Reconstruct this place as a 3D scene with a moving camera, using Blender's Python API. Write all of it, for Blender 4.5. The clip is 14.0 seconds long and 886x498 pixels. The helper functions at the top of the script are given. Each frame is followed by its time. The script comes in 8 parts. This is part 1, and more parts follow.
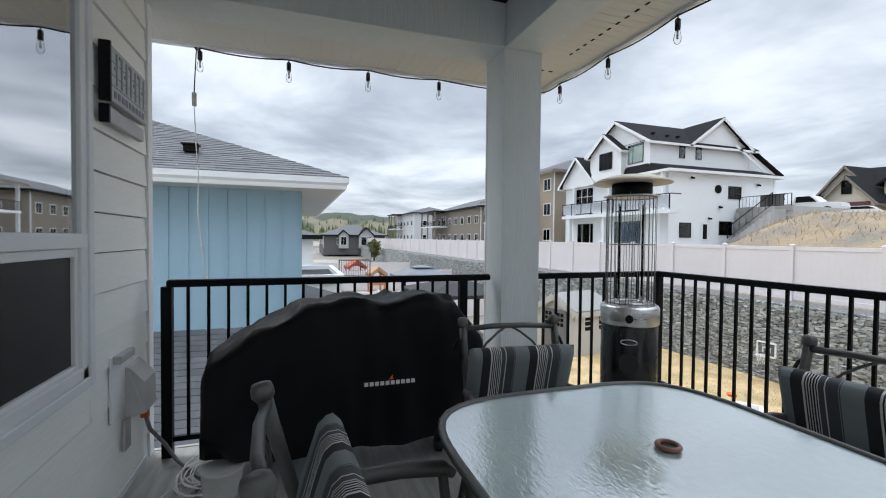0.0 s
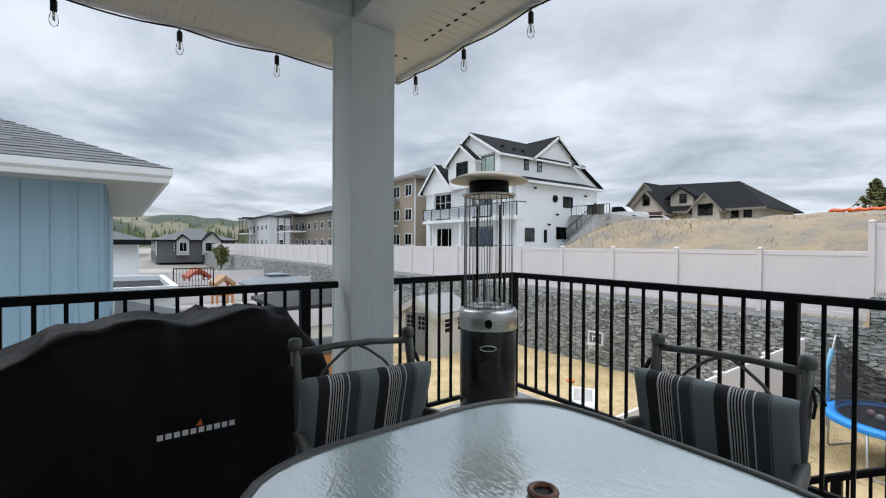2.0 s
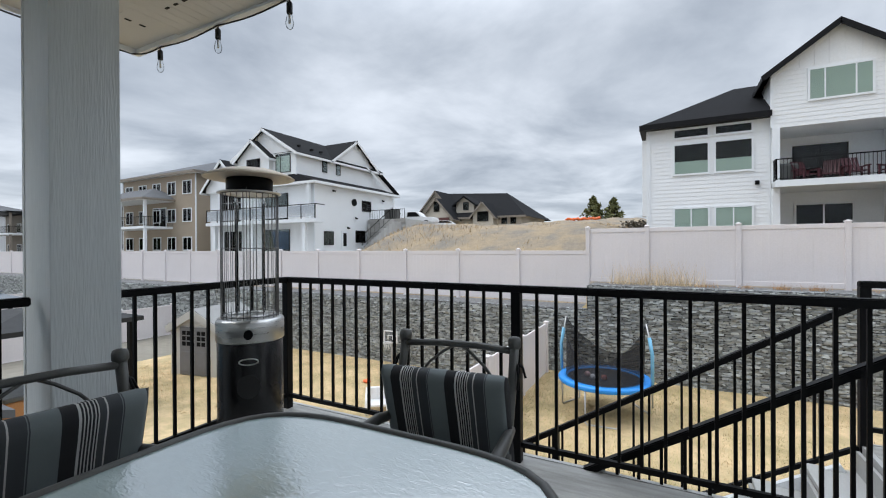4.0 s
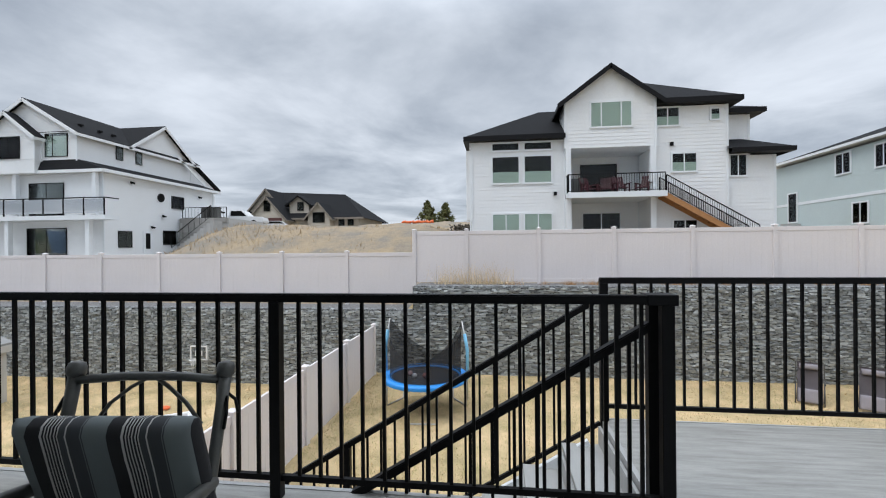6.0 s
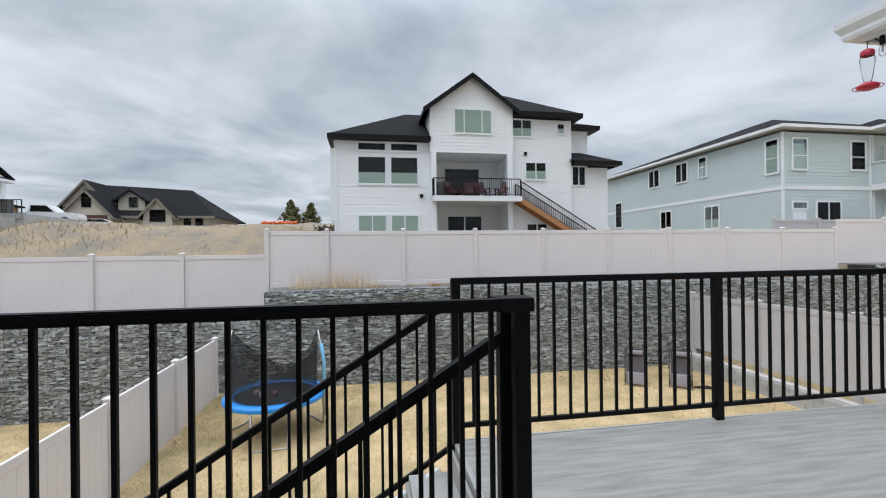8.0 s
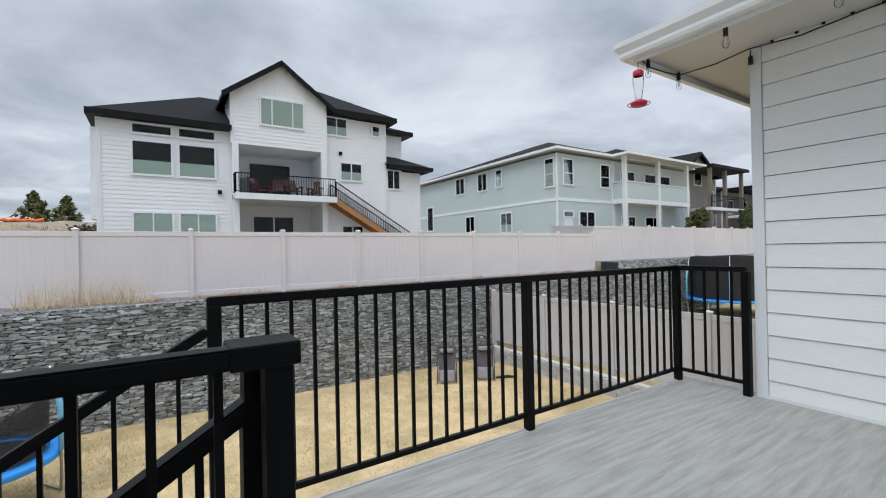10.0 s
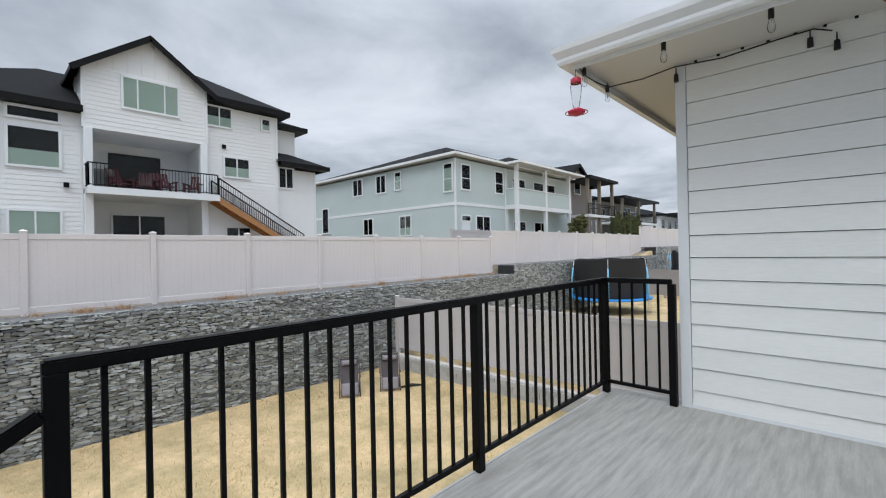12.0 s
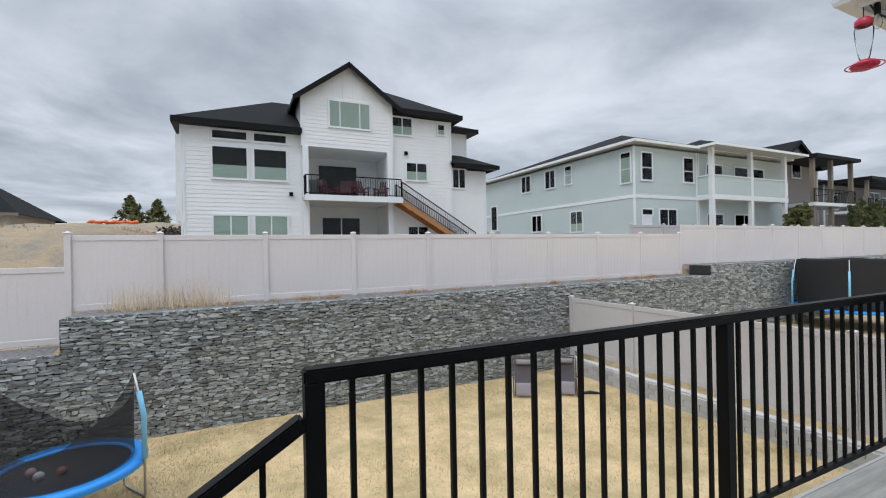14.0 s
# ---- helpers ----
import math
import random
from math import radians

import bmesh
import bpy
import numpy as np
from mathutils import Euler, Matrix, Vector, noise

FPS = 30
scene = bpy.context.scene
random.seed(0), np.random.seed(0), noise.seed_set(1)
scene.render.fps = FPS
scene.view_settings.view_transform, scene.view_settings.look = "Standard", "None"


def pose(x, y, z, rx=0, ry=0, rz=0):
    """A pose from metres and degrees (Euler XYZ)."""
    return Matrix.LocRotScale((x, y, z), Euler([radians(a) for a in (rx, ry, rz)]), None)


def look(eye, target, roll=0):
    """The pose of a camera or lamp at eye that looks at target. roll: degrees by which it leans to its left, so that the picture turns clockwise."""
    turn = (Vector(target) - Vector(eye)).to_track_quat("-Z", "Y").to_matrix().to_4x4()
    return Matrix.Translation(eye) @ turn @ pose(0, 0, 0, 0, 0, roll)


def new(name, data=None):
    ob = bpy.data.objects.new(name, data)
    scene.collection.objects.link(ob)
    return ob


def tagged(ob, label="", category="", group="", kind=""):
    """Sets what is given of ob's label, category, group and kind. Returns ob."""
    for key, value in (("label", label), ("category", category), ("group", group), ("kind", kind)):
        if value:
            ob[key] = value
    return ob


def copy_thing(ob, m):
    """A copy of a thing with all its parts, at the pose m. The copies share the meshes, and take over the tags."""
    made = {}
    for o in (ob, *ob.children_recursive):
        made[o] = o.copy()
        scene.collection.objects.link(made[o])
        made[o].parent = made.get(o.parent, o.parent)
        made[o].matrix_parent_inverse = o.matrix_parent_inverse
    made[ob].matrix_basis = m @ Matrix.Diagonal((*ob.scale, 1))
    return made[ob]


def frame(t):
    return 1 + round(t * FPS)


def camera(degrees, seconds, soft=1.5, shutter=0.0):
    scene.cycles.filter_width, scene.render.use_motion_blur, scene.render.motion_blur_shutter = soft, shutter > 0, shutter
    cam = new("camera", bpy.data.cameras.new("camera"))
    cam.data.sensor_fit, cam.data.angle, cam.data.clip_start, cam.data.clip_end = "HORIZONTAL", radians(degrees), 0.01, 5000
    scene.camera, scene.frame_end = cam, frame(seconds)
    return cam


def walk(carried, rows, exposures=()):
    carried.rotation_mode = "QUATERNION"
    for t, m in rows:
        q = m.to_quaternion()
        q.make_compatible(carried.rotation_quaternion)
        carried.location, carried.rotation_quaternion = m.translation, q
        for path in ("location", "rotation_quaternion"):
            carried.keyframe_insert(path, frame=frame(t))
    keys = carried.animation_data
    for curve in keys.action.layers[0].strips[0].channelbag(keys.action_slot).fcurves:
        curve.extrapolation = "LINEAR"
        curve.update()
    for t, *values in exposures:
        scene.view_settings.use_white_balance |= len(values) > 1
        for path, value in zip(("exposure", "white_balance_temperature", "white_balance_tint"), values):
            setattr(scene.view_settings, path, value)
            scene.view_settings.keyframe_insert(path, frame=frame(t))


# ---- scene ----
cam = camera(90.9, 14.0, soft=1.1)
PATH = [
    (0, (2.997, -3.001, 1.336), (1.103, -2.361, 1.287), 0.6),
    (0.5, (2.843, -2.892, 1.327), (0.97, -2.194, 1.283), 0.5),
    (1, (2.743, -2.786, 1.314), (0.918, -1.969, 1.278), 0.4),
    (1.5, (2.689, -2.76, 1.31), (0.951, -1.77, 1.28), 0.4),
    (2, (2.676, -2.75, 1.311), (1.069, -1.56, 1.289), 0.3),
    (2.5, (2.675, -2.739, 1.31), (1.227, -1.36, 1.294), 0.2),
    (3, (2.699, -2.718, 1.316), (1.423, -1.178, 1.304), -0.0),
    (3.5, (2.744, -2.635, 1.305), (1.637, -0.969, 1.297), -0.2),
    (6, (3.116, -2.167, 1.297), (2.866, -0.183, 1.296), -0.5),
    (6.5, (3.188, -1.972, 1.272), (3.097, 0.026, 1.274), -0.7),
    (7, (3.238, -1.852, 1.252), (3.283, 0.147, 1.256), -0.7),
    (9.5, (3.585, -1.09, 1.252), (4.476, 0.7, 1.258), -1.0),
    (10, (3.687, -0.989, 1.26), (4.785, 0.682, 1.265), -1.2),
    (10.5, (3.731, -0.903, 1.269), (5.007, 0.637, 1.274), -1.3),
    (11, (3.725, -0.783, 1.289), (5.126, 0.645, 1.294), -1.3),
    (11.5, (3.735, -0.614, 1.321), (5.198, 0.749, 1.324), -1.3),
    (12, (3.746, -0.445, 1.36), (5.21, 0.917, 1.364), -1.2),
    (12.5, (3.715, -0.299, 1.379), (5.12, 1.124, 1.383), -1.2),
    (13, (3.662, -0.175, 1.402), (4.946, 1.358, 1.406), -1.1),
    (13.5, (3.671, -0.102, 1.427), (4.775, 1.565, 1.427), -1.1),
    (14, (3.695, -0.085, 1.409), (4.56, 1.718, 1.412), -1.1),
]
walk(cam, [(t, look(eye, target, roll)) for t, eye, target, roll in PATH],
     exposures=((0, 0.56), (1.0, 0.48), (2.0, 0.40), (3.5, 0.33), (6, 0.22), (10, 0.18), (14, 0.14)))

# ---- world and sun: a bright overcast afternoon ----
world = bpy.data.worlds.new("overcast_sky")
scene.world = world
world.use_nodes = True
wn, wl = world.node_tree.nodes, world.node_tree.links
wn.clear()


def wnode(kind, **kw):
    n = wn.new(kind)
    for k, v in kw.items():
        n.inputs[k].default_value = v
    return n


w_out = wn.new("ShaderNodeOutputWorld")
w_bg = wnode("ShaderNodeBackground", Strength=1.0)
w_sky = wn.new("ShaderNodeTexSky")
w_sky.sky_type, w_sky.sun_disc = "NISHITA", False
w_sky.sun_elevation, w_sky.sun_rotation = radians(55), radians(235)
w_tc = wn.new("ShaderNodeTexCoord")
w_sep = wn.new("ShaderNodeSeparateXYZ")
wl.new(w_tc.outputs["Generated"], w_sep.inputs[0])
w_add = wn.new("ShaderNodeMath")
w_add.operation = "ADD"
w_add.inputs[1].default_value = 0.10
wl.new(w_sep.outputs[2], w_add.inputs[0])
w_max = wn.new("ShaderNodeMath")
w_max.operation = "MAXIMUM"
w_max.inputs[1].default_value = 0.05
wl.new(w_add.outputs[0], w_max.inputs[0])
w_flat = wn.new("ShaderNodeCombineXYZ")
for axis in (0, 1):
    d = wn.new("ShaderNodeMath")
    d.operation = "DIVIDE"
    wl.new(w_sep.outputs[axis], d.inputs[0])
    wl.new(w_max.outputs[0], d.inputs[1])
    wl.new(d.outputs[0], w_flat.inputs[axis])
w_big = wnode("ShaderNodeTexNoise", Scale=0.75, Detail=9.0, Roughness=0.56, Distortion=0.35)
wl.new(w_flat.outputs[0], w_big.inputs["Vector"])
w_ramp = wn.new("ShaderNodeValToRGB")
w_ramp.color_ramp.interpolation = "B_SPLINE"
stops = w_ramp.color_ramp.elements
stops[0].position, stops[0].color = 0.30, (0.73, 0.785, 0.865, 1)
stops[1].position, stops[1].color = 0.74, (0.25, 0.29, 0.345, 1)
for at, c in ((0.42, (0.60, 0.65, 0.725)), (0.52, (0.465, 0.515, 0.585)), (0.62, (0.345, 0.39, 0.46))):
    e = stops.new(at)
    e.color = (*c, 1)
wl.new(w_big.outputs["Fac"], w_ramp.inputs[0])
w_skyk = wn.new("ShaderNodeMix")
w_skyk.data_type, w_skyk.blend_type = "RGBA", "MULTIPLY"
w_skyk.inputs["Factor"].default_value = 1.0
w_skyk.inputs["B"].default_value = (0.10, 0.10, 0.10, 1)
wl.new(w_sky.outputs[0], w_skyk.inputs["A"])
w_mix = wn.new("ShaderNodeMix")
w_mix.data_type = "RGBA"
w_mix.inputs["Factor"].default_value = 0.93
wl.new(w_skyk.outputs["Result"], w_mix.inputs["A"])
wl.new(w_ramp.outputs[0], w_mix.inputs["B"])
w_zen = wn.new("ShaderNodeMapRange")      # an overcast sky is brighter overhead than at the horizon
w_zen.interpolation_type = "SMOOTHSTEP"
for key, v in (("From Min", 0.42), ("From Max", 0.80), ("To Min", 1.0), ("To Max", 2.9)):
    w_zen.inputs[key].default_value = v
wl.new(w_sep.outputs[2], w_zen.inputs["Value"])
wl.new(w_zen.outputs[0], w_bg.inputs["Strength"])
wl.new(w_mix.outputs["Result"], w_bg.inputs[0])
wl.new(w_bg.outputs[0], w_out.inputs[0])

sun = new("sun", bpy.data.lights.new("sun", "SUN"))
sun.data.energy, sun.data.angle, sun.data.color = 0.9, radians(30), (1.0, 0.97, 0.93)
sun.matrix_world = look((0, 0, 46), (26, 18, 0))

# ---- materials ----


def mat(name, color, rough=0.6, metal=0.0, vary=0.12, scale=6.0, bump=0.15, fine=120.0, per_object=0.0, per_island=0.0, stretch=(1, 1, 1), spec=0.5, dirt=0.0):
    """A painted or raw surface: base colour varied at two scales, fine relief, and a little change from piece to piece."""
    m = bpy.data.materials.new(name)
    m.use_nodes = True
    n, k = m.node_tree.nodes, m.node_tree.links
    b = n["Principled BSDF"]
    b.inputs["Roughness"].default_value, b.inputs["Metallic"].default_value = rough, metal
    b.inputs["Specular IOR Level"].default_value = spec
    tc = n.new("ShaderNodeTexCoord")
    mp = n.new("ShaderNodeMapping")
    mp.inputs["Scale"].default_value = stretch
    k.new(tc.outputs["Object"], mp.inputs[0])
    big = n.new("ShaderNodeTexNoise")
    big.inputs["Scale"].default_value, big.inputs["Detail"].default_value = scale, 5
    small = n.new("ShaderNodeTexNoise")
    small.inputs["Scale"].default_value, small.inputs["Detail"].default_value = fine, 3
    for t in (big, small):
        k.new(mp.outputs[0], t.inputs["Vector"])
    add = n.new("ShaderNodeMath")
    add.operation = "ADD"
    k.new(big.outputs["Fac"], add.inputs[0])
    k.new(small.outputs["Fac"], add.inputs[1])
    last = add
    for amount, source in ((per_object, "ShaderNodeObjectInfo"), (per_island, "ShaderNodeNewGeometry")):
        if amount:
            o = n.new(source)
            s = n.new("ShaderNodeMath")
            s.operation = "MULTIPLY_ADD"
            s.inputs[1].default_value = amount / max(vary, 0.01)
            k.new(o.outputs["Random" if source.endswith("Info") else "Random Per Island"], s.inputs[0])
            k.new(last.outputs[0], s.inputs[2])
            last = s
    rng = n.new("ShaderNodeMapRange")
    rng.inputs["From Min"].default_value, rng.inputs["From Max"].default_value = 0.6, 1.4 + (per_object + per_island) / max(vary, 0.01)
    rng.inputs["To Min"].default_value, rng.inputs["To Max"].default_value = 1 - vary - per_object - per_island, 1 + vary + per_object + per_island
    k.new(last.outputs[0], rng.inputs["Value"])
    mul = n.new("ShaderNodeVectorMath")
    mul.operation = "SCALE"
    mul.inputs[0].default_value = color
    k.new(rng.outputs[0], mul.inputs["Scale"])
    k.new(mul.outputs[0], b.inputs["Base Color"])
    rr = n.new("ShaderNodeMapRange")
    rr.inputs["To Min"].default_value, rr.inputs["To Max"].default_value = max(rough - 0.08, 0.02), min(rough + 0.12, 1)
    k.new(big.outputs["Fac"], rr.inputs["Value"])
    k.new(rr.outputs[0], b.inputs["Roughness"])
    if bump:
        bp = n.new("ShaderNodeBump")
        bp.inputs["Strength"].default_value, bp.inputs["Distance"].default_value = bump, 0.004
        k.new(small.outputs["Fac"], bp.inputs["Height"])
        k.new(bp.outputs[0], b.inputs["Normal"])
    return m


def two_tone(name, a, b_, rough, scale, detail=6.0, lo=0.42, hi=0.6, bump=0.3, dist=0.01, fine=60.0, stretch=(1, 1, 1)):
    """A ground-like surface that goes from one colour to another in patches."""
    m = mat(name, a, rough, vary=0.2, scale=scale * 6, fine=fine, bump=bump, stretch=stretch)
    n, k = m.node_tree.nodes, m.node_tree.links
    mul = [x for x in n if x.type == "VECT_MATH"][0]
    mp = [x for x in n if x.type == "MAPPING"][0]
    pat = n.new("ShaderNodeTexNoise")
    pat.inputs["Scale"].default_value, pat.inputs["Detail"].default_value = scale, detail
    k.new(mp.outputs[0], pat.inputs["Vector"])
    r = n.new("ShaderNodeMapRange")
    r.inputs["From Min"].default_value, r.inputs["From Max"].default_value = lo, hi
    k.new(pat.outputs["Fac"], r.inputs["Value"])
    mx = n.new("ShaderNodeMix")
    mx.data_type = "RGBA"
    mx.inputs["A"].default_value, mx.inputs["B"].default_value = (*a, 1), (*b_, 1)
    k.new(r.outputs[0], mx.inputs["Factor"])
    k.new(mx.outputs["Result"], mul.inputs[0])
    for x in n:
        if x.type == "BUMP":
            x.inputs["Distance"].default_value = dist
    return m


def glass(name, tint, rough=0.02, ior=1.45):
    m = bpy.data.materials.new(name)
    m.use_nodes = True
    n, k = m.node_tree.nodes, m.node_tree.links
    n.remove(n["Principled BSDF"])
    g, t, x, f = n.new("ShaderNodeBsdfGlossy"), n.new("ShaderNodeBsdfTransparent"), n.new("ShaderNodeMixShader"), n.new("ShaderNodeFresnel")
    g.inputs["Roughness"].default_value = rough
    g.inputs["Color"].default_value = (0.96, 0.97, 0.98, 1)
    f.inputs["IOR"].default_value = ior
    t.inputs["Color"].default_value = (*tint, 1)
    k.new(f.outputs[0], x.inputs[0])
    k.new(t.outputs[0], x.inputs[1])
    k.new(g.outputs[0], x.inputs[2])
    k.new(x.outputs[0], n["Material Output"].inputs[0])
    return m


WHITE = mat("white_lap_siding_paint", (0.87, 0.885, 0.865), 0.55, vary=0.05, scale=1.5, fine=45, bump=0.35, stretch=(0.25, 0.25, 1.6), per_object=0.03)
TRIM = mat("white_trim_paint", (0.78, 0.81, 0.83), 0.5, vary=0.05, scale=2, fine=70, bump=0.2)
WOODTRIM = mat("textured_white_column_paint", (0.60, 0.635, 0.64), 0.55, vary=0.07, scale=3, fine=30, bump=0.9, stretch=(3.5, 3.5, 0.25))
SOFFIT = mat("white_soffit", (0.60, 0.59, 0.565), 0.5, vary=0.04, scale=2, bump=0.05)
GUTTER = mat("white_gutter_metal", (0.80, 0.82, 0.83), 0.35, vary=0.04, scale=2, bump=0.03)
BLACKMETAL = mat("black_powder_coat", (0.004, 0.004, 0.0045), 0.46, vary=0.2, scale=8, fine=300, bump=0.08, spec=0.13)
VINYL = mat("pinkish_white_vinyl", (0.73, 0.685, 0.68), 0.45, vary=0.05, scale=0.8, fine=25, bump=0.05, per_object=0.02)
VINYLGREY = mat("greyish_vinyl", (0.52, 0.50, 0.50), 0.45, vary=0.05, scale=0.8, fine=25, bump=0.05, per_object=0.02)
HSIDE = mat("white_house_siding", (0.80, 0.82, 0.83), 0.6, vary=0.04, scale=0.6, fine=12, bump=0.1)
DSIDE = mat("pale_green_grey_siding", (0.52, 0.60, 0.60), 0.6, vary=0.05, scale=0.6, fine=12, bump=0.1)
TANSIDE = mat("tan_siding", (0.34, 0.28, 0.21), 0.65, vary=0.08, scale=0.6, fine=12, bump=0.1)
BROWNSIDE = mat("brown_grey_siding", (0.22, 0.19, 0.155), 0.65, vary=0.08, scale=0.6, fine=12, bump=0.1)
BLUESIDE = mat("blue_board_and_batten", (0.30, 0.45, 0.545), 0.55, vary=0.06, scale=1.2, fine=50, bump=0.3, stretch=(1, 1, 0.4), per_object=0.03)
SHINGLE = mat("dark_asphalt_shingle", (0.017, 0.0175, 0.019), 0.95, vary=0.3, scale=3, fine=90, bump=0.6, per_island=0.18, spec=0.12)
SHINGLEGREY = mat("grey_asphalt_shingle", (0.12, 0.125, 0.132), 0.9, vary=0.22, scale=2.5, fine=90, bump=0.6, per_object=0.12, per_island=0.12)
DARKFASCIA = mat("black_fascia", (0.008, 0.008, 0.009), 0.5, vary=0.1, scale=2, spec=0.15)
PANE = glass("window_glass", (0.86, 0.90, 0.88), ior=1.30)
PANE_COATED = glass("coated_window_glass", (0.5, 0.54, 0.54), ior=11.0)
# near-black colour paints the shade of unlit insides behind glass
ROOMDARK = mat("painted_interior_shade", (0.010, 0.010, 0.010), 0.9, vary=0.4, scale=1.5, spec=0.1)
# real blinds, and on house_a a pale reflection painted into the windows
BLIND_GLARE = mat("pale_green_blind_and_glare", (0.56, 0.64, 0.60), 0.8, vary=0.06, scale=1.5)
STONE = mat("slate_gabion_stone", (0.31, 0.325, 0.32), 0.85, vary=0.30, scale=9, fine=60, bump=0.9, per_island=0.42)
STONEPART = mat("slate_gabion_stone_single", (0.31, 0.325, 0.32), 0.85, vary=0.30, scale=9, fine=60, bump=0.9, per_object=0.42)
# near-black, to paint the shade in the gaps between stones
GABDARK = mat("gabion_gap_shade", (0.03, 0.031, 0.032), 0.95, vary=0.4, scale=4)
GRAVEL = two_tone("grey_gravel_cap", (0.22, 0.22, 0.22), (0.12, 0.12, 0.12), 0.9, 14, bump=0.9)
CONCRETE = mat("grey_concrete_block", (0.42, 0.42, 0.41), 0.85, vary=0.14, scale=3, fine=60, bump=0.5, per_object=0.1)
ORANGEWOOD = mat("stained_stair_wood", (0.42, 0.20, 0.075), 0.6, vary=0.2, scale=5, stretch=(1, 6, 6))

# ---- mesh helpers ----


def box(bm, x0, x1, y0, y1, z0, z1, bevel=0.0):
    ret = bmesh.ops.create_cube(bm, size=1.0, matrix=Matrix.Translation(((x0 + x1) / 2, (y0 + y1) / 2, (z0 + z1) / 2)) @ Matrix.Diagonal((abs(x1 - x0), abs(y1 - y0), abs(z1 - z0), 1)))
    if bevel:
        es = list({e for v in ret["verts"] for e in v.link_edges})
        bmesh.ops.bevel(bm, geom=es, offset=bevel, segments=2, affect="EDGES", profile=0.5)
    return bm


def beam(bm, a, b, w, h, up=(0, 0, 1)):
    """A bar of section w x h from a to b."""
    a, b = Vector(a), Vector(b)
    d = (b - a).normalized()
    u = Vector(up)
    if abs(d.dot(u)) > 0.99:
        u = Vector((0, 1, 0))
    s = d.cross(u).normalized()
    t = s.cross(d)
    vs = [bm.verts.new(p + s * i * w / 2 + t * j * h / 2) for p in (a, b) for i, j in ((-1, -1), (1, -1), (1, 1), (-1, 1))]
    for f in ((3, 2, 1, 0), (4, 5, 6, 7), (0, 1, 5, 4), (1, 2, 6, 5), (2, 3, 7, 6), (3, 0, 4, 7)):
        bm.faces.new([vs[i] for i in f])
    return bm


def tube(bm, pts, r, seg=8, closed=False, caps=True):
    """A round tube along a line of points; r is one radius or one a point."""
    pts = [Vector(p) for p in pts]
    rs = r if isinstance(r, (list, tuple)) else [r] * len(pts)
    rings = []
    n = len(pts)
    side = None
    for i, p in enumerate(pts):
        d = (pts[(i + 1) % n] - pts[i - 1]) if closed else (pts[min(i + 1, n - 1)] - pts[max(i - 1, 0)])
        d.normalize()
        if side is None:
            side = d.cross(Vector((0, 0, 1)) if abs(d.z) < 0.9 else Vector((1, 0, 0))).normalized()
        side = (side - d * side.dot(d)).normalized()
        t = d.cross(side)
        rings.append([bm.verts.new(p + (side * math.cos(a) + t * math.sin(a)) * rs[i]) for a in (2 * math.pi * j / seg for j in range(seg))])
    for i in range(n if closed else n - 1):
        a, b = rings[i], rings[(i + 1) % n]
        for j in range(seg):
            f = bm.faces.new((a[j], a[(j + 1) % seg], b[(j + 1) % seg], b[j]))
            f.smooth = True
    if caps and not closed:
        bm.faces.new(rings[0][::-1])
        bm.faces.new(rings[-1])
    return bm


def lathe(bm, prof, centre=(0, 0, 0), seg=32, smooth=True):
    """A turned shape: prof is radius, height from bottom to top."""
    c = Vector(centre)
    rings = [[bm.verts.new(c + Vector((r * math.cos(a), r * math.sin(a), z))) for a in (2 * math.pi * j / seg for j in range(seg))] for r, z in prof]
    for a, b in zip(rings, rings[1:]):
        for j in range(seg):
            f = bm.faces.new((a[j], a[(j + 1) % seg], b[(j + 1) % seg], b[j]))
            f.smooth = smooth
    bm.faces.new(rings[0][::-1])
    bm.faces.new(rings[-1])
    return bm


def poly(bm, pts):
    return bm.faces.new([bm.verts.new(p) for p in pts])


def slab(bm, pts, thick):
    """A plate: the polygon pts and its copy pushed down by thick."""
    top = [bm.verts.new(p) for p in pts]
    low = [bm.verts.new(Vector(p) - Vector((0, 0, thick))) for p in pts]
    bm.faces.new(top)
    bm.faces.new(low[::-1])
    for i in range(len(pts)):
        j = (i + 1) % len(pts)
        bm.faces.new((top[j], top[i], low[i], low[j]))
    return bm


def finish(name, bm, material):
    bmesh.ops.recalc_face_normals(bm, faces=bm.faces)
    me = bpy.data.meshes.new(name)
    bm.to_mesh(me)
    bm.free()
    for m in material if isinstance(material, (list, tuple)) else (material,):
        me.materials.append(m)
    return me


def part(name, bm, material, parent, label=""):
    ob = new(name, finish(name, bm, material))
    ob.parent = parent
    if label:
        tagged(ob, label)
    return ob


def shared(name, me, parent, loc=(0, 0, 0), rot=(0, 0, 0)):
    ob = new(name, me)
    ob.parent = parent
    ob.location, ob.rotation_euler = loc, rot
    return ob


def thing(name, label, category, group="", at=(0, 0, 0), rz=0.0, kind=""):
    ob = new(name)
    ob.location, ob.rotation_euler = at, (0, 0, radians(rz))
    return tagged(ob, label, category, group, kind)


def solid(name, bm, material, label, category, group="", kind=""):
    return tagged(new(name, finish(name, bm, material)), label, category, group, kind)


def B(*boxes, bevel=0.0):
    bm = bmesh.new()
    for b in boxes:
        box(bm, *b, bevel=bevel)
    return bm


def raw(name, vs, fs, material):
    me = bpy.data.meshes.new(name)
    me.from_pydata(vs, [], fs)
    me.materials.append(material)
    me.update()
    return me


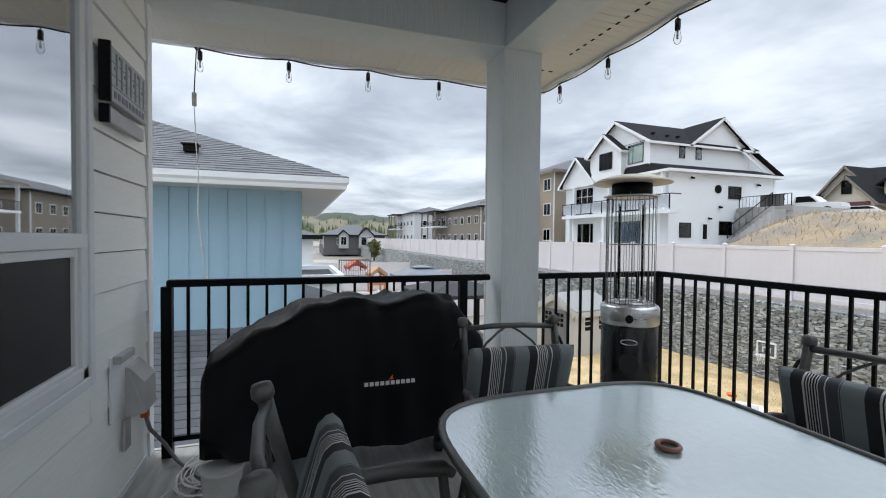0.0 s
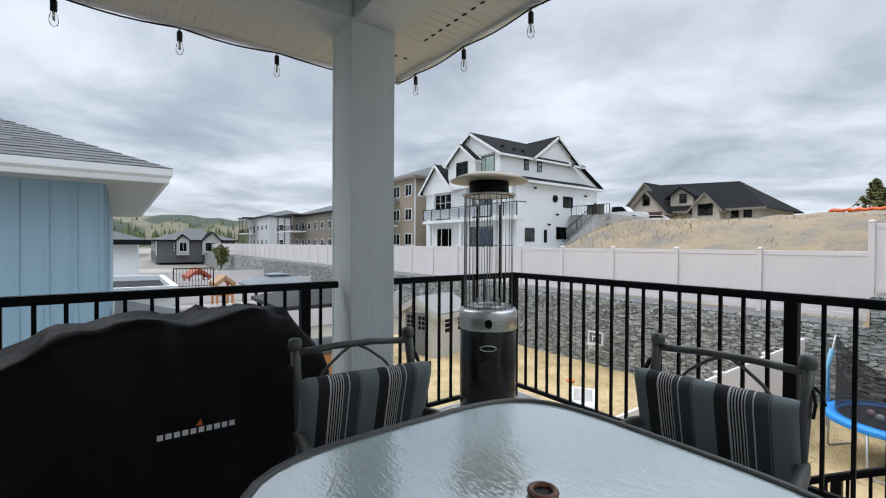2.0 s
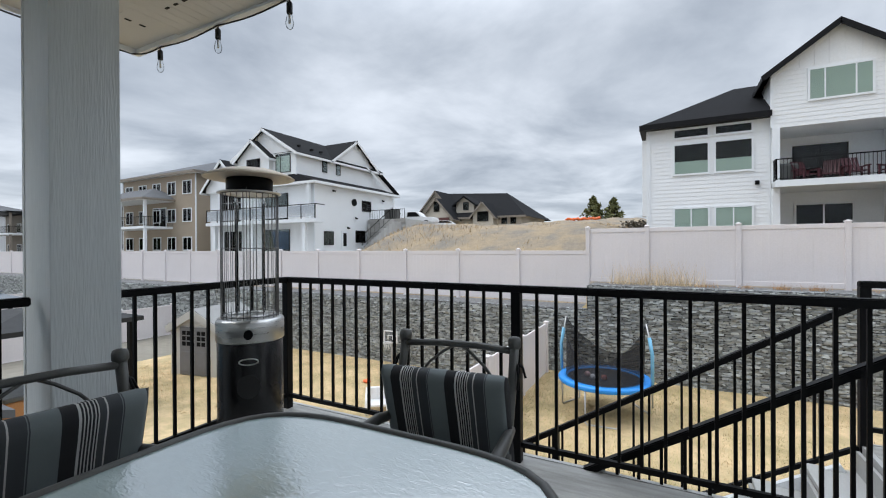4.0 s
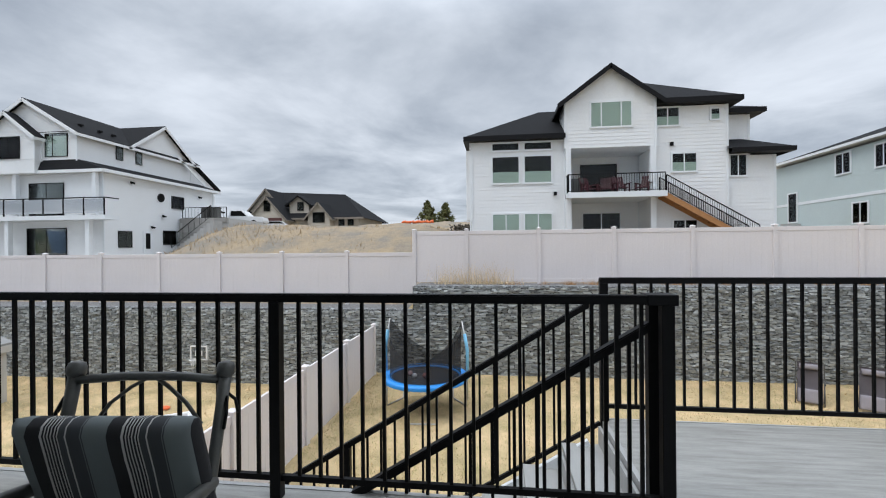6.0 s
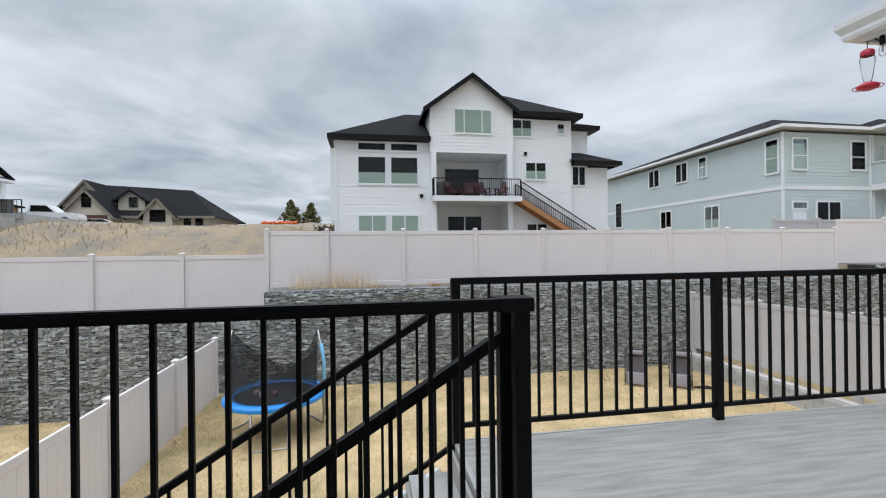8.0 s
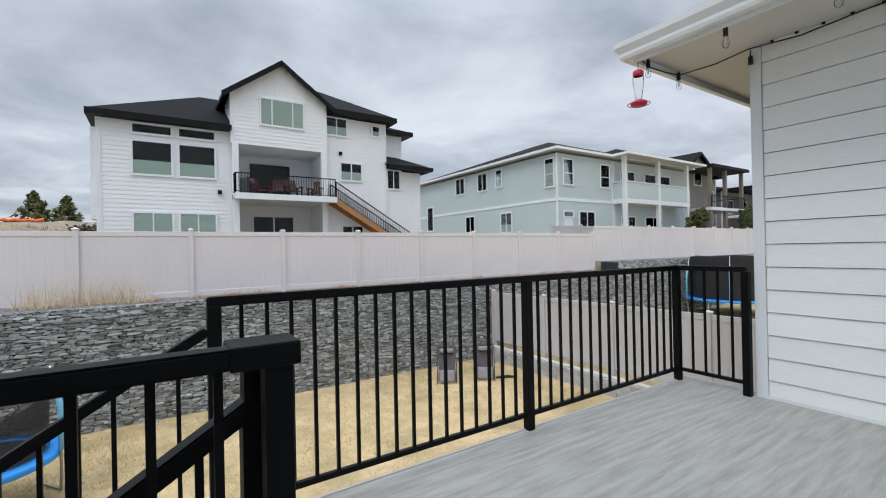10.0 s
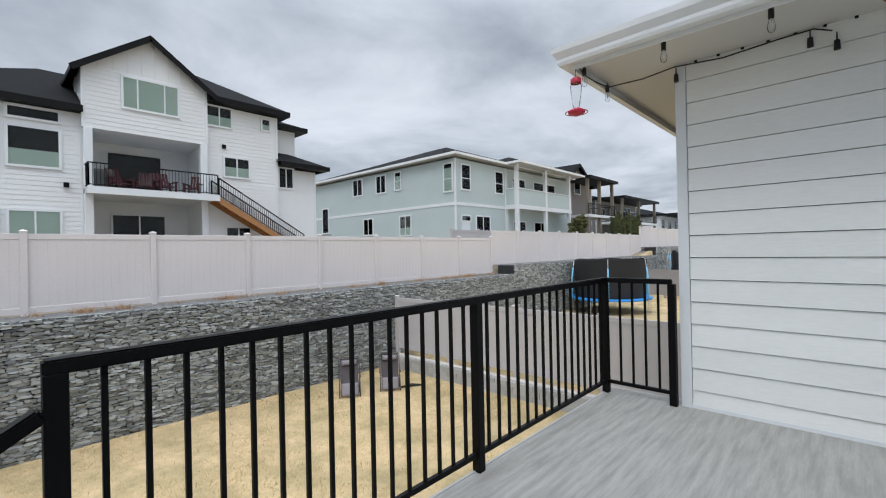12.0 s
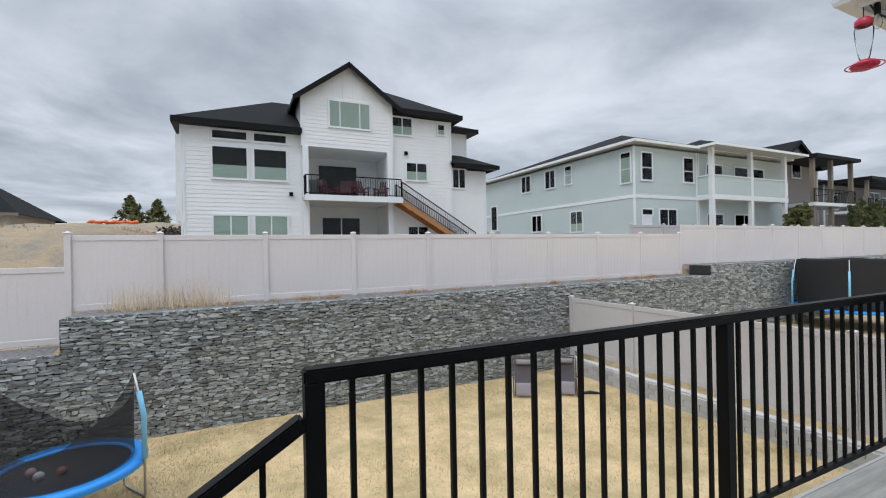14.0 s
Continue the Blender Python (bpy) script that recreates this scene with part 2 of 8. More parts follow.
# ---- the deck and its house ----
WALL_S = -3.84      # outer face of the window wall
WALL_E = 7.81       # outer face of the side wall
EXT_Y = 1.24        # line of the outer rail
STAIR_X = 3.93      # top of the stairs
LAWN = -2.65
DECK = two_tone("grey_vinyl_deck", (0.385, 0.38, 0.355), (0.27, 0.266, 0.245), 0.5, 5.5, lo=0.36, hi=0.68, bump=0.3, dist=0.002, fine=140, stretch=(0.45, 4.5, 4.5))
deck = solid("floor", B((-0.1, 7.9, WALL_S - 0.2, 0.08, -0.03, 0), (STAIR_X - 0.02, 7.9, 0.08, EXT_Y + 0.005, -0.03, 0)), DECK, "grey wood-look vinyl deck floor, worn and dusty", "floor", kind="structure")
rim = solid("trim", B((-0.13, -0.1, WALL_S - 0.2, 0.11, -0.30, 0.004), (-0.1, STAIR_X - 0.05, 0.08, 0.11, -0.30, 0.004), (STAIR_X - 0.02, 7.9, EXT_Y + 0.005, EXT_Y + 0.024, -0.3, 0.004), (STAIR_X - 0.05, STAIR_X - 0.02, 0.11, EXT_Y + 0.024, -0.3, -0.002), (7.9, 7.93, 0.55, EXT_Y + 0.024, -0.3, 0.004), (-0.1, 7.9, WALL_S, 0.08, -0.32, -0.031), (STAIR_X - 0.02, 7.9, 0.08, EXT_Y, -0.32, -0.031)), mat("grey_metal_edge", (0.40, 0.40, 0.39), 0.5), "grey metal edge round the deck", "trim", kind="structure")
under = solid("wall_under_deck", B((-0.05, 7.85, WALL_S - 0.2, WALL_S - 0.05, LAWN - 0.2, -0.33)), WHITE, "white wall below the deck", "wall", kind="structure")
for px_, py_ in ((0.1, -0.1), (3.8, -0.1), (7.6, 1.1), (4.1, 1.1)):
    solid("deck_post", B((px_ - 0.07, px_ + 0.07, py_ - 0.07, py_ + 0.07, LAWN - 0.3, -0.31), bevel=0.005), TRIM, "white post that carries the deck", "post", "posts under the deck")

# window wall: lap boards, cut round the window
LAPSHADE = mat("painted_lap_shadow", (0.06, 0.06, 0.065), 0.9)      # dark backing paints in the lap shadows; shows only in the joints between boards
WIN = (0.785, 2.34, 0.735, 2.60)      # x0, x1, z0, z1 of the window opening
wall_s = tagged(new("wall_south", finish("wall_south", B((-0.08, WIN[0], WALL_S - 0.2, WALL_S - 0.02, -0.3, 3.3), (WIN[1], 7.8, WALL_S - 0.2, WALL_S - 0.02, -0.3, 3.3), (WIN[0], WIN[1], WALL_S - 0.2, WALL_S - 0.02, -0.3, WIN[2]), (WIN[0], WIN[1], WALL_S - 0.2, WALL_S - 0.02, WIN[3], 3.3)), LAPSHADE)), "white lap-sided house wall behind the dining area", "wall", kind="structure")
wall_e = tagged(new("wall_east", finish("wall_east", B((WALL_E + 0.02, WALL_E + 0.2, WALL_S - 0.2, 0.60, LAWN - 0.2, 3.3), (WALL_E + 0.2, 14, 0.40, 0.59, LAWN - 0.2, 3.3)), LAPSHADE)), "white lap-sided side wall of the house", "wall", kind="structure")
LAP = 0.1836
for i in range(18):
    z = i * LAP - 0.035
    for x0, x1 in ((-0.02, 7.8),) if (z + LAP < WIN[2] - 0.05 or z > WIN[3] + 0.05) else ((-0.02, WIN[0] - 0.045), (WIN[1] + 0.045, 7.8)):
        bm = bmesh.new()
        y = WALL_S - 0.02
        vs = [bm.verts.new(p) for x in (x0, x1) for p in ((x, y, z + 0.006), (x, y + 0.024, z + 0.006), (x, y + 0.012, z + LAP), (x, y, z + LAP))]
        for f in ((0, 1, 2, 3), (7, 6, 5, 4), (0, 4, 5, 1), (1, 5, 6, 2), (2, 6, 7, 3), (3, 7, 4, 0)):
            bm.faces.new([vs[k] for k in f])
        part("siding_board", bm, WHITE, wall_s)
    fill = (z + 0.006, WIN[2] - 0.042) if z < WIN[2] - 0.06 < z + LAP else ((WIN[3] + 0.042, z + LAP) if z < WIN[3] + 0.05 < z + LAP else None)
    if fill:
        part("siding_board", B((WIN[0] - 0.045, WIN[1] + 0.045, WALL_S - 0.02, WALL_S - 0.004, *fill)), WHITE, wall_s)
    bm = bmesh.new()
    x = WALL_E + 0.02
    vs = [bm.verts.new(p) for y in (WALL_S, 0.525) for p in ((x, y, z + 0.0055), (x - 0.024, y, z + 0.0055), (x - 0.014, y, z + LAP), (x, y, z + LAP))]
    for f in ((0, 1, 2, 3), (7, 6, 5, 4), (0, 4, 5, 1), (1, 5, 6, 2), (2, 6, 7, 3), (3, 7, 4, 0)):
        bm.faces.new([vs[k] for k in f])
    part("siding_board", bm, WHITE, wall_e)
part("corner_board", B((-0.10, -0.02, WALL_S - 0.22, WALL_S + 0.012, -0.3, 3.0), bevel=0.004), TRIM, wall_s)
part("corner_board", B((WALL_E - 0.012, WALL_E + 0.05, 0.53, 0.61, -0.3, 3.0), bevel=0.004), TRIM, wall_e)
part("base_flashing", B((0.0, 7.79, WALL_S - 0.02, WALL_S + 0.006, -0.001, 0.035)), TRIM, wall_s)
part("base_flashing", B((WALL_E - 0.004, WALL_E + 0.02, WALL_S, 0.53, -0.001, 0.03)), TRIM, wall_e)

# covered roof over the dining area: beams, ceiling, soffits, fascia
CEIL = 3.06
BX, BY = 0.0, -1.44       # column centre
RX = 4.142                 # far end of the covered part
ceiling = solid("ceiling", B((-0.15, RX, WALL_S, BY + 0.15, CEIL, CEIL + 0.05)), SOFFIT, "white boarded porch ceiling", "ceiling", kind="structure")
bm2 = bmesh.new()
for i in range(40):
    y = WALL_S - 0.3 + i * 0.0775
    box(bm2, -0.68, -0.16, y, y + 0.0762, 2.752, 2.768)
for i in range(55):
    x = -0.16 + i * 0.0775
    box(bm2, x, x + 0.0755, BY + 0.16, -0.74, 2.752, 2.768)
box(bm2, -0.68, -0.16, WALL_S - 0.3, -0.74, 2.769, 2.776)
box(bm2, -0.16, RX, BY + 0.16, -0.74, 2.769, 2.776)
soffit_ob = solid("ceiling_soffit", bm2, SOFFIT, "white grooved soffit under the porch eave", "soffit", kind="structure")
vents = bmesh.new()
for i in range(34):
    box(vents, -0.245, -0.228, WALL_S + 0.05 + i * 0.085, WALL_S + 0.085 + i * 0.085, 2.749, 2.752)
for i in range(46):
    box(vents, 0.1 + i * 0.085, 0.135 + i * 0.085, -1.02, -1.005, 2.749, 2.752)
tagged(part("vent_slots", vents, DARKFASCIA, soffit_ob), "dark vent slots")
fascia = solid("trim_fascia", B((-0.72, -0.68, WALL_S - 0.3, -0.74, 2.735, 2.95), (-0.68, RX, -0.78, -0.74, 2.735, 2.95)), GUTTER, "white eave fascia round the porch roof", "trim", kind="structure")
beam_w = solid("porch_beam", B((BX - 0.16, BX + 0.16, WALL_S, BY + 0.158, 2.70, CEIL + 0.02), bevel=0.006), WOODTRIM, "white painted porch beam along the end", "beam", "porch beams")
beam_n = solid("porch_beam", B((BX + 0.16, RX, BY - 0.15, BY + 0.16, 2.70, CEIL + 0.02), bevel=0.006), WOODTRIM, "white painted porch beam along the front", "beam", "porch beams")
roof_bm = bmesh.new()
slab(roof_bm, [(-0.75, WALL_S - 0.4, 3.0), (RX + 0.04, WALL_S - 0.4, 4.0), (RX + 0.04, -0.7, 3.05), (-0.75, -0.7, 3.0)], 0.03)
box(roof_bm, -0.15, RX, WALL_S, BY + 0.1, CEIL + 0.06, CEIL + 0.12)
roof = solid("roof_porch", roof_bm, SHINGLE, "dark shingled porch roof", "roof", kind="structure")


def column(x, y):
    c = thing("porch_column", "square white column clad in wood-grain boards, standing on the deck", "column", "porch columns", (x, y, 0))
    bm = B((-0.128, 0.128, -0.128, 0.128, 0.0, 2.70))
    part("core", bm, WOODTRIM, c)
    for s, u in ((1, 0), (-1, 0), (0, 1), (0, -1)):
        if s:
            b = (s * 0.128 - 0.0 if s > 0 else -0.153, 0.153 if s > 0 else -0.128, -0.153, 0.153, 0.0, 2.70)
        else:
            b = (-0.128, 0.128, 0.128 if u > 0 else -0.15, 0.15 if u > 0 else -0.128, 0.0, 2.70)
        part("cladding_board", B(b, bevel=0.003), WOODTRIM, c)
    return c


column(BX, BY)
column(RX - 0.16, BY)

# the window: two sashes, the lower one with a screen
x0, x1, z0, z1 = WIN
CAS = 0.04          # width of the casing
win = tagged(new("window_1", finish("window_1", B((x0 - CAS, x0, WALL_S - 0.03, WALL_S + 0.022, z0 - CAS, z1 + CAS), (x1, x1 + CAS, WALL_S - 0.03, WALL_S + 0.022, z0 - CAS, z1 + CAS), (x0, x1, WALL_S - 0.03, WALL_S + 0.022, z1, z1 + CAS), (x0, x1, WALL_S - 0.03, WALL_S + 0.022, z0 - CAS, z0), bevel=0.004), TRIM)), "large white-framed house window with a screened lower sash", "window", kind="structure")
zm = 1.31
FW = 0.05
part("window_frame", B((x0, x0 + FW, WALL_S - 0.09, WALL_S + 0.012, z0, z1), (x1 - FW, x1, WALL_S - 0.09, WALL_S + 0.012, z0, z1), (x0, x1, WALL_S - 0.09, WALL_S + 0.014, zm - 0.03, zm + 0.03), (x0, x1, WALL_S - 0.09, WALL_S + 0.012, z0, z0 + FW), (x0, x1, WALL_S - 0.09, WALL_S + 0.012, z1 - FW, z1), bevel=0.004), GUTTER, win)
part("window_sash", B((x0 + FW, x0 + 0.08, WALL_S - 0.05, WALL_S - 0.002, z0 + FW, zm - 0.03), (x1 - 0.08, x1 - FW, WALL_S - 0.05, WALL_S - 0.002, z0 + FW, zm - 0.03), (x0 + 0.08, x1 - 0.08, WALL_S - 0.05, WALL_S - 0.002, zm - 0.065, zm - 0.03), (x0 + 0.08, x1 - 0.08, WALL_S - 0.05, WALL_S - 0.002, z0 + FW, z0 + 0.07), bevel=0.004), GUTTER, win)
part("pane", B((x0 + FW, x1 - FW, WALL_S - 0.012, WALL_S - 0.006, zm + 0.03, z1 - FW)), PANE_COATED, win).visible_shadow = False
part("pane", B((x0 + 0.08, x1 - 0.08, WALL_S - 0.045, WALL_S - 0.04, z0 + 0.07, zm - 0.065)), PANE, win).visible_shadow = False
SCREEN = glass("insect_screen", (0.25, 0.25, 0.25), 0.6, ior=1.18)
part("insect_screen", B((x0 + 0.08, x1 - 0.08, WALL_S - 0.02, WALL_S - 0.018, z0 + 0.07, zm - 0.065)), SCREEN, win)
# the room's dimness is put into its near-black walls
solid("wall_interior", B((x0 - 0.6, x1 + 0.6, WALL_S - 2.4, WALL_S - 2.3, 0, 2.7), (x0 - 0.7, x0 - 0.6, WALL_S - 2.3, WALL_S - 0.21, 0, 2.7), (x1 + 0.6, x1 + 0.7, WALL_S - 2.3, WALL_S - 0.21, 0, 2.7), (x0 - 0.6, x1 + 0.6, WALL_S - 2.3, WALL_S - 0.21, 2.7, 2.75), (x0 - 0.6, x1 + 0.6, WALL_S - 2.3, WALL_S - 0.21, -0.05, 0)), ROOMDARK, "room behind the window, its dimness painted into near-black walls", "wall", kind="structure")
solid("wall_house_side", B((-0.1, -0.08, WALL_S - 6, WALL_S - 0.22, LAWN - 0.3, 3.2), (-0.08, 14, WALL_S - 6.1, WALL_S - 6, LAWN - 0.3, 3.2), (14, 14.1, WALL_S - 6, 0.5, LAWN - 0.3, 3.2)), WHITE, "white outer wall of the house", "wall", kind="structure")

# eave of the side wing: soffit, fascia gutter, roof
EX, EY, EZ = 6.99, 1.32, 2.845
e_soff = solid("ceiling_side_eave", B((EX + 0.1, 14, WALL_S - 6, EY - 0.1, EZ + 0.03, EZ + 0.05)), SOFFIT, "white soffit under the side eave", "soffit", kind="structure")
gut = bmesh.new()
prof = ((0.0, 0.0), (0.075, 0.0), (0.085, 0.025), (0.085, 0.05), (0.115, 0.10), (0.12, 0.14), (0.108, 0.14), (0.10, 0.09), (0.0, 0.06))
for i in range(len(prof)):
    (a, za), (b, zb) = prof[i], prof[(i + 1) % len(prof)]
    y_a, y_b = WALL_S - 4, EY - 0.12
    poly(gut, [(EX + 0.12 - a, y_a, EZ + za), (EX + 0.12 - b, y_a, EZ + zb), (EX + 0.12 - b, y_b + b, EZ + zb), (EX + 0.12 - a, y_b + a, EZ + za)])
    poly(gut, [(EX + 0.12 - a, y_b + a, EZ + za), (EX + 0.12 - b, y_b + b, EZ + zb), (13.9, y_b + b, EZ + zb), (13.9, y_b + a, EZ + za)])
bmesh.ops.remove_doubles(gut, verts=gut.verts, dist=0.001)
box(gut, EX + 0.118, EX + 0.135, WALL_S - 4, EY - 0.12, EZ - 0.03, EZ + 0.2)
box(gut, EX + 0.135, 13.9, EY - 0.135, EY - 0.119, EZ - 0.03, EZ + 0.2)
solid("trim_gutter", gut, GUTTER, "white metal gutter along the side eave", "gutter", kind="structure")
rb = bmesh.new()
poly(rb, [(EX + 0.05, EY - 0.05, EZ + 0.16), (EX + 0.05, WALL_S - 6, EZ + 0.16), (10.5, WALL_S - 6, EZ + 1.5), (10.5, EY - 3.5, EZ + 1.5)])
poly(rb, [(EX + 0.05, EY - 0.05, EZ + 0.16), (10.5, EY - 3.5, EZ + 1.5), (14, EY - 0.05, EZ + 0.16)])
poly(rb, [(10.5, EY - 3.5, EZ + 1.5), (10.5, WALL_S - 6, EZ + 1.5), (14, WALL_S - 6, EZ + 0.16), (14, EY - 0.05, EZ + 0.16)])
solid("roof_side", rb, SHINGLE, "dark shingled roof of the side wing", "roof", kind="structure")

# ---- guard rails ----
RT = 1.07


def guard(name, a, b, posts, label, z0=0.0, z1=0.0, group="deck guard rails", ends=(0.0, 0.0)):
    """A black metal guard from a to b (plan), with posts at the given shares of its length; z0, z1: floor height at both ends."""
    g = thing(name, label, "railing", group)
    a, b = Vector((*a, z0)), Vector((*b, z1))
    L = (b - a).length
    d = (b - a) / L
    flat = Vector((d.x, d.y, 0)).normalized()
    rise = z0 != z1
    top = bmesh.new()
    up = Vector((0, 0, 1))
    beam(top, a + up * (RT - 0.022) - d * ends[0], b + up * (RT - 0.022) + d * ends[1], 0.058, 0.044)
    bmesh.ops.bevel(top, geom=list(top.edges), offset=0.006, segments=2, affect="EDGES")
    part("top_rail", top, BLACKMETAL, g)
    low = bmesh.new()
    beam(low, a + up * 0.105, b + up * 0.105, 0.026, 0.03)
    part("bottom_rail", low, BLACKMETAL, g)
    n = int(round(math.hypot((b - a).x, (b - a).y) / 0.114))
    me = finish("baluster", B((-0.0085, 0.0085, -0.0085, 0.0085, 0.10, RT - 0.04)), BLACKMETAL)
    rot = math.atan2(flat.y, flat.x)
    for i in range(1, n):
        p = a + (b - a) * (i / n)
        if all(abs(i / n - s) * L > 0.05 for s in posts):
            shared("baluster", me, g, p, (0, 0, rot))
    mp = finish("post", B((-0.029, 0.029, -0.029, 0.029, -0.12 if not rise else -0.1, RT - 0.04), bevel=0.004), BLACKMETAL)
    for s in posts:
        shared("post", mp, g, a + (b - a) * s, (0, 0, rot))
    return g


guard("guard_rail", (0, -3.73), (0, -1.62), (0.0, 0.9), "black metal guard rail with square pickets behind the grill")
guard("guard_rail", (0, -1.26), (0, 0.0), (1.0,), "short black metal guard rail behind the patio heater", ends=(0, 0.03))
guard("guard_rail", (0.03, 0), (3.90, 0), (0.497, 1.0), "long black metal guard rail along the deck beside the stairs", ends=(0, 0.04))
cap = thing("newel_cap", "wide black metal cap over the paired stair posts", "railing")
part("cap_plate", B((3.805, 3.945, -0.034, 0.075, 1.022, 1.074), bevel=0.005), BLACKMETAL, cap)
part("newel_post", B((3.845, 3.905, 0.07, 0.13, -0.1, 1.05), bevel=0.004), BLACKMETAL, cap)
guard("guard_rail", (3.90, EXT_Y), (7.77, EXT_Y), (0.0, 0.502, 1.0), "black metal guard rail along the outer edge of the deck", ends=(0.03, 0.03))
guard("guard_rail", (7.77, EXT_Y - 0.03), (7.77, 0.66), (1.0,), "short black metal guard rail return to the house wall")

# ---- stairs down to the lawn ----
stairs = thing("stairs", "outdoor stairs with pale grey treads down to the lawn", "stairs", kind="structure")
NS, RUN = 14, 0.29
RISE = -LAWN / (NS + 1)
TREAD = mat("pale_grey_tread", (0.40, 0.40, 0.385), 0.7, vary=0.12, scale=5, stretch=(4, 1, 1))
mt = finish("tread", B((-0.30, 0.0, 0.12, EXT_Y - 0.02, -0.04, 0.0), bevel=0.004), TREAD)
mr = finish("riser", B((-0.02, 0.0, 0.12, EXT_Y - 0.02, -RISE + 0.0, -0.04)), TREAD)
for i in range(1, NS + 1):
    shared("tread", mt, stairs, (STAIR_X - 0.05 - (i - 1) * RUN, 0, -i * RISE))
    shared("riser", mr, stairs, (STAIR_X - 0.06 - (i - 1) * RUN, 0, -(i - 1) * RISE - 0.002))
for y in (0.13, EXT_Y - 0.06):
    bm = bmesh.new()
    beam(bm, (STAIR_X - 0.1, y, -0.24), (STAIR_X - 0.1 - NS * RUN, y, -0.24 - NS * RISE), 0.04, 0.26)
    part("stringer", bm, TRIM, stairs)
SLOPE = RISE / RUN
for y, lab in ((0.10, "sloping black handrail on the deck side of the stairs"), (EXT_Y, "sloping black handrail on the outer side of the stairs")):
    xs = STAIR_X - 0.06
    xe = xs - NS * RUN + 0.1
    guard("stair_rail", (xs, y), (xe, y), (0.0, 0.5, 1.0) if y < 1 else (0.5, 1.0), lab, -0.13, -0.13 - (xs - xe) * SLOPE, group="stair rails")

# ---- ground: yard, terrace behind the fence, hillside ----
GAB_Y = 11.5


def smooth(a, b, v):
    v = min(max((v - a) / (b - a), 0), 1)
    return v * v * (3 - 2 * v)


def ground_z(x, y):
    low = LAWN - 0.5 * smooth(-0.6, -3.0, x) - 0.6 * smooth(-20, -60, x)
    low += 0.38 * smooth(13.75, 14.1, x)
    if y < GAB_Y + 0.35:
        far = smooth(-60, -160, x)
        return low * (1 - far) + (-2.0) * far
    hi = 0.0 - 0.85 * smooth(0.5, 0.3, x) + 0.45 * smooth(21.75, 22.1, x) + 0.7 * smooth(43.2, 43.7, x)
    left = smooth(-12, -40, x)
    hi += 3.65 * smooth(14.5, 25, y) * smooth(2.5, -1.5, x) * (1 - smooth(-13.5, -21.5, x)) * (1 - 0.25 * smooth(30, 60, y))
    hi += 1.1 * smooth(14, 20, y) * smooth(-1.5, 2.5, x)
    hi += 1.0 * smooth(14, 22, y) * smooth(-14, -26, x)
    hi += 3.3 * smooth(39.3, 40.3, y) * smooth(-14, -26, x) * smooth(-46, -40, x) * (1 - smooth(44, 60, y))
    hi += (3.4 - 2.6 * left) * smooth(30, 66, y)
    hi += 0.35 * noise.noise((x * 0.12, y * 0.12, 0)) * smooth(15, 22, y) + 0.18 * noise.noise((x * 0.55, y * 0.55, 3)) * smooth(15, 20, y)
    hi -= 1.5 * smooth(-60, -200, x)
    return hi * (1 - smooth(260, 500, abs(y)) * 0.3)


def steps(*runs):
    out = []
    for a, b, s in runs:
        v = a
        while v < b - 1e-6:
            out.append(v)
            v += s
    out.append(runs[-1][1])
    return out


gx = steps((-2400, -400, 250), (-400, -100, 25), (-100, -44, 4), (-44, 30, 0.8), (30, 80, 5), (80, 400, 40), (400, 2400, 250))
gy = steps((-2400, -200, 275), (-200, -20, 20), (-20, 11.7, 1.2), (11.7, 12.6, 0.15), (12.6, 46, 0.8), (46, 120, 4), (120, 400, 28), (400, 2400, 250))
vs = [(x, y, ground_z(x, y)) for y in gy for x in gx]
nx = len(gx)
fs = [(j * nx + i, j * nx + i + 1, (j + 1) * nx + i + 1, (j + 1) * nx + i) for j in range(len(gy) - 1) for i in range(nx - 1)]
LAWNMAT = two_tone("dry_winter_lawn", (0.62, 0.465, 0.26), (0.37, 0.295, 0.15), 0.95, 1.3, lo=0.38, hi=0.70, bump=0.9, dist=0.02, fine=40)
DIRT = two_tone("dry_grass_and_dirt", (0.33, 0.255, 0.165), (0.22, 0.195, 0.16), 0.95, 0.55, lo=0.40, hi=0.62, bump=0.9, dist=0.05, fine=12)
ROADISH = two_tone("pale_built_ground", (0.36, 0.34, 0.31), (0.22, 0.20, 0.16), 0.95, 0.05, bump=0.5, fine=4)
gme = raw("ground", vs, fs, LAWNMAT)
gme.materials.append(DIRT)
gme.materials.append(ROADISH)
for p in gme.polygons:
    c = p.center
    p.material_index = 0 if c.y < GAB_Y + 0.6 and -16 < c.x < 80 else (1 if c.y > GAB_Y + 0.6 and -20 < c.x < 60 else 2)
    p.use_smooth = True
tagged(new("ground", gme), "dry straw-coloured lawn and bare hillside", "ground", kind="structure")

# ---- gabion wall of slate stones ----
rnd = random.Random(7)
# the box behind the stones carries the painted gap shade
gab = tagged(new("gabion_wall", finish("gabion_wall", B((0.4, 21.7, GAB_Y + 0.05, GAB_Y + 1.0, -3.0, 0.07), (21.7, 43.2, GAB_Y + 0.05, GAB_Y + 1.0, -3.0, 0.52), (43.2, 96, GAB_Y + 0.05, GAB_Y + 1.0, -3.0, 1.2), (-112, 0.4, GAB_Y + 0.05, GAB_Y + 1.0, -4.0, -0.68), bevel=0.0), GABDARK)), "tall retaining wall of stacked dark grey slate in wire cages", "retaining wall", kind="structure")
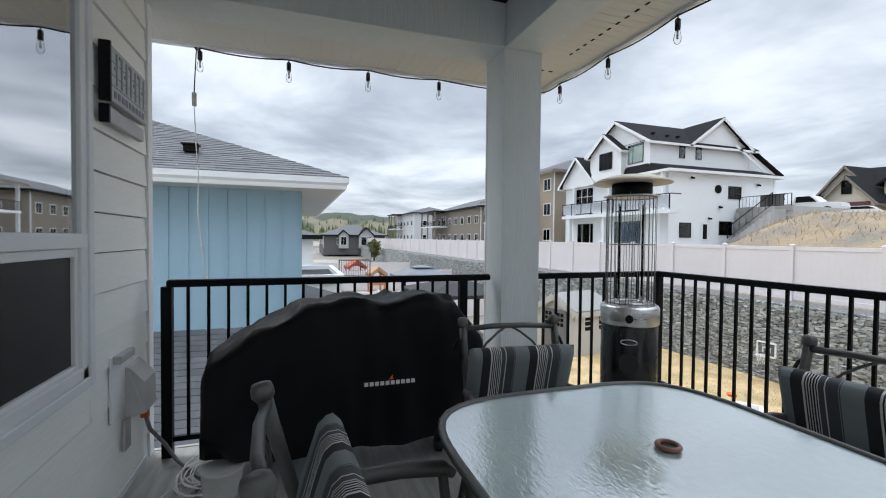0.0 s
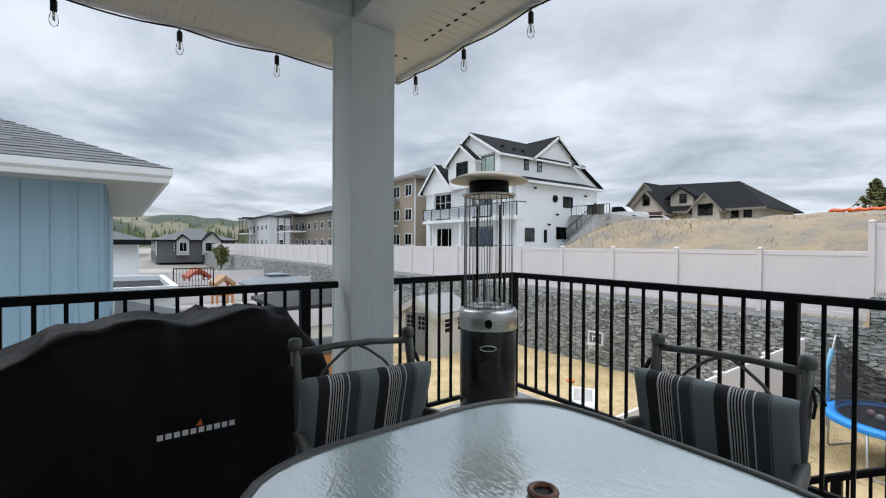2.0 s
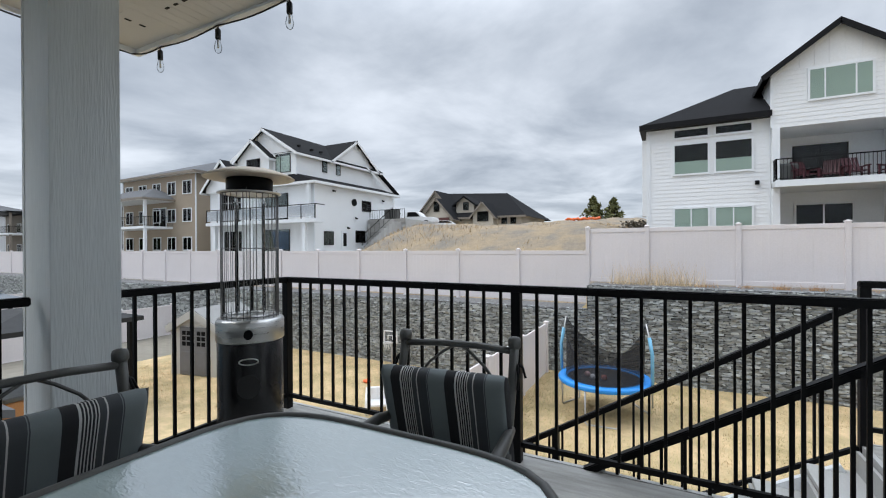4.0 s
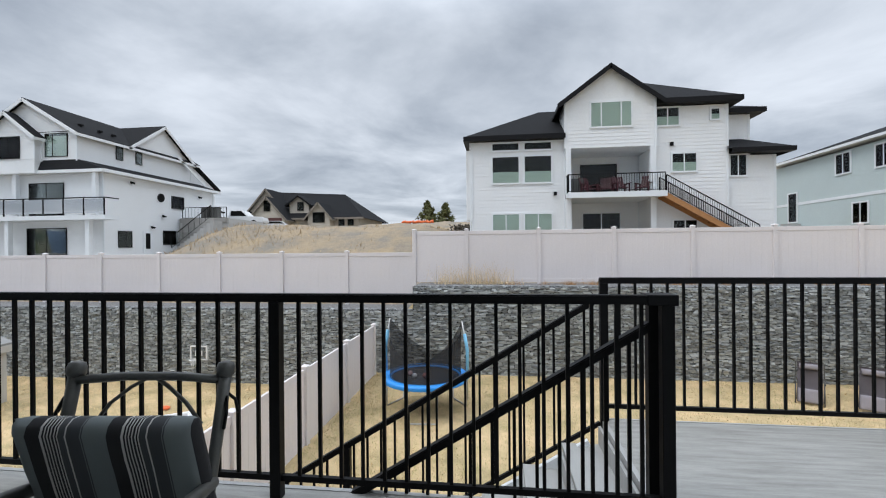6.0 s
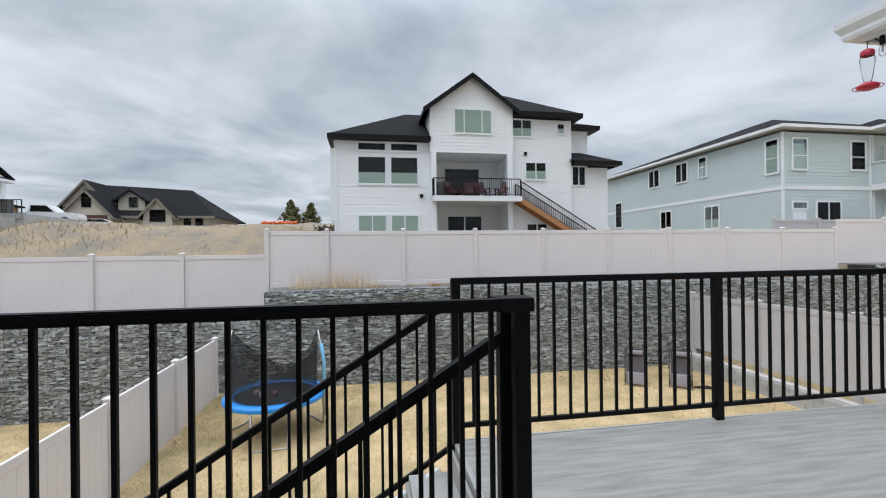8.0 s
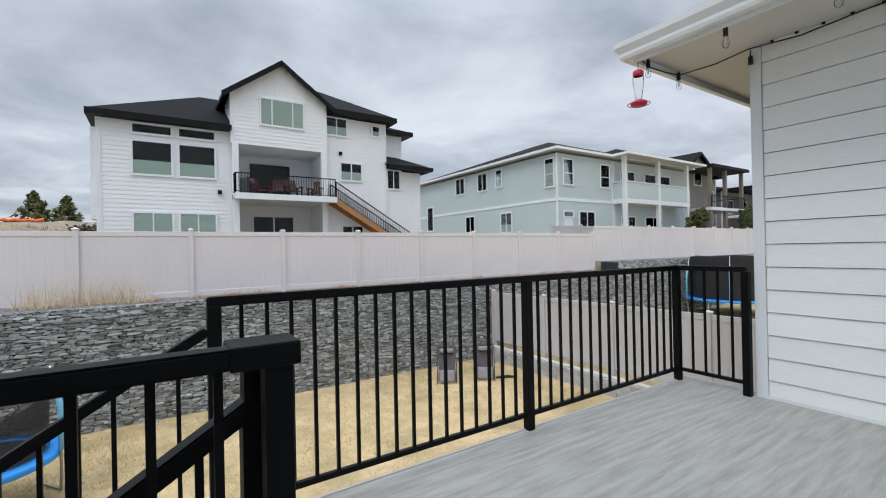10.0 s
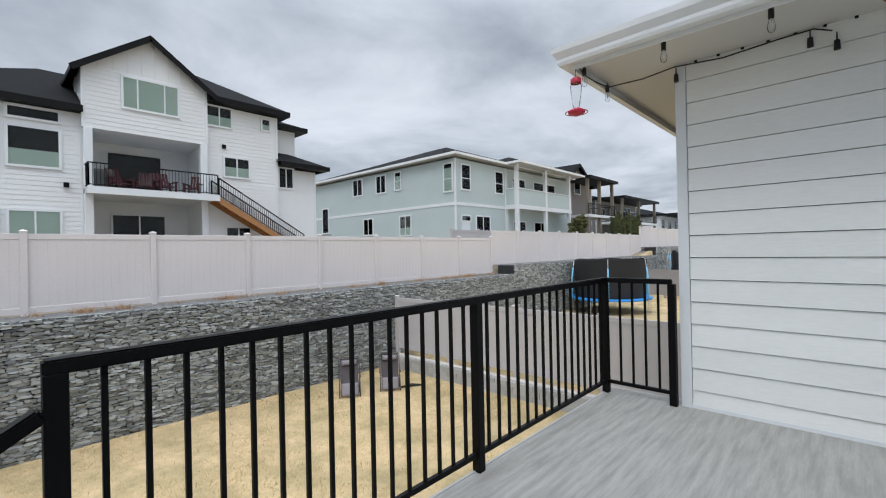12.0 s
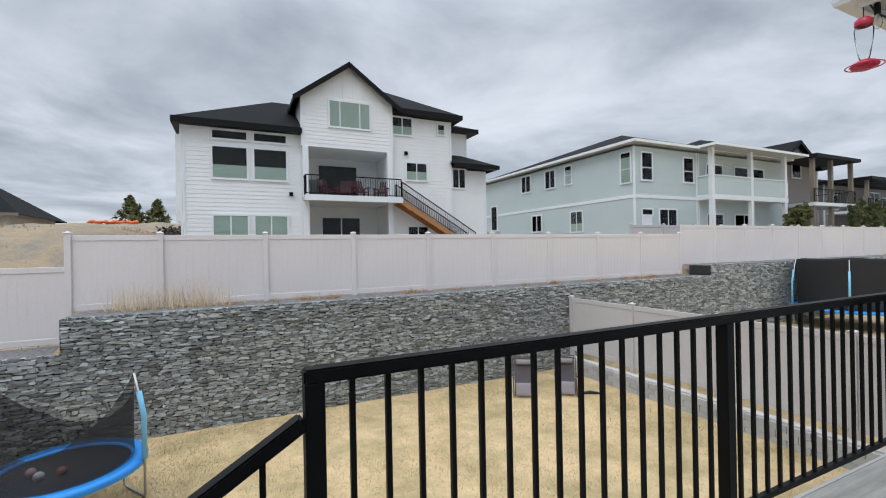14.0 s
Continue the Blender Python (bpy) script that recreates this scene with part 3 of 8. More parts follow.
part("gravel_cap", B((0.4, 21.7, GAB_Y + 0.04, GAB_Y + 1.4, 0.07, 0.1), (21.7, 43.2, GAB_Y + 0.04, GAB_Y + 1.4, 0.52, 0.55), (43.2, 96, GAB_Y + 0.04, GAB_Y + 1.4, 1.2, 1.23), (-62, 0.4, GAB_Y + 0.04, GAB_Y + 1.4, -0.68, -0.65)), GRAVEL, gab, "flat cap of grey gravel")


def stone_shape(w, h, r, depth=0.09):
    """Corners and faces of one split slate stone, front towards -y, about the origin: angular, flat, with chipped corners."""
    n = 7
    ring = []
    for i in range(n):
        a = 2 * math.pi * (i + r.uniform(-0.34, 0.34)) / n
        cx, cz = math.cos(a), math.sin(a)
        k = 1 / max(abs(cx), abs(cz))
        ring.append((cx * k * w / 2 * r.uniform(0.90, 1.05), cz * k * h / 2 * r.uniform(0.84, 1.06)))
    out = -depth * r.uniform(0.15, 0.80)
    tilt, lean = r.uniform(-0.035, 0.035), r.uniform(-0.02, 0.02)
    vs_ = [(x * 0.95, out + x / w * tilt + z / h * lean, z * 0.90) for x, z in ring] + [(x, out + 0.014 + x / w * tilt, z) for x, z in ring] + [(x, 0.05, z) for x, z in ring]
    fs_ = [tuple(range(n))[::-1]]
    for k in (0, n):
        fs_ += [(k + i, k + (i + 1) % n, k + n + (i + 1) % n, k + n + i) for i in range(n)]
    return vs_, fs_


stone_spots = []
for xa, xb, z0, z1, big in ((0.42, 21.7, LAWN - 0.1, 0.09, 1.0), (21.7, 43.2, -2.3, 0.54, 1.3), (43.2, 70, -2.3, 1.22, 2.2), (-16, 0.4, -3.3, -0.66, 1.0), (-52, -16, -3.6, -0.66, 1.5), (-110, -52, -3.6, -0.66, 3.0)):
    z = z0
    while z < z1 - 0.03:
        h = min(rnd.uniform(0.034, 0.078) * big, z1 - z)
        x = xa
        while x < xb:
            w = rnd.choice((rnd.uniform(0.06, 0.13), rnd.uniform(0.11, 0.20), rnd.uniform(0.16, 0.30))) * big
            stone_spots.append((x + w / 2, z + h / 2 + rnd.uniform(-0.012, 0.012), w, h * rnd.uniform(0.85, 1.25)))
            x += w * 0.97
        z += h * 0.95
near = [s for s in stone_spots if 3.0 < s[0] < 8.0 and -1.15 < s[1] < -0.62][:300]
kinds = [stone_shape(0.2, 0.09, rnd) for _ in range(24)]
meshes = [raw("stone", v, f, STONEPART) for v, f in kinds]
taken = set(near)
vs, fs = [], []
for s in stone_spots:
    if s in taken:
        continue
    v, f = kinds[rnd.randrange(24)] if s[0] > 12 or s[0] < -4 else stone_shape(0.2, 0.09, rnd)
    o = len(vs)
    flip = rnd.choice((-1, 1))
    vs += [(s[0] + x * s[2] / 0.2 * flip, GAB_Y + 0.03 + y, s[1] + zz * s[3] / 0.09) for x, y, zz in v]
    fs += [tuple(o + i for i in (q if flip == 1 else q[::-1])) for q in f]
st = new("stones", raw("stones", vs, fs, STONE))
st.parent = gab
tagged(st, "many stacked slate stones", kind="stuff")
cap_v, cap_f = [], []
for i in range(700):
    x = rnd.uniform(0.42, 24) if i < 500 else rnd.uniform(-14, 0.38)
    zt = 0.10 if x > 0.4 and x < 21.7 else (0.55 if x > 21.7 else -0.65)
    w = rnd.uniform(0.04, 0.13)
    v, f = kinds[rnd.randrange(24)]
    o = len(cap_v)
    cap_v += [(x + a * w / 0.2, GAB_Y + 0.1 + rnd.uniform(-0.06, 0.06) + b * 0.8, zt - 0.01 + c * 0.8) for a, b, c in v]
    cap_f += [tuple(o + k for k in q) for q in f]
cp = new("loose_stones", raw("loose_stones", cap_v, cap_f, STONE))
cp.parent = gab
tagged(cp, "loose stones along the top", kind="stuff")
WIRE = mat("galvanised_wire", (0.25, 0.25, 0.25), 0.5, metal=0.7, vary=0.1)
bm = bmesh.new()
for i in range(44):
    x = -14 + i
    zt = 0.09 if x > 0 else -0.67
    beam(bm, (x + 0.04, GAB_Y - 0.055, -2.7), (x + 0.04, GAB_Y - 0.055, zt), 0.007, 0.007)
for z in (-1.62, -0.66):
    beam(bm, (-14, GAB_Y - 0.055, z), (30, GAB_Y - 0.055, z), 0.007, 0.007)
tagged(part("cage_wires", bm, WIRE, gab), "thin wire of the cages", kind="stuff")

# ---- vinyl fences ----


def fence(label, a, b, z, h, spacing=2.44, material=VINYL, first=True, last=True, boards=True, slope=0.0):
    f = thing("vinyl_fence", label, "fence", "garden fences")
    a, b = Vector((a[0], a[1], 0)), Vector((b[0], b[1], 0))
    L = (b - a).length
    d = (b - a) / L
    rot = math.atan2(d.y, d.x)
    n = max(1, int(round(L / spacing)))
    gap = L / n
    w = gap - 0.128
    nb = 14
    pm = finish("top_rail", B((0, w, -0.025, 0.025, h - 0.15, h - 0.02), bevel=0.006), material)
    pl = finish("bottom_rail", B((0, w, -0.025, 0.025, 0.03, 0.17), bevel=0.006), material)
    prof = []
    for i in range(nb):
        prof += [(i * w / nb + 0.002, 0.011), ((i + 1) * w / nb - 0.006, 0.011), ((i + 1) * w / nb - 0.004, 0.0085), ((i + 1) * w / nb, 0.0085)]
    vs_ = [(x, sgn * dd, zz) for zz in (0.1, h - 0.1) for sgn, pts_ in ((-1, prof), (1, prof[::-1])) for x, dd in pts_]
    m_ = len(vs_) // 2
    bmsh = raw("panel", vs_, [(i, (i + 1) % m_, m_ + (i + 1) % m_, m_ + i) for i in range(m_)], material)
    po = finish("post", B((-0.0635, 0.0635, -0.0635, 0.0635, -0.3, h + 0.02), bevel=0.006), material)
    bm = bmesh.new()
    lathe(bm, ((0.108, 0.0), (0.108, 0.018), (0.07, 0.035), (0.004, 0.055)), seg=4, smooth=False)
    bmesh.ops.rotate(bm, verts=bm.verts, matrix=Matrix.Rotation(radians(45), 3, "Z"))
    cm = finish("cap", bm, material)
    for i in range(n + 1):
        p = a + d * (gap * i)
        zz = z + slope * gap * i
        if (i or first) and (i < n or last):
            q = shared("post", po, f, (p.x, p.y, zz), (0, 0, rot))
            shared("cap", cm, q, (0, 0, h + 0.02))
        if i < n:
            s = p + d * 0.064
            shared("panel", bmsh, f, (s.x, s.y, zz), (0, 0, rot))
            shared("top_rail", pm, f, (s.x, s.y, zz), (0, 0, rot))
            shared("bottom_rail", pl, f, (s.x, s.y, zz), (0, 0, rot))
    return f


FY = 12.83
fence("tall pale pinkish-white vinyl fence on top of the gabion wall", (2.04, FY), (21.56, FY), 0.11, 1.82)
fence("short end panel of the pale vinyl fence above the stones", (0.22, FY), (2.04, FY), 0.11, 1.82, spacing=1.82, last=False)
fence("pale vinyl fence on the lower stretch of the stone wall", (-110, FY), (0.22, FY), -0.62, 1.82, last=False)
fence("pale vinyl fence on the higher stretch of the stone wall", (21.56, FY), (43.2, FY), 0.5, 1.82, first=False, last=False)
fence("pale vinyl fence on the highest stretch of the stone wall", (43.2, FY), (92, FY), 1.2, 1.82)
fence("pale vinyl fence between the two lawns", (-0.8, -6), (-0.8, 11.2), -2.92, 1.82)
fence("greyish vinyl fence on a block kerb beside the lawn", (13.97, -6.0), (13.97, 11.35), -2.10, 1.82, material=VINYLGREY)
fence("dark greyish vinyl fence behind the far trampolines", (36, -6.0), (36, 11.3), -2.1, 1.8, material=mat("dull_grey_vinyl", (0.30, 0.29, 0.29), 0.5, vary=0.06, scale=0.8, fine=25, bump=0.05, per_object=0.02))
fence("far grey vinyl fence in front of the pale green house", (21.7, 15.6), (46, 15.6), 0.75, 1.75, material=VINYLGREY)
fence("greyish vinyl fence across the neighbouring garden", (-20.5, -6), (-20.5, 11.0), -3.3, 1.7)
fence("greyish vinyl fence across a further garden", (-36, -14), (-36, 11.0), -3.4, 1.8)
fence("pale vinyl fence behind the neighbour's house", (-52, -24), (-52, 11.0), -3.6, 1.8)
kerb = thing("block_kerb", "low kerb of grey concrete blocks under the fence", "kerb")
mk = finish("block", B((-0.14, 0.14, 0.006, 0.394, 0, 0.148), bevel=0.008), CONCRETE)
for r_ in range(3):
    for i in range(42):
        shared("block", mk, kerb, (13.66, -5.6 + i * 0.4 + 0.2 * r_, LAWN - 0.02 + 0.15 * r_))
part("pale_strip", B((13.60, 13.80, -5.6, 11.2, LAWN + 0.43, LAWN + 0.47), bevel=0.01), mat("dusty_pale_capping", (0.58, 0.55, 0.52), 0.8, vary=0.2, scale=3), kerb)

# ---- houses ----


def P(face, c, a, z, d):
    return {"S": (a, c - d, z), "N": (a, c + d, z), "W": (c - d, a, z), "E": (c + d, a, z)}[face]


def face_box(bm, face, c, a0, a1, z0, z1, d0, d1):
    p, q = P(face, c, a0, z0, d0), P(face, c, a1, z1, d1)
    box(bm, min(p[0], q[0]), max(p[0], q[0]), min(p[1], q[1]), max(p[1], q[1]), min(z0, z1), max(z0, z1))


def siding(parent, face, c, a0, a1, z0, z1, material, lap=0.2):
    vs_, fs_ = [], []
    z = z0
    while z < z1 - 0.01:
        zt = min(z + lap, z1)
        o = len(vs_)
        vs_ += [P(face, c, a, zz, d) for zz, d in ((z, 0.004), (z, 0.022), (zt, 0.008)) for a in (a0, a1)]
        fs_ += [(o, o + 1, o + 3, o + 2), (o + 2, o + 3, o + 5, o + 4)]
        z = zt
    ob = new("siding", raw("siding", vs_, fs_, material))
    ob.parent = parent
    tagged(ob, kind="stuff")
    for a in (a0, a1):
        bm = bmesh.new()
        face_box(bm, face, c, a - 0.06, a + 0.06, z0, z1, -0.02, 0.045)
        part("corner_board", bm, TRIM if material is not BLUESIDE else BLUESIDE, parent)


def body(parent, x0, x1, y0, y1, z0, z1, material):
    return part("wall", B((x0, x1, y0, y1, z0, z1)), material, parent)


def window(parent, face, c, a0, a1, z0, z1, mull=(), bars=(), blind_glare=0.0, frame_mat=None, deep=0.0):
    fm = frame_mat or TRIM
    t = 0.05 if fm is DARKFASCIA else 0.095
    bm = bmesh.new()
    ring_ = [[bm.verts.new(P(face, c, a_, z_, d_)) for a_, z_ in ((a0 - e, z0 - e), (a1 + e, z0 - e), (a1 + e, z1 + e), (a0 - e, z1 + e))] for e, d_ in ((t, 0.0), (t, 0.06), (0.0, 0.06), (0.0, 0.0))]
    for q in range(4):
        for i in range(4):
            bm.faces.new((ring_[q][i], ring_[q][(i + 1) % 4], ring_[(q + 1) % 4][(i + 1) % 4], ring_[(q + 1) % 4][i]))
    w = part("window", bm, fm, parent)
    for m_ in mull:
        bm = bmesh.new()
        a = a0 + (a1 - a0) * m_
        face_box(bm, face, c, a - 0.03, a + 0.03, z0, z1, 0.0, 0.055)
        part("mullion", bm, fm, w)
    for m_ in bars:
        bm = bmesh.new()
        z = z0 + (z1 - z0) * m_
        face_box(bm, face, c, a0, a1, z - 0.025, z + 0.025, 0.0, 0.054)
        part("glazing_bar", bm, fm, w)
    # thin near-black panel paints the room's shade; the wall behind is solid
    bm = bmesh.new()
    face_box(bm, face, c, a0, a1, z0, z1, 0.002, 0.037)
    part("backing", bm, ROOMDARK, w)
    if blind_glare:
        bm = bmesh.new()
        face_box(bm, face, c, a0, a1, z0, z0 + (z1 - z0) * blind_glare, 0.037, 0.041)
        part("blind_glare", bm, BLIND_GLARE, w)
    bm = bmesh.new()
    face_box(bm, face, c, a0, a1, z0, z1, 0.045, 0.048)
    part("pane", bm, PANE, w).visible_shadow = False
    return w


def hip(parent, x0, x1, y0, y1, z, pitch, over, material, fascia_mat, thick=0.2):
    """A hip roof over the walls x0..x1, y0..y1 with its eave at height z."""
    x0, x1, y0, y1 = x0 - over, x1 + over, y0 - over, y1 + over
    half = min(x1 - x0, y1 - y0) / 2
    zr = z + half * pitch
    if x1 - x0 > y1 - y0:
        r0, r1 = (x0 + half, (y0 + y1) / 2, zr), (x1 - half, (y0 + y1) / 2, zr)
    else:
        r0, r1 = ((x0 + x1) / 2, y0 + half, zr), ((x0 + x1) / 2, y1 - half, zr)
    c = [(x0, y0, z), (x1, y0, z), (x1, y1, z), (x0, y1, z)]
    bm = bmesh.new()
    if x1 - x0 > y1 - y0:
        quads = ([c[0], c[1], r1, r0], [c[1], c[2], r1], [c[2], c[3], r0, r1], [c[3], c[0], r0])
    else:
        quads = ([c[0], c[1], r0], [c[1], c[2], r1, r0], [c[2], c[3], r1], [c[3], c[0], r0, r1])
    for q in quads:
        poly(bm, q)
    poly(bm, c[::-1])
    bmesh.ops.remove_doubles(bm, verts=bm.verts, dist=0.001)
    r = part("roof", bm, material, parent)
    fb = bmesh.new()
    ring_ = [[fb.verts.new((xx, yy, zz)) for xx, yy in ((x0 - e, y0 - e), (x1 + e, y0 - e), (x1 + e, y1 + e), (x0 - e, y1 + e))] for e, zz in ((0.02, z - thick), (0.02, z + 0.02), (-0.02, z + 0.02), (-0.02, z - thick))]
    for q in range(4):
        for i in range(4):
            fb.faces.new((ring_[q][i], ring_[q][(i + 1) % 4], ring_[(q + 1) % 4][(i + 1) % 4], ring_[(q + 1) % 4][i]))
    part("fascia", fb, fascia_mat, r)
    part("soffit", B((x0 + 0.02, x1 - 0.02, y0 + 0.02, y1 - 0.02, z - thick, z - thick + 0.03)), fascia_mat if fascia_mat is DARKFASCIA else SOFFIT, r)
    return r


def gable(parent, x0, x1, y0, y1, z, h, axis, over, material, fascia_mat, wall_mat=None, battens=False):
    """A gable roof with its ridge along axis; z is the top of the walls, h the rise to the ridge."""
    if axis == "y":
        a0, a1, b0, b1 = x0, x1, y0, y1
    else:
        a0, a1, b0, b1 = y0, y1, x0, x1
    mid = (a0 + a1) / 2
    k = h / (mid - a0)
    def Q(a, b, zz):
        return Vector((a, b, zz)) if axis == "y" else Vector((b, a, zz))
    bm = bmesh.new()
    edges = []
    for e in (a0 - over, a1 + over):
        ze = z - over * k
        slab(bm, [Q(e, b0 - over, ze), Q(mid, b0 - over, z + h), Q(mid, b1 + over, z + h), Q(e, b1 + over, ze)], 0.06)
        for b in (b0 - over, b1 + over):
            edges.append((Q(e, b, ze - 0.1), Q(mid, b, z + h - 0.1), 0.24))
        edges.append((Q(e, b0 - over, ze - 0.1), Q(e, b1 + over, ze - 0.1), 0.2))
    bmesh.ops.translate(bm, verts=bm.verts, vec=(0, 0, 0.06))
    r = part("roof", bm, material, parent)
    for p, q, deep in edges:
        fb = bmesh.new()
        beam(fb, p, q, 0.05, deep)
        part("fascia", fb, fascia_mat, r)
    if wall_mat:
        for b in (b0, b1):
            bm = bmesh.new()
            poly(bm, [Q(a0, b, z), Q(a1, b, z), Q(mid, b, z + h)])
            part("gable_wall", bm, wall_mat, parent)
        if battens:
            n = int((a1 - a0) / 0.5)
            for i in range(1, n):
                a = a0 + (a1 - a0) * i / n
                zt = z + h * (1 - abs(a - mid) / (mid - a0)) - 0.12
                if zt > z + 0.1:
                    p, q = Q(a - 0.03, b0 - 0.025, z), Q(a + 0.03, b0 + 0.01, zt)
                    part("batten", B((min(p.x, q.x), max(p.x, q.x), min(p.y, q.y), max(p.y, q.y), z, zt)), wall_mat, parent)
    return r


def iron_rail(parent, a, b, h=1.0, gap=0.13, material=None):
    """A far black guard between two points given at floor height."""
    a, b = Vector(a), Vector(b)
    up = Vector((0, 0, 1))
    bm = bmesh.new()
    beam(bm, a + up * h, b + up * h, 0.05, 0.05)
    beam(bm, a + up * 0.1, b + up * 0.1, 0.03, 0.03)
    n = max(2, int((b - a).length / gap))
    for i in range(n + 1):
        p = a + (b - a) * i / n
        w = 0.05 if i in (0, n) else 0.018
        beam(bm, p + up * 0.05, p + up * h, w, w)
    return part("railing", bm, material or BLACKMETAL, parent)


def house_c():
    h = thing("house", "large white lap-sided house with black shingled roofs and a rear balcony", "house", "houses round the gardens")
    S = 23.5
    body(h, 1.65, 6.95, S, 34, 0.2, 7.5, HSIDE)
    siding(h, "S", S, 1.65, 6.95, 0.9, 7.5, HSIDE)
    siding(h, "W", 1.65, S, 34, 0.9, 7.5, HSIDE)
    body(h, 6.95, 11.8, 26.0, 34, 0.2, 9.4, HSIDE)
    body(h, 6.95, 11.8, S - 0.3, 26.0, 6.9, 9.5, HSIDE)
    siding(h, "S", S - 0.3, 6.95, 11.8, 6.9, 9.62, HSIDE)
    siding(h, "W", 6.95, S - 0.3, 25, 6.9, 9.5, HSIDE)
    body(h, 6.95, 7.15, S, 26, 0.2, 6.9, HSIDE)
    body(h, 11.75, 11.9, S, 26, 0.2, 6.9, HSIDE)
    siding(h, "S", 26.0, 7.15, 11.75, 0.9, 6.9, HSIDE)
    body(h, 11.8, 15.63, S, 34, 0.2, 9.1, HSIDE)
    siding(h, "S", S, 11.85, 15.63, 0.9, 9.1, HSIDE)
    siding(h, "E", 15.63, S, 30, 0.9, 9.1, HSIDE)
    body(h, 15.63, 17.45, 24.9, 33, 0.2, 9.0, HSIDE)
    siding(h, "S", 24.9, 15.7, 17.45, 6.0, 9.0, HSIDE)
    body(h, 15.63, 18.13, S + 0.2, 30, 0.2, 6.3, HSIDE)
    siding(h, "S", S + 0.2, 15.7, 18.13, 0.9, 6.3, HSIDE)
    bm = bmesh.new()
    poly(bm, [(1.2, 23.05, 7.75), (6.95, 23.05, 7.75), (6.95, 27.7, 10.4), (5.9, 27.7, 10.4)])
    poly(bm, [(1.2, 34.5, 7.75), (1.2, 23.05, 7.75), (5.9, 27.7, 10.4), (5.9, 30.0, 10.4)])
    poly(bm, [(5.9, 30.0, 10.4), (5.9, 27.7, 10.4), (9.5, 27.7, 10.4), (9.5, 30.0, 10.4)])
    part("roof", bm, SHINGLE, h)
    part("fascia", B((1.18, 6.94, 23.02, 23.06, 7.5, 7.77), (1.18, 1.22, 23.06, 34.5, 7.5, 7.77), (1.22, 6.94, 23.06, 23.6, 7.5, 7.53), (1.22, 1.7, 23.6, 34.5, 7.5, 7.53)), DARKFASCIA, h)
    gable(h, 6.95, 11.8, S - 0.3, 30, 9.62, 1.78, "y", 0.42, SHINGLE, DARKFASCIA, HSIDE, True)
    bm = bmesh.new()
    poly(bm, [(11.85, 22.95, 9.4), (16.2, 22.95, 9.4), (11.8, 27.35, 12.0)])
    poly(bm, [(16.2, 22.95, 9.4), (16.2, 34.5, 9.4), (11.8, 34.5, 12.0), (11.8, 27.35, 12.0)])
    poly(bm, [(11.8, 27.35, 12.0), (11.8, 34.5, 12.0), (7.5, 34.5, 9.6), (7.5, 27.35, 9.6)])
    part("roof", bm, SHINGLE, h)
    part("fascia", B((11.85, 16.22, 22.92, 22.96, 9.15, 9.42), (16.18, 16.22, 22.96, 34.5, 9.15, 9.42), (11.85, 16.18, 22.96, 23.6, 9.15, 9.18), (15.6, 16.18, 23.6, 34.5, 9.15, 9.18)), DARKFASCIA, h)
    hip(h, 13.6, 17.5, 25.0, 33, 9.12, 0.42, 0.62, SHINGLE, DARKFASCIA, 0.24)
    bm = bmesh.new()
    poly(bm, [(15.55, 23.1, 6.6), (18.85, 23.1, 6.6), (15.66, 26.3, 8.15)])
    poly(bm, [(18.85, 23.1, 6.6), (18.85, 30.5, 6.6), (15.66, 30.5, 8.15), (15.66, 26.3, 8.15)])
    poly(bm, [(15.55, 23.1, 6.6), (15.55, 30.5, 6.6), (18.85, 30.5, 6.6), (18.85, 23.1, 6.6)])
    part("porch_fascia", B((15.68, 18.87, 23.07, 23.11, 6.38, 6.62), (18.83, 18.87, 23.11, 30.5, 6.38, 6.62), (15.68, 18.83, 23.11, 23.66, 6.38, 6.41)), DARKFASCIA, h)
    part("porch_roof", bm, SHINGLE, h)
    for a0, a1 in ((2.85, 4.34), (4.69, 6.18)):
        window(h, "S", S - 0.03, a0, a1, 5.09, 6.58, blind_glare=0.42)
        window(h, "S", S - 0.03, a0, a1, 6.99, 7.36)
        window(h, "S", S - 0.03, a0, a1, 1.9, 3.25, mull=(0.5,), blind_glare=1.0)
    window(h, "S", S - 0.33, 8.37, 10.51, 8.06, 9.39, mull=(0.25, 0.75), blind_glare=1.0)
    window(h, "S", S - 0.03, 11.95, 13.1, 8.06, 9.0, mull=(0.5,), blind_glare=0.5)
    window(h, "S", S - 0.03, 14.8, 15.2, 8.3, 8.85, blind_glare=0.5)
    window(h, "S", S - 0.03, 12.76, 13.99, 5.49, 6.45, mull=(0.5,), blind_glare=0.5)
    window(h, "S", S + 0.17, 15.85, 16.65, 5.2, 6.3, mull=(0.5,))
    window(h, "S", S - 0.03, 12.8, 14.0, 1.6, 2.75, mull=(0.5,))
    window(h, "S", 25.97, 8.3, 10.4, 4.36, 6.4, mull=(0.5,), frame_mat=DARKFASCIA)
    window(h, "S", 25.97, 8.4, 10.6, 1.3, 3.4, mull=(0.5,))
    part("balcony_floor", B((6.95, 12.05, 22.3, 26, 4.06, 4.28)), TRIM, h)
    part("balcony_edge", B((6.93, 12.07, 22.27, 22.3, 4.0, 4.3)), TRIM, h)
    for x in (7.1, 11.65):
        part("column", B((x - 0.15, x + 0.15, 23.1, 23.4, 0.5, 6.9), bevel=0.01), TRIM, h)
    iron_rail(h, (6.98, 22.35, 4.28), (12.0, 22.35, 4.28))
    iron_rail(h, (6.98, 22.35, 4.28), (6.98, 23.4, 4.28))
    s_ = bmesh.new()
    for y in (22.4, 23.3):
        beam(s_, (12.0, y, 4.1), (16.6, y, 1.35), 0.06, 0.28)
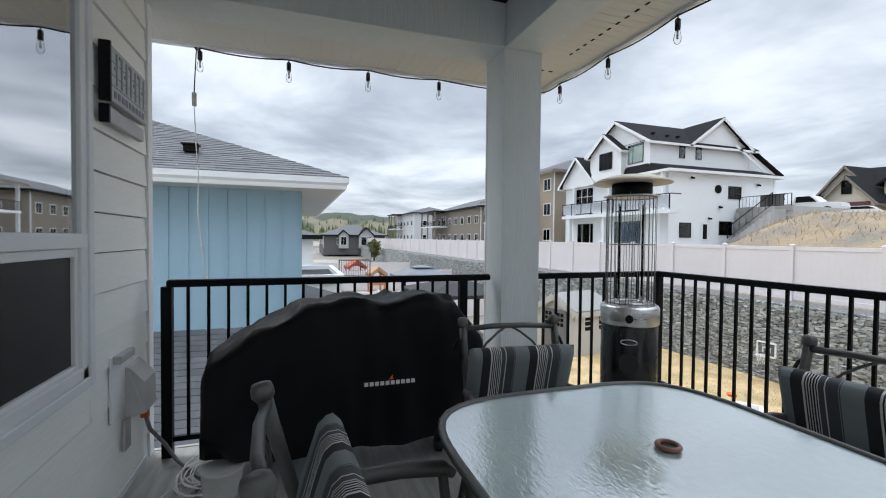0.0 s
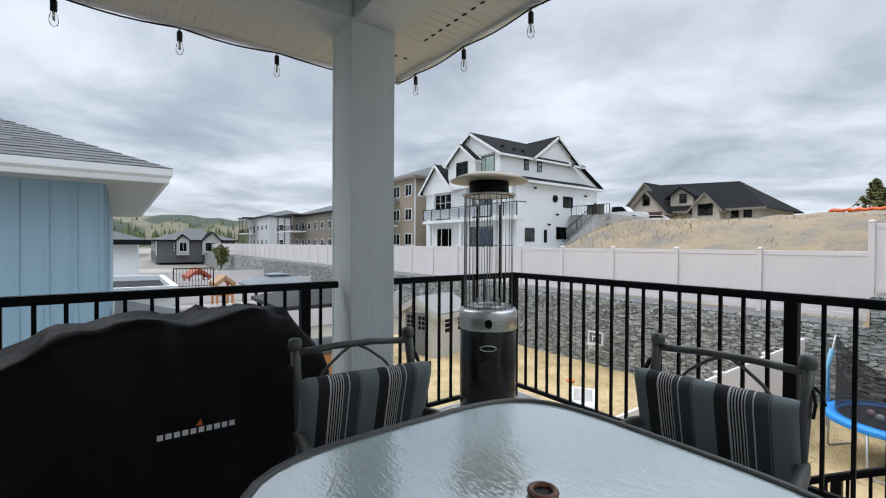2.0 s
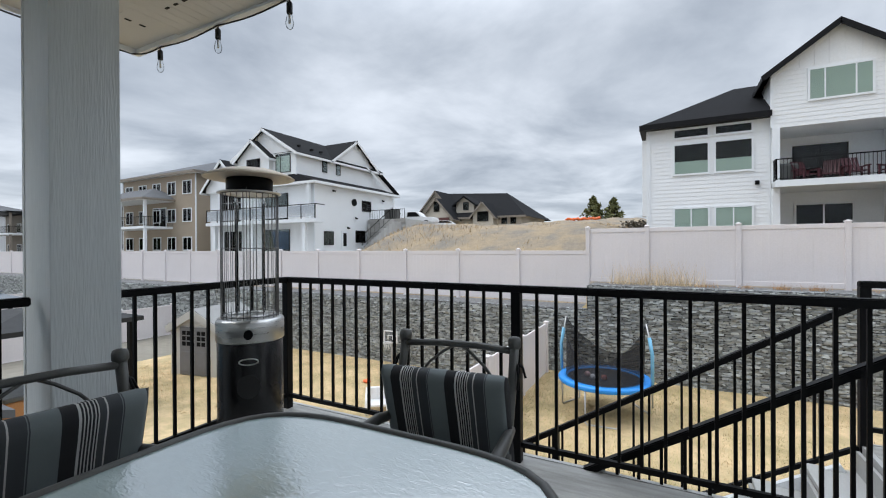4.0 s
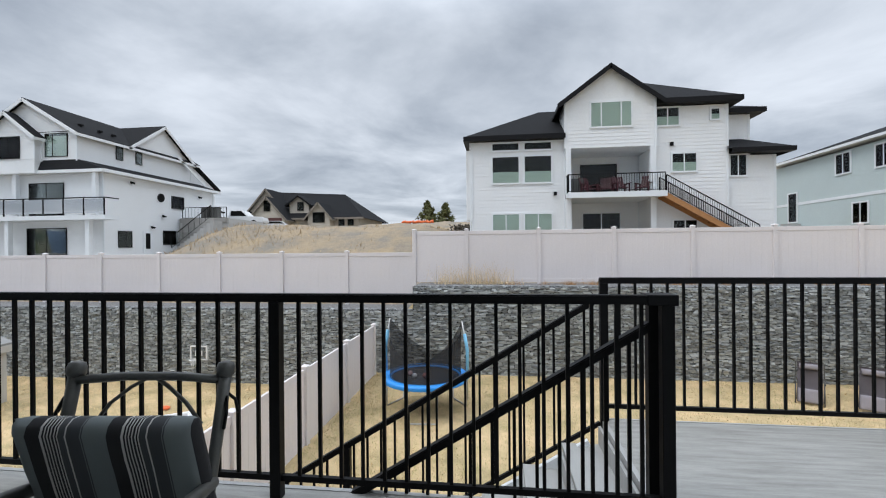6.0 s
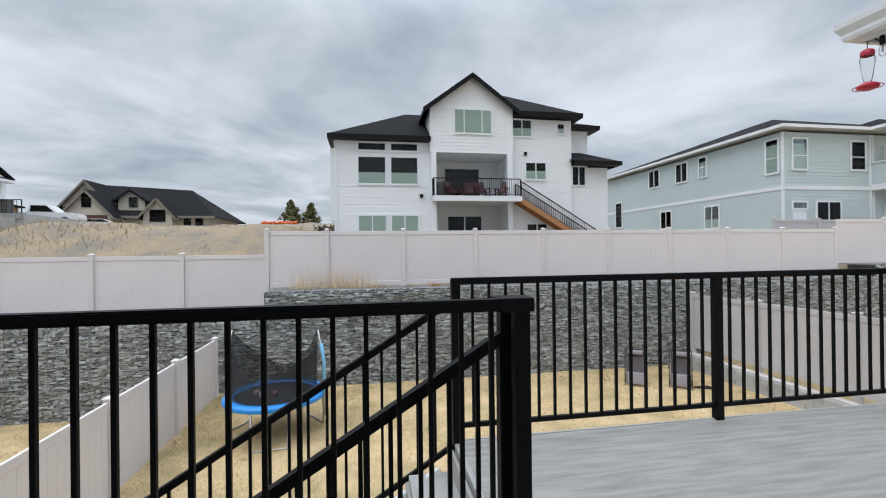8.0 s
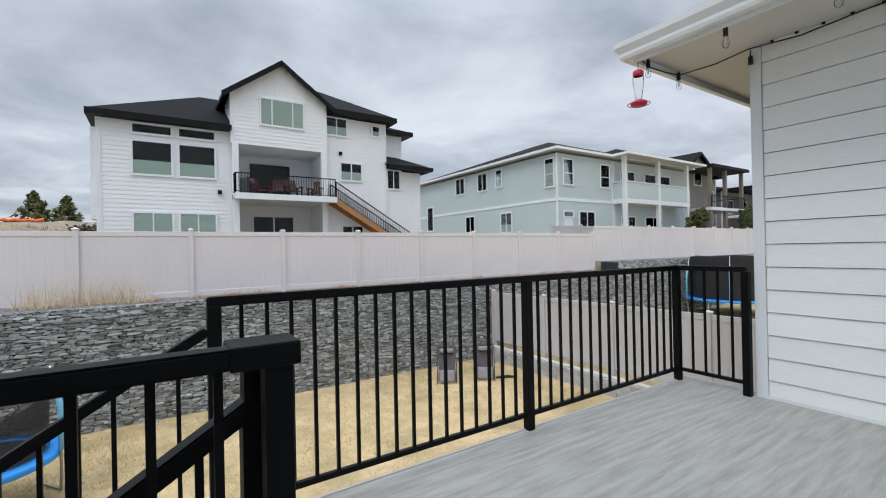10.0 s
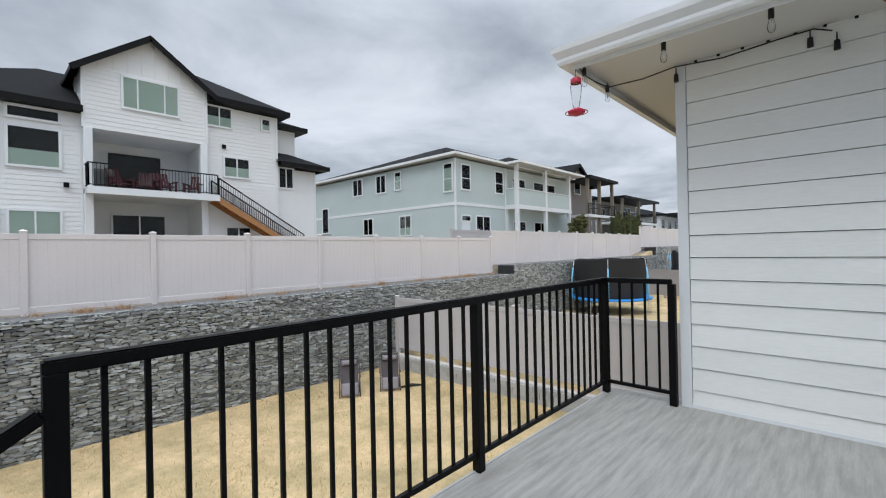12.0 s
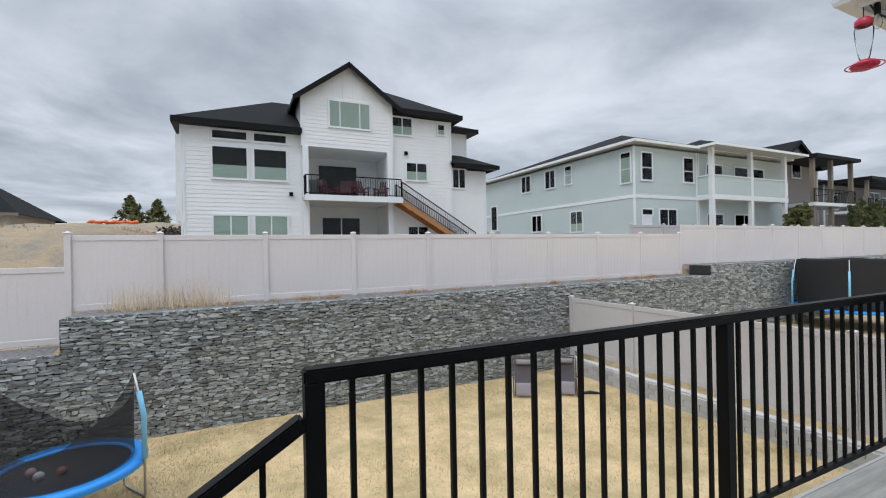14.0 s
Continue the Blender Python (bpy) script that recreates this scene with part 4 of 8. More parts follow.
    for i in range(14):
        box(s_, 12.05 + i * 0.31, 12.36 + i * 0.31, 22.43, 23.27, 4.05 - i * 0.185, 4.1 - i * 0.185)
        box(s_, 12.33 + i * 0.31, 12.36 + i * 0.31, 22.43, 23.27, 3.9 - i * 0.185, 4.05 - i * 0.185)
    part("stair_flight", s_, ORANGEWOOD, h, "stained wooden outside stairs")
    for y in (22.35, 23.35):
        iron_rail(h, (12.05, y, 4.2), (16.6, y, 1.45), 0.95)
    for x, y, z in ((12.72, S - 0.06, 6.9), (6.4, S - 0.06, 4.3)):
        part("wall_lamp", B((x - 0.09, x + 0.09, y - 0.08, y, z, z + 0.2)), BLACKMETAL, h)
    part("roof_vent", B((4.0, 4.25, 27.0, 27.3, 8.9, 9.3)), BLACKMETAL, h)
    part("roof_vent", B((14.2, 14.4, 27.0, 27.3, 10.4, 10.75)), BLACKMETAL, h)
    part("downpipe", B((1.5, 1.58, 23.45, 23.53, 0.5, 7.5)), TRIM, h)
    part("service_box", B((1.25, 1.62, 24.2, 25.2, 3.0, 7.2)), HSIDE, h)


house_c()


def house_d():
    h = thing("house", "pale green-grey lap-sided house with a covered white balcony", "house", "houses round the gardens")
    W, S = 25.3, 18.4
    body(h, W, 41, S, 36, 0.3, 7.4, DSIDE)
    siding(h, "W", W, S, 36, 0.9, 4.3, DSIDE, 0.19)
    siding(h, "W", W, S, 36, 4.5, 7.4, DSIDE, 0.19)
    siding(h, "S", S, W, 31, 0.9, 4.3, DSIDE, 0.19)
    siding(h, "S", S, W, 31, 4.5, 7.4, DSIDE, 0.19)
    siding(h, "S", S, 31.2, 40.9, 0.9, 7.4, DSIDE, 0.19)
    part("belly_band", B((W - 0.05, W, S, 36, 4.3, 4.5), (W - 0.05, 31, S - 0.05, S, 4.3, 4.5)), TRIM, h)
    hip(h, W, 41, S, 36, 7.68, 0.36, 0.5, SHINGLE, GUTTER, 0.14)
    hip(h, 31.0, 40.6, 17.2, S + 4, 7.72, 0.36, 0.45, SHINGLE, GUTTER, 0.14)
    for y0, y1, z0, z1 in ((28.4, 29.55, 5.96, 7.2), (25.45, 26.5, 5.9, 7.15), (23.7, 24.3, 5.92, 7.15)):
        window(h, "W", W - 0.03, y0, y1, z0, z1, mull=(0.5,) if y1 - y0 > 0.8 else (), bars=() if y1 - y0 > 0.8 else (0.5,), blind_glare=0.8)
    window(h, "W", W - 0.03, 18.62, 19.3, 5.28, 7.05, bars=(0.45,), blind_glare=0.85)
    window(h, "W", W - 0.03, 27.1, 28.2, 2.7, 3.9, mull=(0.5,), blind_glare=0.4)
    window(h, "W", W - 0.03, 22.7, 23.8, 2.5, 3.85, mull=(0.5,), blind_glare=0.4)
    window(h, "S", S - 0.03, 25.9, 26.75, 5.42, 7.02, bars=(0.45,), blind_glare=0.85)
    window(h, "S", S - 0.03, 29.7, 30.6, 5.46, 6.96, bars=(0.45,), blind_glare=0.85)
    window(h, "S", S - 0.03, 27.4, 28.9, 2.2, 3.62, mull=(0.5,), blind_glare=0.8)
    part("door", B((25.85, 26.7, S - 0.07, S, 1.2, 3.25)), TRIM, h)
    window(h, "S", S - 0.04, 25.85, 26.7, 3.3, 3.6)
    window(h, "S", S - 0.03, 32.0, 33.6, 4.7, 6.7, mull=(0.5,))
    window(h, "S", S - 0.03, 35.0, 38.4, 4.7, 6.7, mull=(0.5,))
    window(h, "S", S - 0.03, 32.0, 33.6, 1.6, 3.4, mull=(0.5,))
    window(h, "S", S - 0.03, 35.0, 37.0, 1.6, 3.4, mull=(0.5,), blind_glare=0.4)
    part("balcony_floor", B((31, 39.6, 17.35, S, 4.3, 4.62)), TRIM, h)
    bw = part("balcony_wall", B((31.05, 39.5, 17.4, 17.5, 4.62, 5.8), (31.05, 31.15, 17.5, S, 4.62, 5.8)), DSIDE, h)
    siding(h, "S", 17.4, 31.05, 39.5, 4.7, 5.7, DSIDE, 0.19)
    siding(h, "W", 31.05, 17.5, S, 4.7, 5.7, DSIDE, 0.19)
    part("balcony_cap", B((30.98, 39.56, 17.34, 17.56, 5.8, 5.87), (30.98, 31.2, 17.56, S, 5.8, 5.87)), TRIM, h)
    for x in (31.15, 35.3, 39.35):
        part("column", B((x - 0.14, x + 0.14, 17.36, 17.6, 0.6, 7.6)), TRIM, h)
    for x, y, z in ((29.5, 24, 8.5), (28, 27.5, 8.3), (27.2, 21, 8.0)):
        part("roof_vent", B((x, x + 0.1, y, y + 0.1, z, z + 0.6)), BLACKMETAL, h)
    bm = bmesh.new()
    for i in range(9):
        box(bm, 24.0, 25.2, 30.5 + i * 0.3, 30.8 + i * 0.3, 0.5, 1.4 + i * 0.19)
    part("side_steps", bm, CONCRETE, h)
    window(h, "W", W - 0.03, 33.4, 34.3, 3.1, 5.2)


house_d()


def house_a():
    h = thing("house", "tall white house with dark gabled roofs and a glass balcony", "house", "houses round the gardens")
    E, S = -25.0, 25.9
    U, T = -26.9, 25.7
    body(h, -39.2, E, S, 38.0, -0.2, 7.1, HSIDE)
    siding(h, "S", S, -39.2, E, 0.5, 7.1, HSIDE, 0.22)
    siding(h, "E", E, S, 38.0, 0.5, 7.1, HSIDE, 0.22)
    body(h, -34.9, U, T + 0.02, 37.4, 7.0, 10.0, HSIDE)
    siding(h, "E", U, T, 37.4, 7.1, 10.0, HSIDE, 0.22)
    siding(h, "S", T, -29.75, U, 7.1, 10.0, HSIDE, 0.22)
    # skirt roof round the lower storey
    bm = bmesh.new()
    slab(bm, [(E + 0.5, S - 0.5, 7.2), (E + 0.5, 38.6, 7.2), (U, 38.6, 8.0), (U, T, 8.0)], 0.06)
    slab(bm, [(E + 0.5, S - 0.5, 7.2), (U, T, 8.0), (-33.6, T, 8.0), (-33.6, S - 0.5, 7.2)], 0.06)
    sk = part("skirt_roof", bm, SHINGLE, h)
    part("skirt_fascia", B((E + 0.49, E + 0.54, S - 0.5, 38.6, 6.98, 7.2)), GUTTER, sk)
    part("skirt_fascia", B((-33.6, E + 0.49, S - 0.54, S - 0.49, 6.98, 7.2)), GUTTER, sk)
    part("skirt_soffit", B((E + 0.001, E + 0.49, S - 0.49, 38.6, 6.97, 7.0), (-33.6, E, S - 0.49, S - 0.05, 6.97, 7.0)), SOFFIT, sk)
    # main roof with one gable to the south and one to the east
    gable(h, -34.9, U, T, 37.8, 10.05, 2.4, "y", 0.42, SHINGLE, GUTTER, HSIDE)
    gable(h, -31.0, U, 30.2, 37.2, 10.05, 2.45, "x", 0.42, SHINGLE, GUTTER, HSIDE)
    body(h, -34.0, -29.8, 25.2, 33, 7.0, 9.8, HSIDE)
    siding(h, "S", 25.2, -34.0, -29.8, 8.0, 9.8, HSIDE, 0.22)
    gable(h, -34.0, -29.8, 25.2, 31, 9.8, 1.6, "y", 0.38, SHINGLE, GUTTER, HSIDE)
    body(h, -39.4, -33.9, 25.5, 32, 6.9, 7.4, HSIDE)
    gable(h, -39.4, -33.9, 25.5, 32, 7.4, 2.65, "y", 0.4, SHINGLE, GUTTER, HSIDE)
    bm = bmesh.new()
    slab(bm, [(-35.4, 36.0, 10.75), (U + 0.4, 36.0, 10.75), (U + 0.4, 41.6, 7.75), (-35.4, 41.6, 7.75)], 0.06)
    low = part("low_roof", bm, SHINGLE, h)
    bm = bmesh.new()
    beam(bm, (U + 0.42, 35.2, 10.1), (U + 0.42, 39.2, 7.75), 0.05, 0.22)
    part("low_fascia", bm, GUTTER, low)
    bm = bmesh.new()
    poly(bm, [(U + 0.01, 35, 7.0), (U + 0.01, 41.2, 7.0), (U + 0.01, 41.2, 7.7), (U + 0.01, 36.2, 10.4), (U + 0.01, 35, 10.2)])
    part("gable_wall", bm, HSIDE, h)
    body(h, -35, U - 0.02, 37.4, 41.2, 0.2, 7.6, HSIDE)
    # pale panels in this house's windows paint in the reflection on the glass
    window(h, "S", T - 0.02, -29.4, -27.65, 8.25, 9.85, mull=(0.33,), blind_glare=0.9, frame_mat=DARKFASCIA)
    window(h, "S", 25.17, -32.7, -31.0, 8.1, 9.6, mull=(0.5,), blind_glare=0.9, frame_mat=DARKFASCIA)
    for y in (28.95, 30.85):
        window(h, "E", U + 0.02, y, y + 0.55, 8.65, 9.65, bars=(0.5,), frame_mat=DARKFASCIA)
    window(h, "E", E + 0.02, 32.5, 33.9, 5.05, 6.05, mull=(0.5,), frame_mat=DARKFASCIA)
    window(h, "E", E + 0.02, 27.1, 28.25, 1.65, 2.8, mull=(0.55,), frame_mat=DARKFASCIA)
    window(h, "E", E + 0.02, 31.5, 32.9, 1.9, 3.0, mull=(0.5,), frame_mat=DARKFASCIA)
    d = part("door", B((E + 0.02, E + 0.07, 29.35, 30.35, 0.6, 2.95)), TRIM, h)
    part("door_pane", B((E + 0.07, E + 0.085, 29.6, 30.05, 1.5, 2.75)), ROOMDARK, d)
    bm = bmesh.new()
    tube(bm, [(E + 0.02, 31.25, 5.78), (E + 0.1, 31.25, 5.78)], 0.36, 20)
    rw_ = part("round_window", bm, DARKFASCIA, h)
    bm = bmesh.new()
    tube(bm, [(E + 0.1, 31.25, 5.78), (E + 0.11, 31.25, 5.78)], 0.26, 20)
    part("pane", bm, ROOMDARK, rw_)
    for y, z in ((28.2, 6.55), (30.2, 3.2), (35.9, 6.3), (31.4, 4.2)):
        lamp_ = part("wall_lamp", B((E + 0.02, E + 0.08, y, y + 0.12, z, z + 0.16)), BLACKMETAL, h)
        for s_ in (-0.12, 0.16):
            bm = bmesh.new()
            tube(bm, [(E + 0.08, y + 0.06, z + 0.1), (E + 0.24, y + 0.04 + s_, z)], [0.05, 0.08], 8)
            part("lamp_head", bm, BLACKMETAL, lamp_)
    # balcony with glass balustrade
    F = 24.7
    bal = part("balcony_floor", B((-38.3, -23.7, F, S - 0.03, 3.55, 3.85)), TRIM, h)
    for i in range(10):
        x = -38.2 + i * 1.6
        bm = bmesh.new()
        beam(bm, (x, F + 0.06, 3.85), (x, F + 0.06, 5.05), 0.07, 0.07)
        part("baluster_post", bm, BLACKMETAL, bal)
        if i < 9:
            part("glass_panel", B((x + 0.05, x + 1.55, F + 0.05, F + 0.07, 4.0, 4.98)), PANE_COATED, bal)
    part("balcony_rail", B((-38.25, -23.75, F + 0.02, F + 0.10, 5.03, 5.1), (-23.8, -23.73, F + 0.10, S - 0.03, 5.03, 5.1)), BLACKMETAL, bal)
    for x in (-37.3, -31.8, -25.3):
        part("column", B((x - 0.16, x + 0.16, F + 0.2, F + 0.5, 0.2, 3.55), (x - 0.14, x + 0.14, S - 0.46, S - 0.2, 3.85, 6.97)), TRIM, h)
    window(h, "S", S - 0.03, -37.3, -34.5, 4.0, 6.7, mull=(0.33, 0.66), bars=(0.68,), blind_glare=0.4)
    window(h, "S", S - 0.03, -31.0, -28.2, 4.0, 6.3, mull=(0.5,), frame_mat=DARKFASCIA)
    window(h, "S", S - 0.03, -37.0, -34.4, 0.9, 3.0, mull=(0.3, 0.8), blind_glare=0.9)
    window(h, "S", S - 0.03, -31.2, -28.0, 0.7, 3.0, mull=(0.5,), frame_mat=DARKFASCIA)
    for x, y, z in ((-27.6, 28.0, 10.55), (-27.6, 29.2, 10.55), (-28.0, 26.8, 10.75)):
        part("roof_vent", B((x, x + 0.25, y, y + 0.25, z, z + 0.14)), BLACKMETAL, h)


house_a()


def simple_house(label, x0, x1, y0, y1, z0, z1, wall, roof_mat, pitch=0.4, over=0.6, gables=(), deck_z=None, fascia_mat=None, wins=3, storeys=(0.3,), deck_x1=None, deck_top=None, stair=True):
    """A neighbouring house further off: walls, hip roof, front gables, windows with panes and a rear deck."""
    h = thing("house", label, "house", "houses round the gardens")
    body(h, x0, x1, y0, y1, z0 - 1.5, z1, wall)
    hip(h, x0, x1, y0, y1, z1, pitch, over, roof_mat, fascia_mat or DARKFASCIA, 0.25)
    siding(h, "S", y0, x0, x1, z0, z1, wall, 0.25)
    for f_, c in (("W", x0), ("E", x1)):
        siding(h, f_, c, y0, y1, z0, z1, wall, 0.25)
    for g0, g1, gh in gables:
        gable(h, g0, g1, y0 - 0.6, y0 + 6, z1, gh, "y", 0.45, roof_mat, fascia_mat or DARKFASCIA, wall)
        body(h, g0, g1, y0 - 0.6, y0, z0, z1, wall)
        window(h, "S", y0 - 0.63, (g0 + g1) / 2 - 0.6, (g0 + g1) / 2 + 0.6, z1 - 1.2, z1 + 0.1)
    for s in storeys:
        zz = z0 + (z1 - z0) * s
        for i in range(wins):
            x = x0 + (x1 - x0) * (i + 0.5) / wins
            window(h, "S", y0 - 0.03, x - 0.7, x + 0.7, zz, zz + 1.3, mull=(0.5,), blind_glare=0.4 * (i % 2))
        for c, f_ in ((x0, "W"), (x1, "E")):
            for k in (0.25, 0.7):
                y = y0 + (y1 - y0) * k
                window(h, f_, c, y - 0.5, y + 0.5, zz, zz + 1.3, bars=(0.5,))
    if deck_z is not None:
        dx = deck_x1 or x1 - 1
        dt = deck_top or z1
        part("deck_floor", B((x0 + 0.5, dx, y0 - 3, y0, deck_z - 0.25, deck_z)), TRIM, h)
        iron_rail(h, (x0 + 0.5, y0 - 2.95, deck_z), (dx, y0 - 2.95, deck_z), gap=0.2)
        iron_rail(h, (dx, y0 - 2.95, deck_z), (dx, y0, deck_z), gap=0.2)
        for x in (x0 + 0.7, (x0 + dx) / 2, dx - 0.2):
            part("column", B((x - 0.13, x + 0.13, y0 - 2.9, y0 - 2.64, z0 - 1, dt)), TRIM if wall in (HSIDE, TANSIDE) else BROWNSIDE, h)
        window(h, "S", y0 - 0.03, dx - 3.6, dx - 1.2, deck_z + 0.05, deck_z + 2.1, mull=(0.5,))
        if deck_top:
            hip(h, x0 + 0.3, dx + 0.1, y0 - 3, y0 + 1.5, dt, 0.5, 0.4, roof_mat, fascia_mat or DARKFASCIA, 0.22)
        else:
            part("porch_roof", B((x0 + 0.2, dx + 0.2, y0 - 3.3, y0, z1 - 0.2, z1 + 0.05)), fascia_mat or DARKFASCIA, h)
        if stair:
            bm = bmesh.new()
            beam(bm, (dx - 1.0, y0 - 3.4, deck_z), (dx - 5.5, y0 - 3.4, z0 + 0.6), 0.9, 0.2)
            part("stair_flight", bm, ORANGEWOOD, h)
    return h


simple_house("tan three-storey house with a brown hip roof and balcony", -56, -41.9, 26, 40, 0.8, 9.6, TANSIDE, SHINGLEGREY, 0.36, fascia_mat=BROWNSIDE, deck_z=3.75, wins=5, storeys=(0.05, 0.40, 0.74), deck_x1=-46, deck_top=6.7, stair=False)
simple_house("brown-grey two-storey house with a covered rear deck", -97, -68, 28, 42, 0.5, 7.2, BROWNSIDE, SHINGLEGREY, 0.34, deck_z=3.9, wins=8, storeys=(0.05, 0.55), deck_x1=-86, stair=False)
simple_house("pale grey house with flat-hipped roof and balconies", -140, -118, 29, 42, 0.5, 8.7, mat("pale_grey_siding", (0.55, 0.56, 0.57), 0.7), SHINGLEGREY, 0.3, deck_z=4.2, wins=5, storeys=(0.05, 0.55), deck_x1=-131, stair=False)
low_house = simple_house("low dark-roofed house with small stone gables", -118, -100.6, 3.0, 17.4, -1.2, 1.9, mat("dark_grey_siding", (0.11, 0.11, 0.11), 0.7), SHINGLEGREY, 0.34, wins=4, storeys=(0.3,))
for ya, yb, rise in ((6.4, 8.6, 1.0), (11.0, 14.4, 1.7)):
    body(low_house, -100.6, -99.6, ya, yb, -1.2, 2.0, CONCRETE)
    gable(low_house, -104, -99.6, ya, yb, 2.0, rise, "x", 0.3, SHINGLE, DARKFASCIA, CONCRETE)
    window(low_house, "E", -99.55, ya + 0.5, yb - 0.5, -0.4, 1.4, mull=(0.5,))
simple_house("low grey house with a dark roof across the valley", -150, -132, -14, 1, -1.2, 2.0, BROWNSIDE, SHINGLEGREY, 0.3, wins=4, storeys=(0.3,))
simple_house("low pale house with a dark roof across the valley", -160, -142, 6, 19, -1.2, 2.4, HSIDE, SHINGLEGREY, 0.3, wins=4, storeys=(0.3,))
def hillside_house():
    """The low cream house on the hill: a long dark roof, two front gables and a dormer."""
    CREAM = mat("cream_stucco", (0.55, 0.50, 0.42), 0.8)
    GARAGE = mat("maroon_garage_door", (0.10, 0.035, 0.03), 0.6)
    h = thing("house", "low cream house with steep dark gabled roofs on the hillside", "house", "houses round the gardens")
    body(h, -34.2, -17.2, 60, 73, 3.5, 6.1, CREAM)
    bm = bmesh.new()
    slab(bm, [(-35.4, 59.2, 6.1), (-16.2, 59.2, 5.95), (-21.6, 66.5, 10.3), (-32.6, 66.5, 10.9)], 0.08)
    slab(bm, [(-16.2, 59.2, 5.95), (-16.2, 73.8, 5.95), (-21.6, 66.5, 10.3)], 0.08)
    slab(bm, [(-16.2, 73.8, 5.95), (-35.4, 73.8, 6.1), (-32.6, 66.5, 10.9), (-21.6, 66.5, 10.3)], 0.08)
    slab(bm, [(-35.4, 73.8, 6.1), (-35.4, 59.2, 6.1), (-32.6, 66.5, 10.9)], 0.08)
    part("roof", bm, SHINGLE, h)
    part("fascia", B((-35.4, -16.2, 59.16, 59.2, 5.75, 6.05)), BROWNSIDE, h)
    for x0, x1, y0, z, rise in ((-32.7, -27.5, 57.6, 6.2, 2.85), (-24.3, -21.0, 58.4, 6.3, 1.9), (-34.8, -29.4, 61.0, 7.6, 3.1)):
        body(h, x0, x1, y0, 62.0, 3.5, z, CREAM)
        gable(h, x0, x1, y0, 66, z, rise, "y", 0.5, SHINGLE, BROWNSIDE, CREAM)
    window(h, "S", 57.56, -30.6, -29.7, 7.0, 8.5, frame_mat=DARKFASCIA)
    part("garage_door", B((-32.3, -27.9, 57.5, 57.6, 4.0, 6.0)), GARAGE, h)
    window(h, "S", 58.36, -23.5, -21.8, 5.3, 6.7, frame_mat=DARKFASCIA)
    body(h, -28.2, -25.1, 60.6, 66, 6.5, 8.4, CREAM)
    gable(h, -28.2, -25.1, 60.6, 66, 8.4, 1.1, "y", 0.5, SHINGLE, DARKFASCIA, CREAM)
    window(h, "S", 60.56, -26.9, -26.0, 7.3, 8.5, frame_mat=DARKFASCIA)
    for x in (-20.2, -18.8):
        window(h, "S", 59.96, x, x + 0.8, 4.9, 5.8, frame_mat=DARKFASCIA)


hillside_house()
simple_house("orange-tan house on the hill with a dark roof", -62, -50, 66, 76, 5.5, 8.8, mat("ochre_stucco", (0.45, 0.25, 0.10), 0.8), SHINGLE, 0.3, gables=((-58, -54, 1.5),), wins=3)
simple_house("brownish house with a dark gable and rear deck", 41.9, 49.5, 20, 32, 0.8, 7.9, mat("dusky_siding", (0.30, 0.27, 0.26), 0.7), SHINGLE, 0.3, gables=((42.2, 47.6, 1.7),), deck_z=4.4, wins=3, storeys=(0.1, 0.6), fascia_mat=DARKFASCIA, stair=False)
simple_house("grey house with a dark hip roof and covered deck", 53, 66, 21, 33, 0.8, 7.0, mat("grey_siding", (0.25, 0.25, 0.25), 0.7), SHINGLE, 0.28, deck_z=4.2, wins=4, storeys=(0.1, 0.6), stair=False)
simple_house("pale house with a dark roof at the end of the row", 76, 90, 21, 33, 0.8, 6.2, HSIDE, SHINGLE, 0.28, deck_z=3.8, wins=4, storeys=(0.1, 0.6), stair=False)


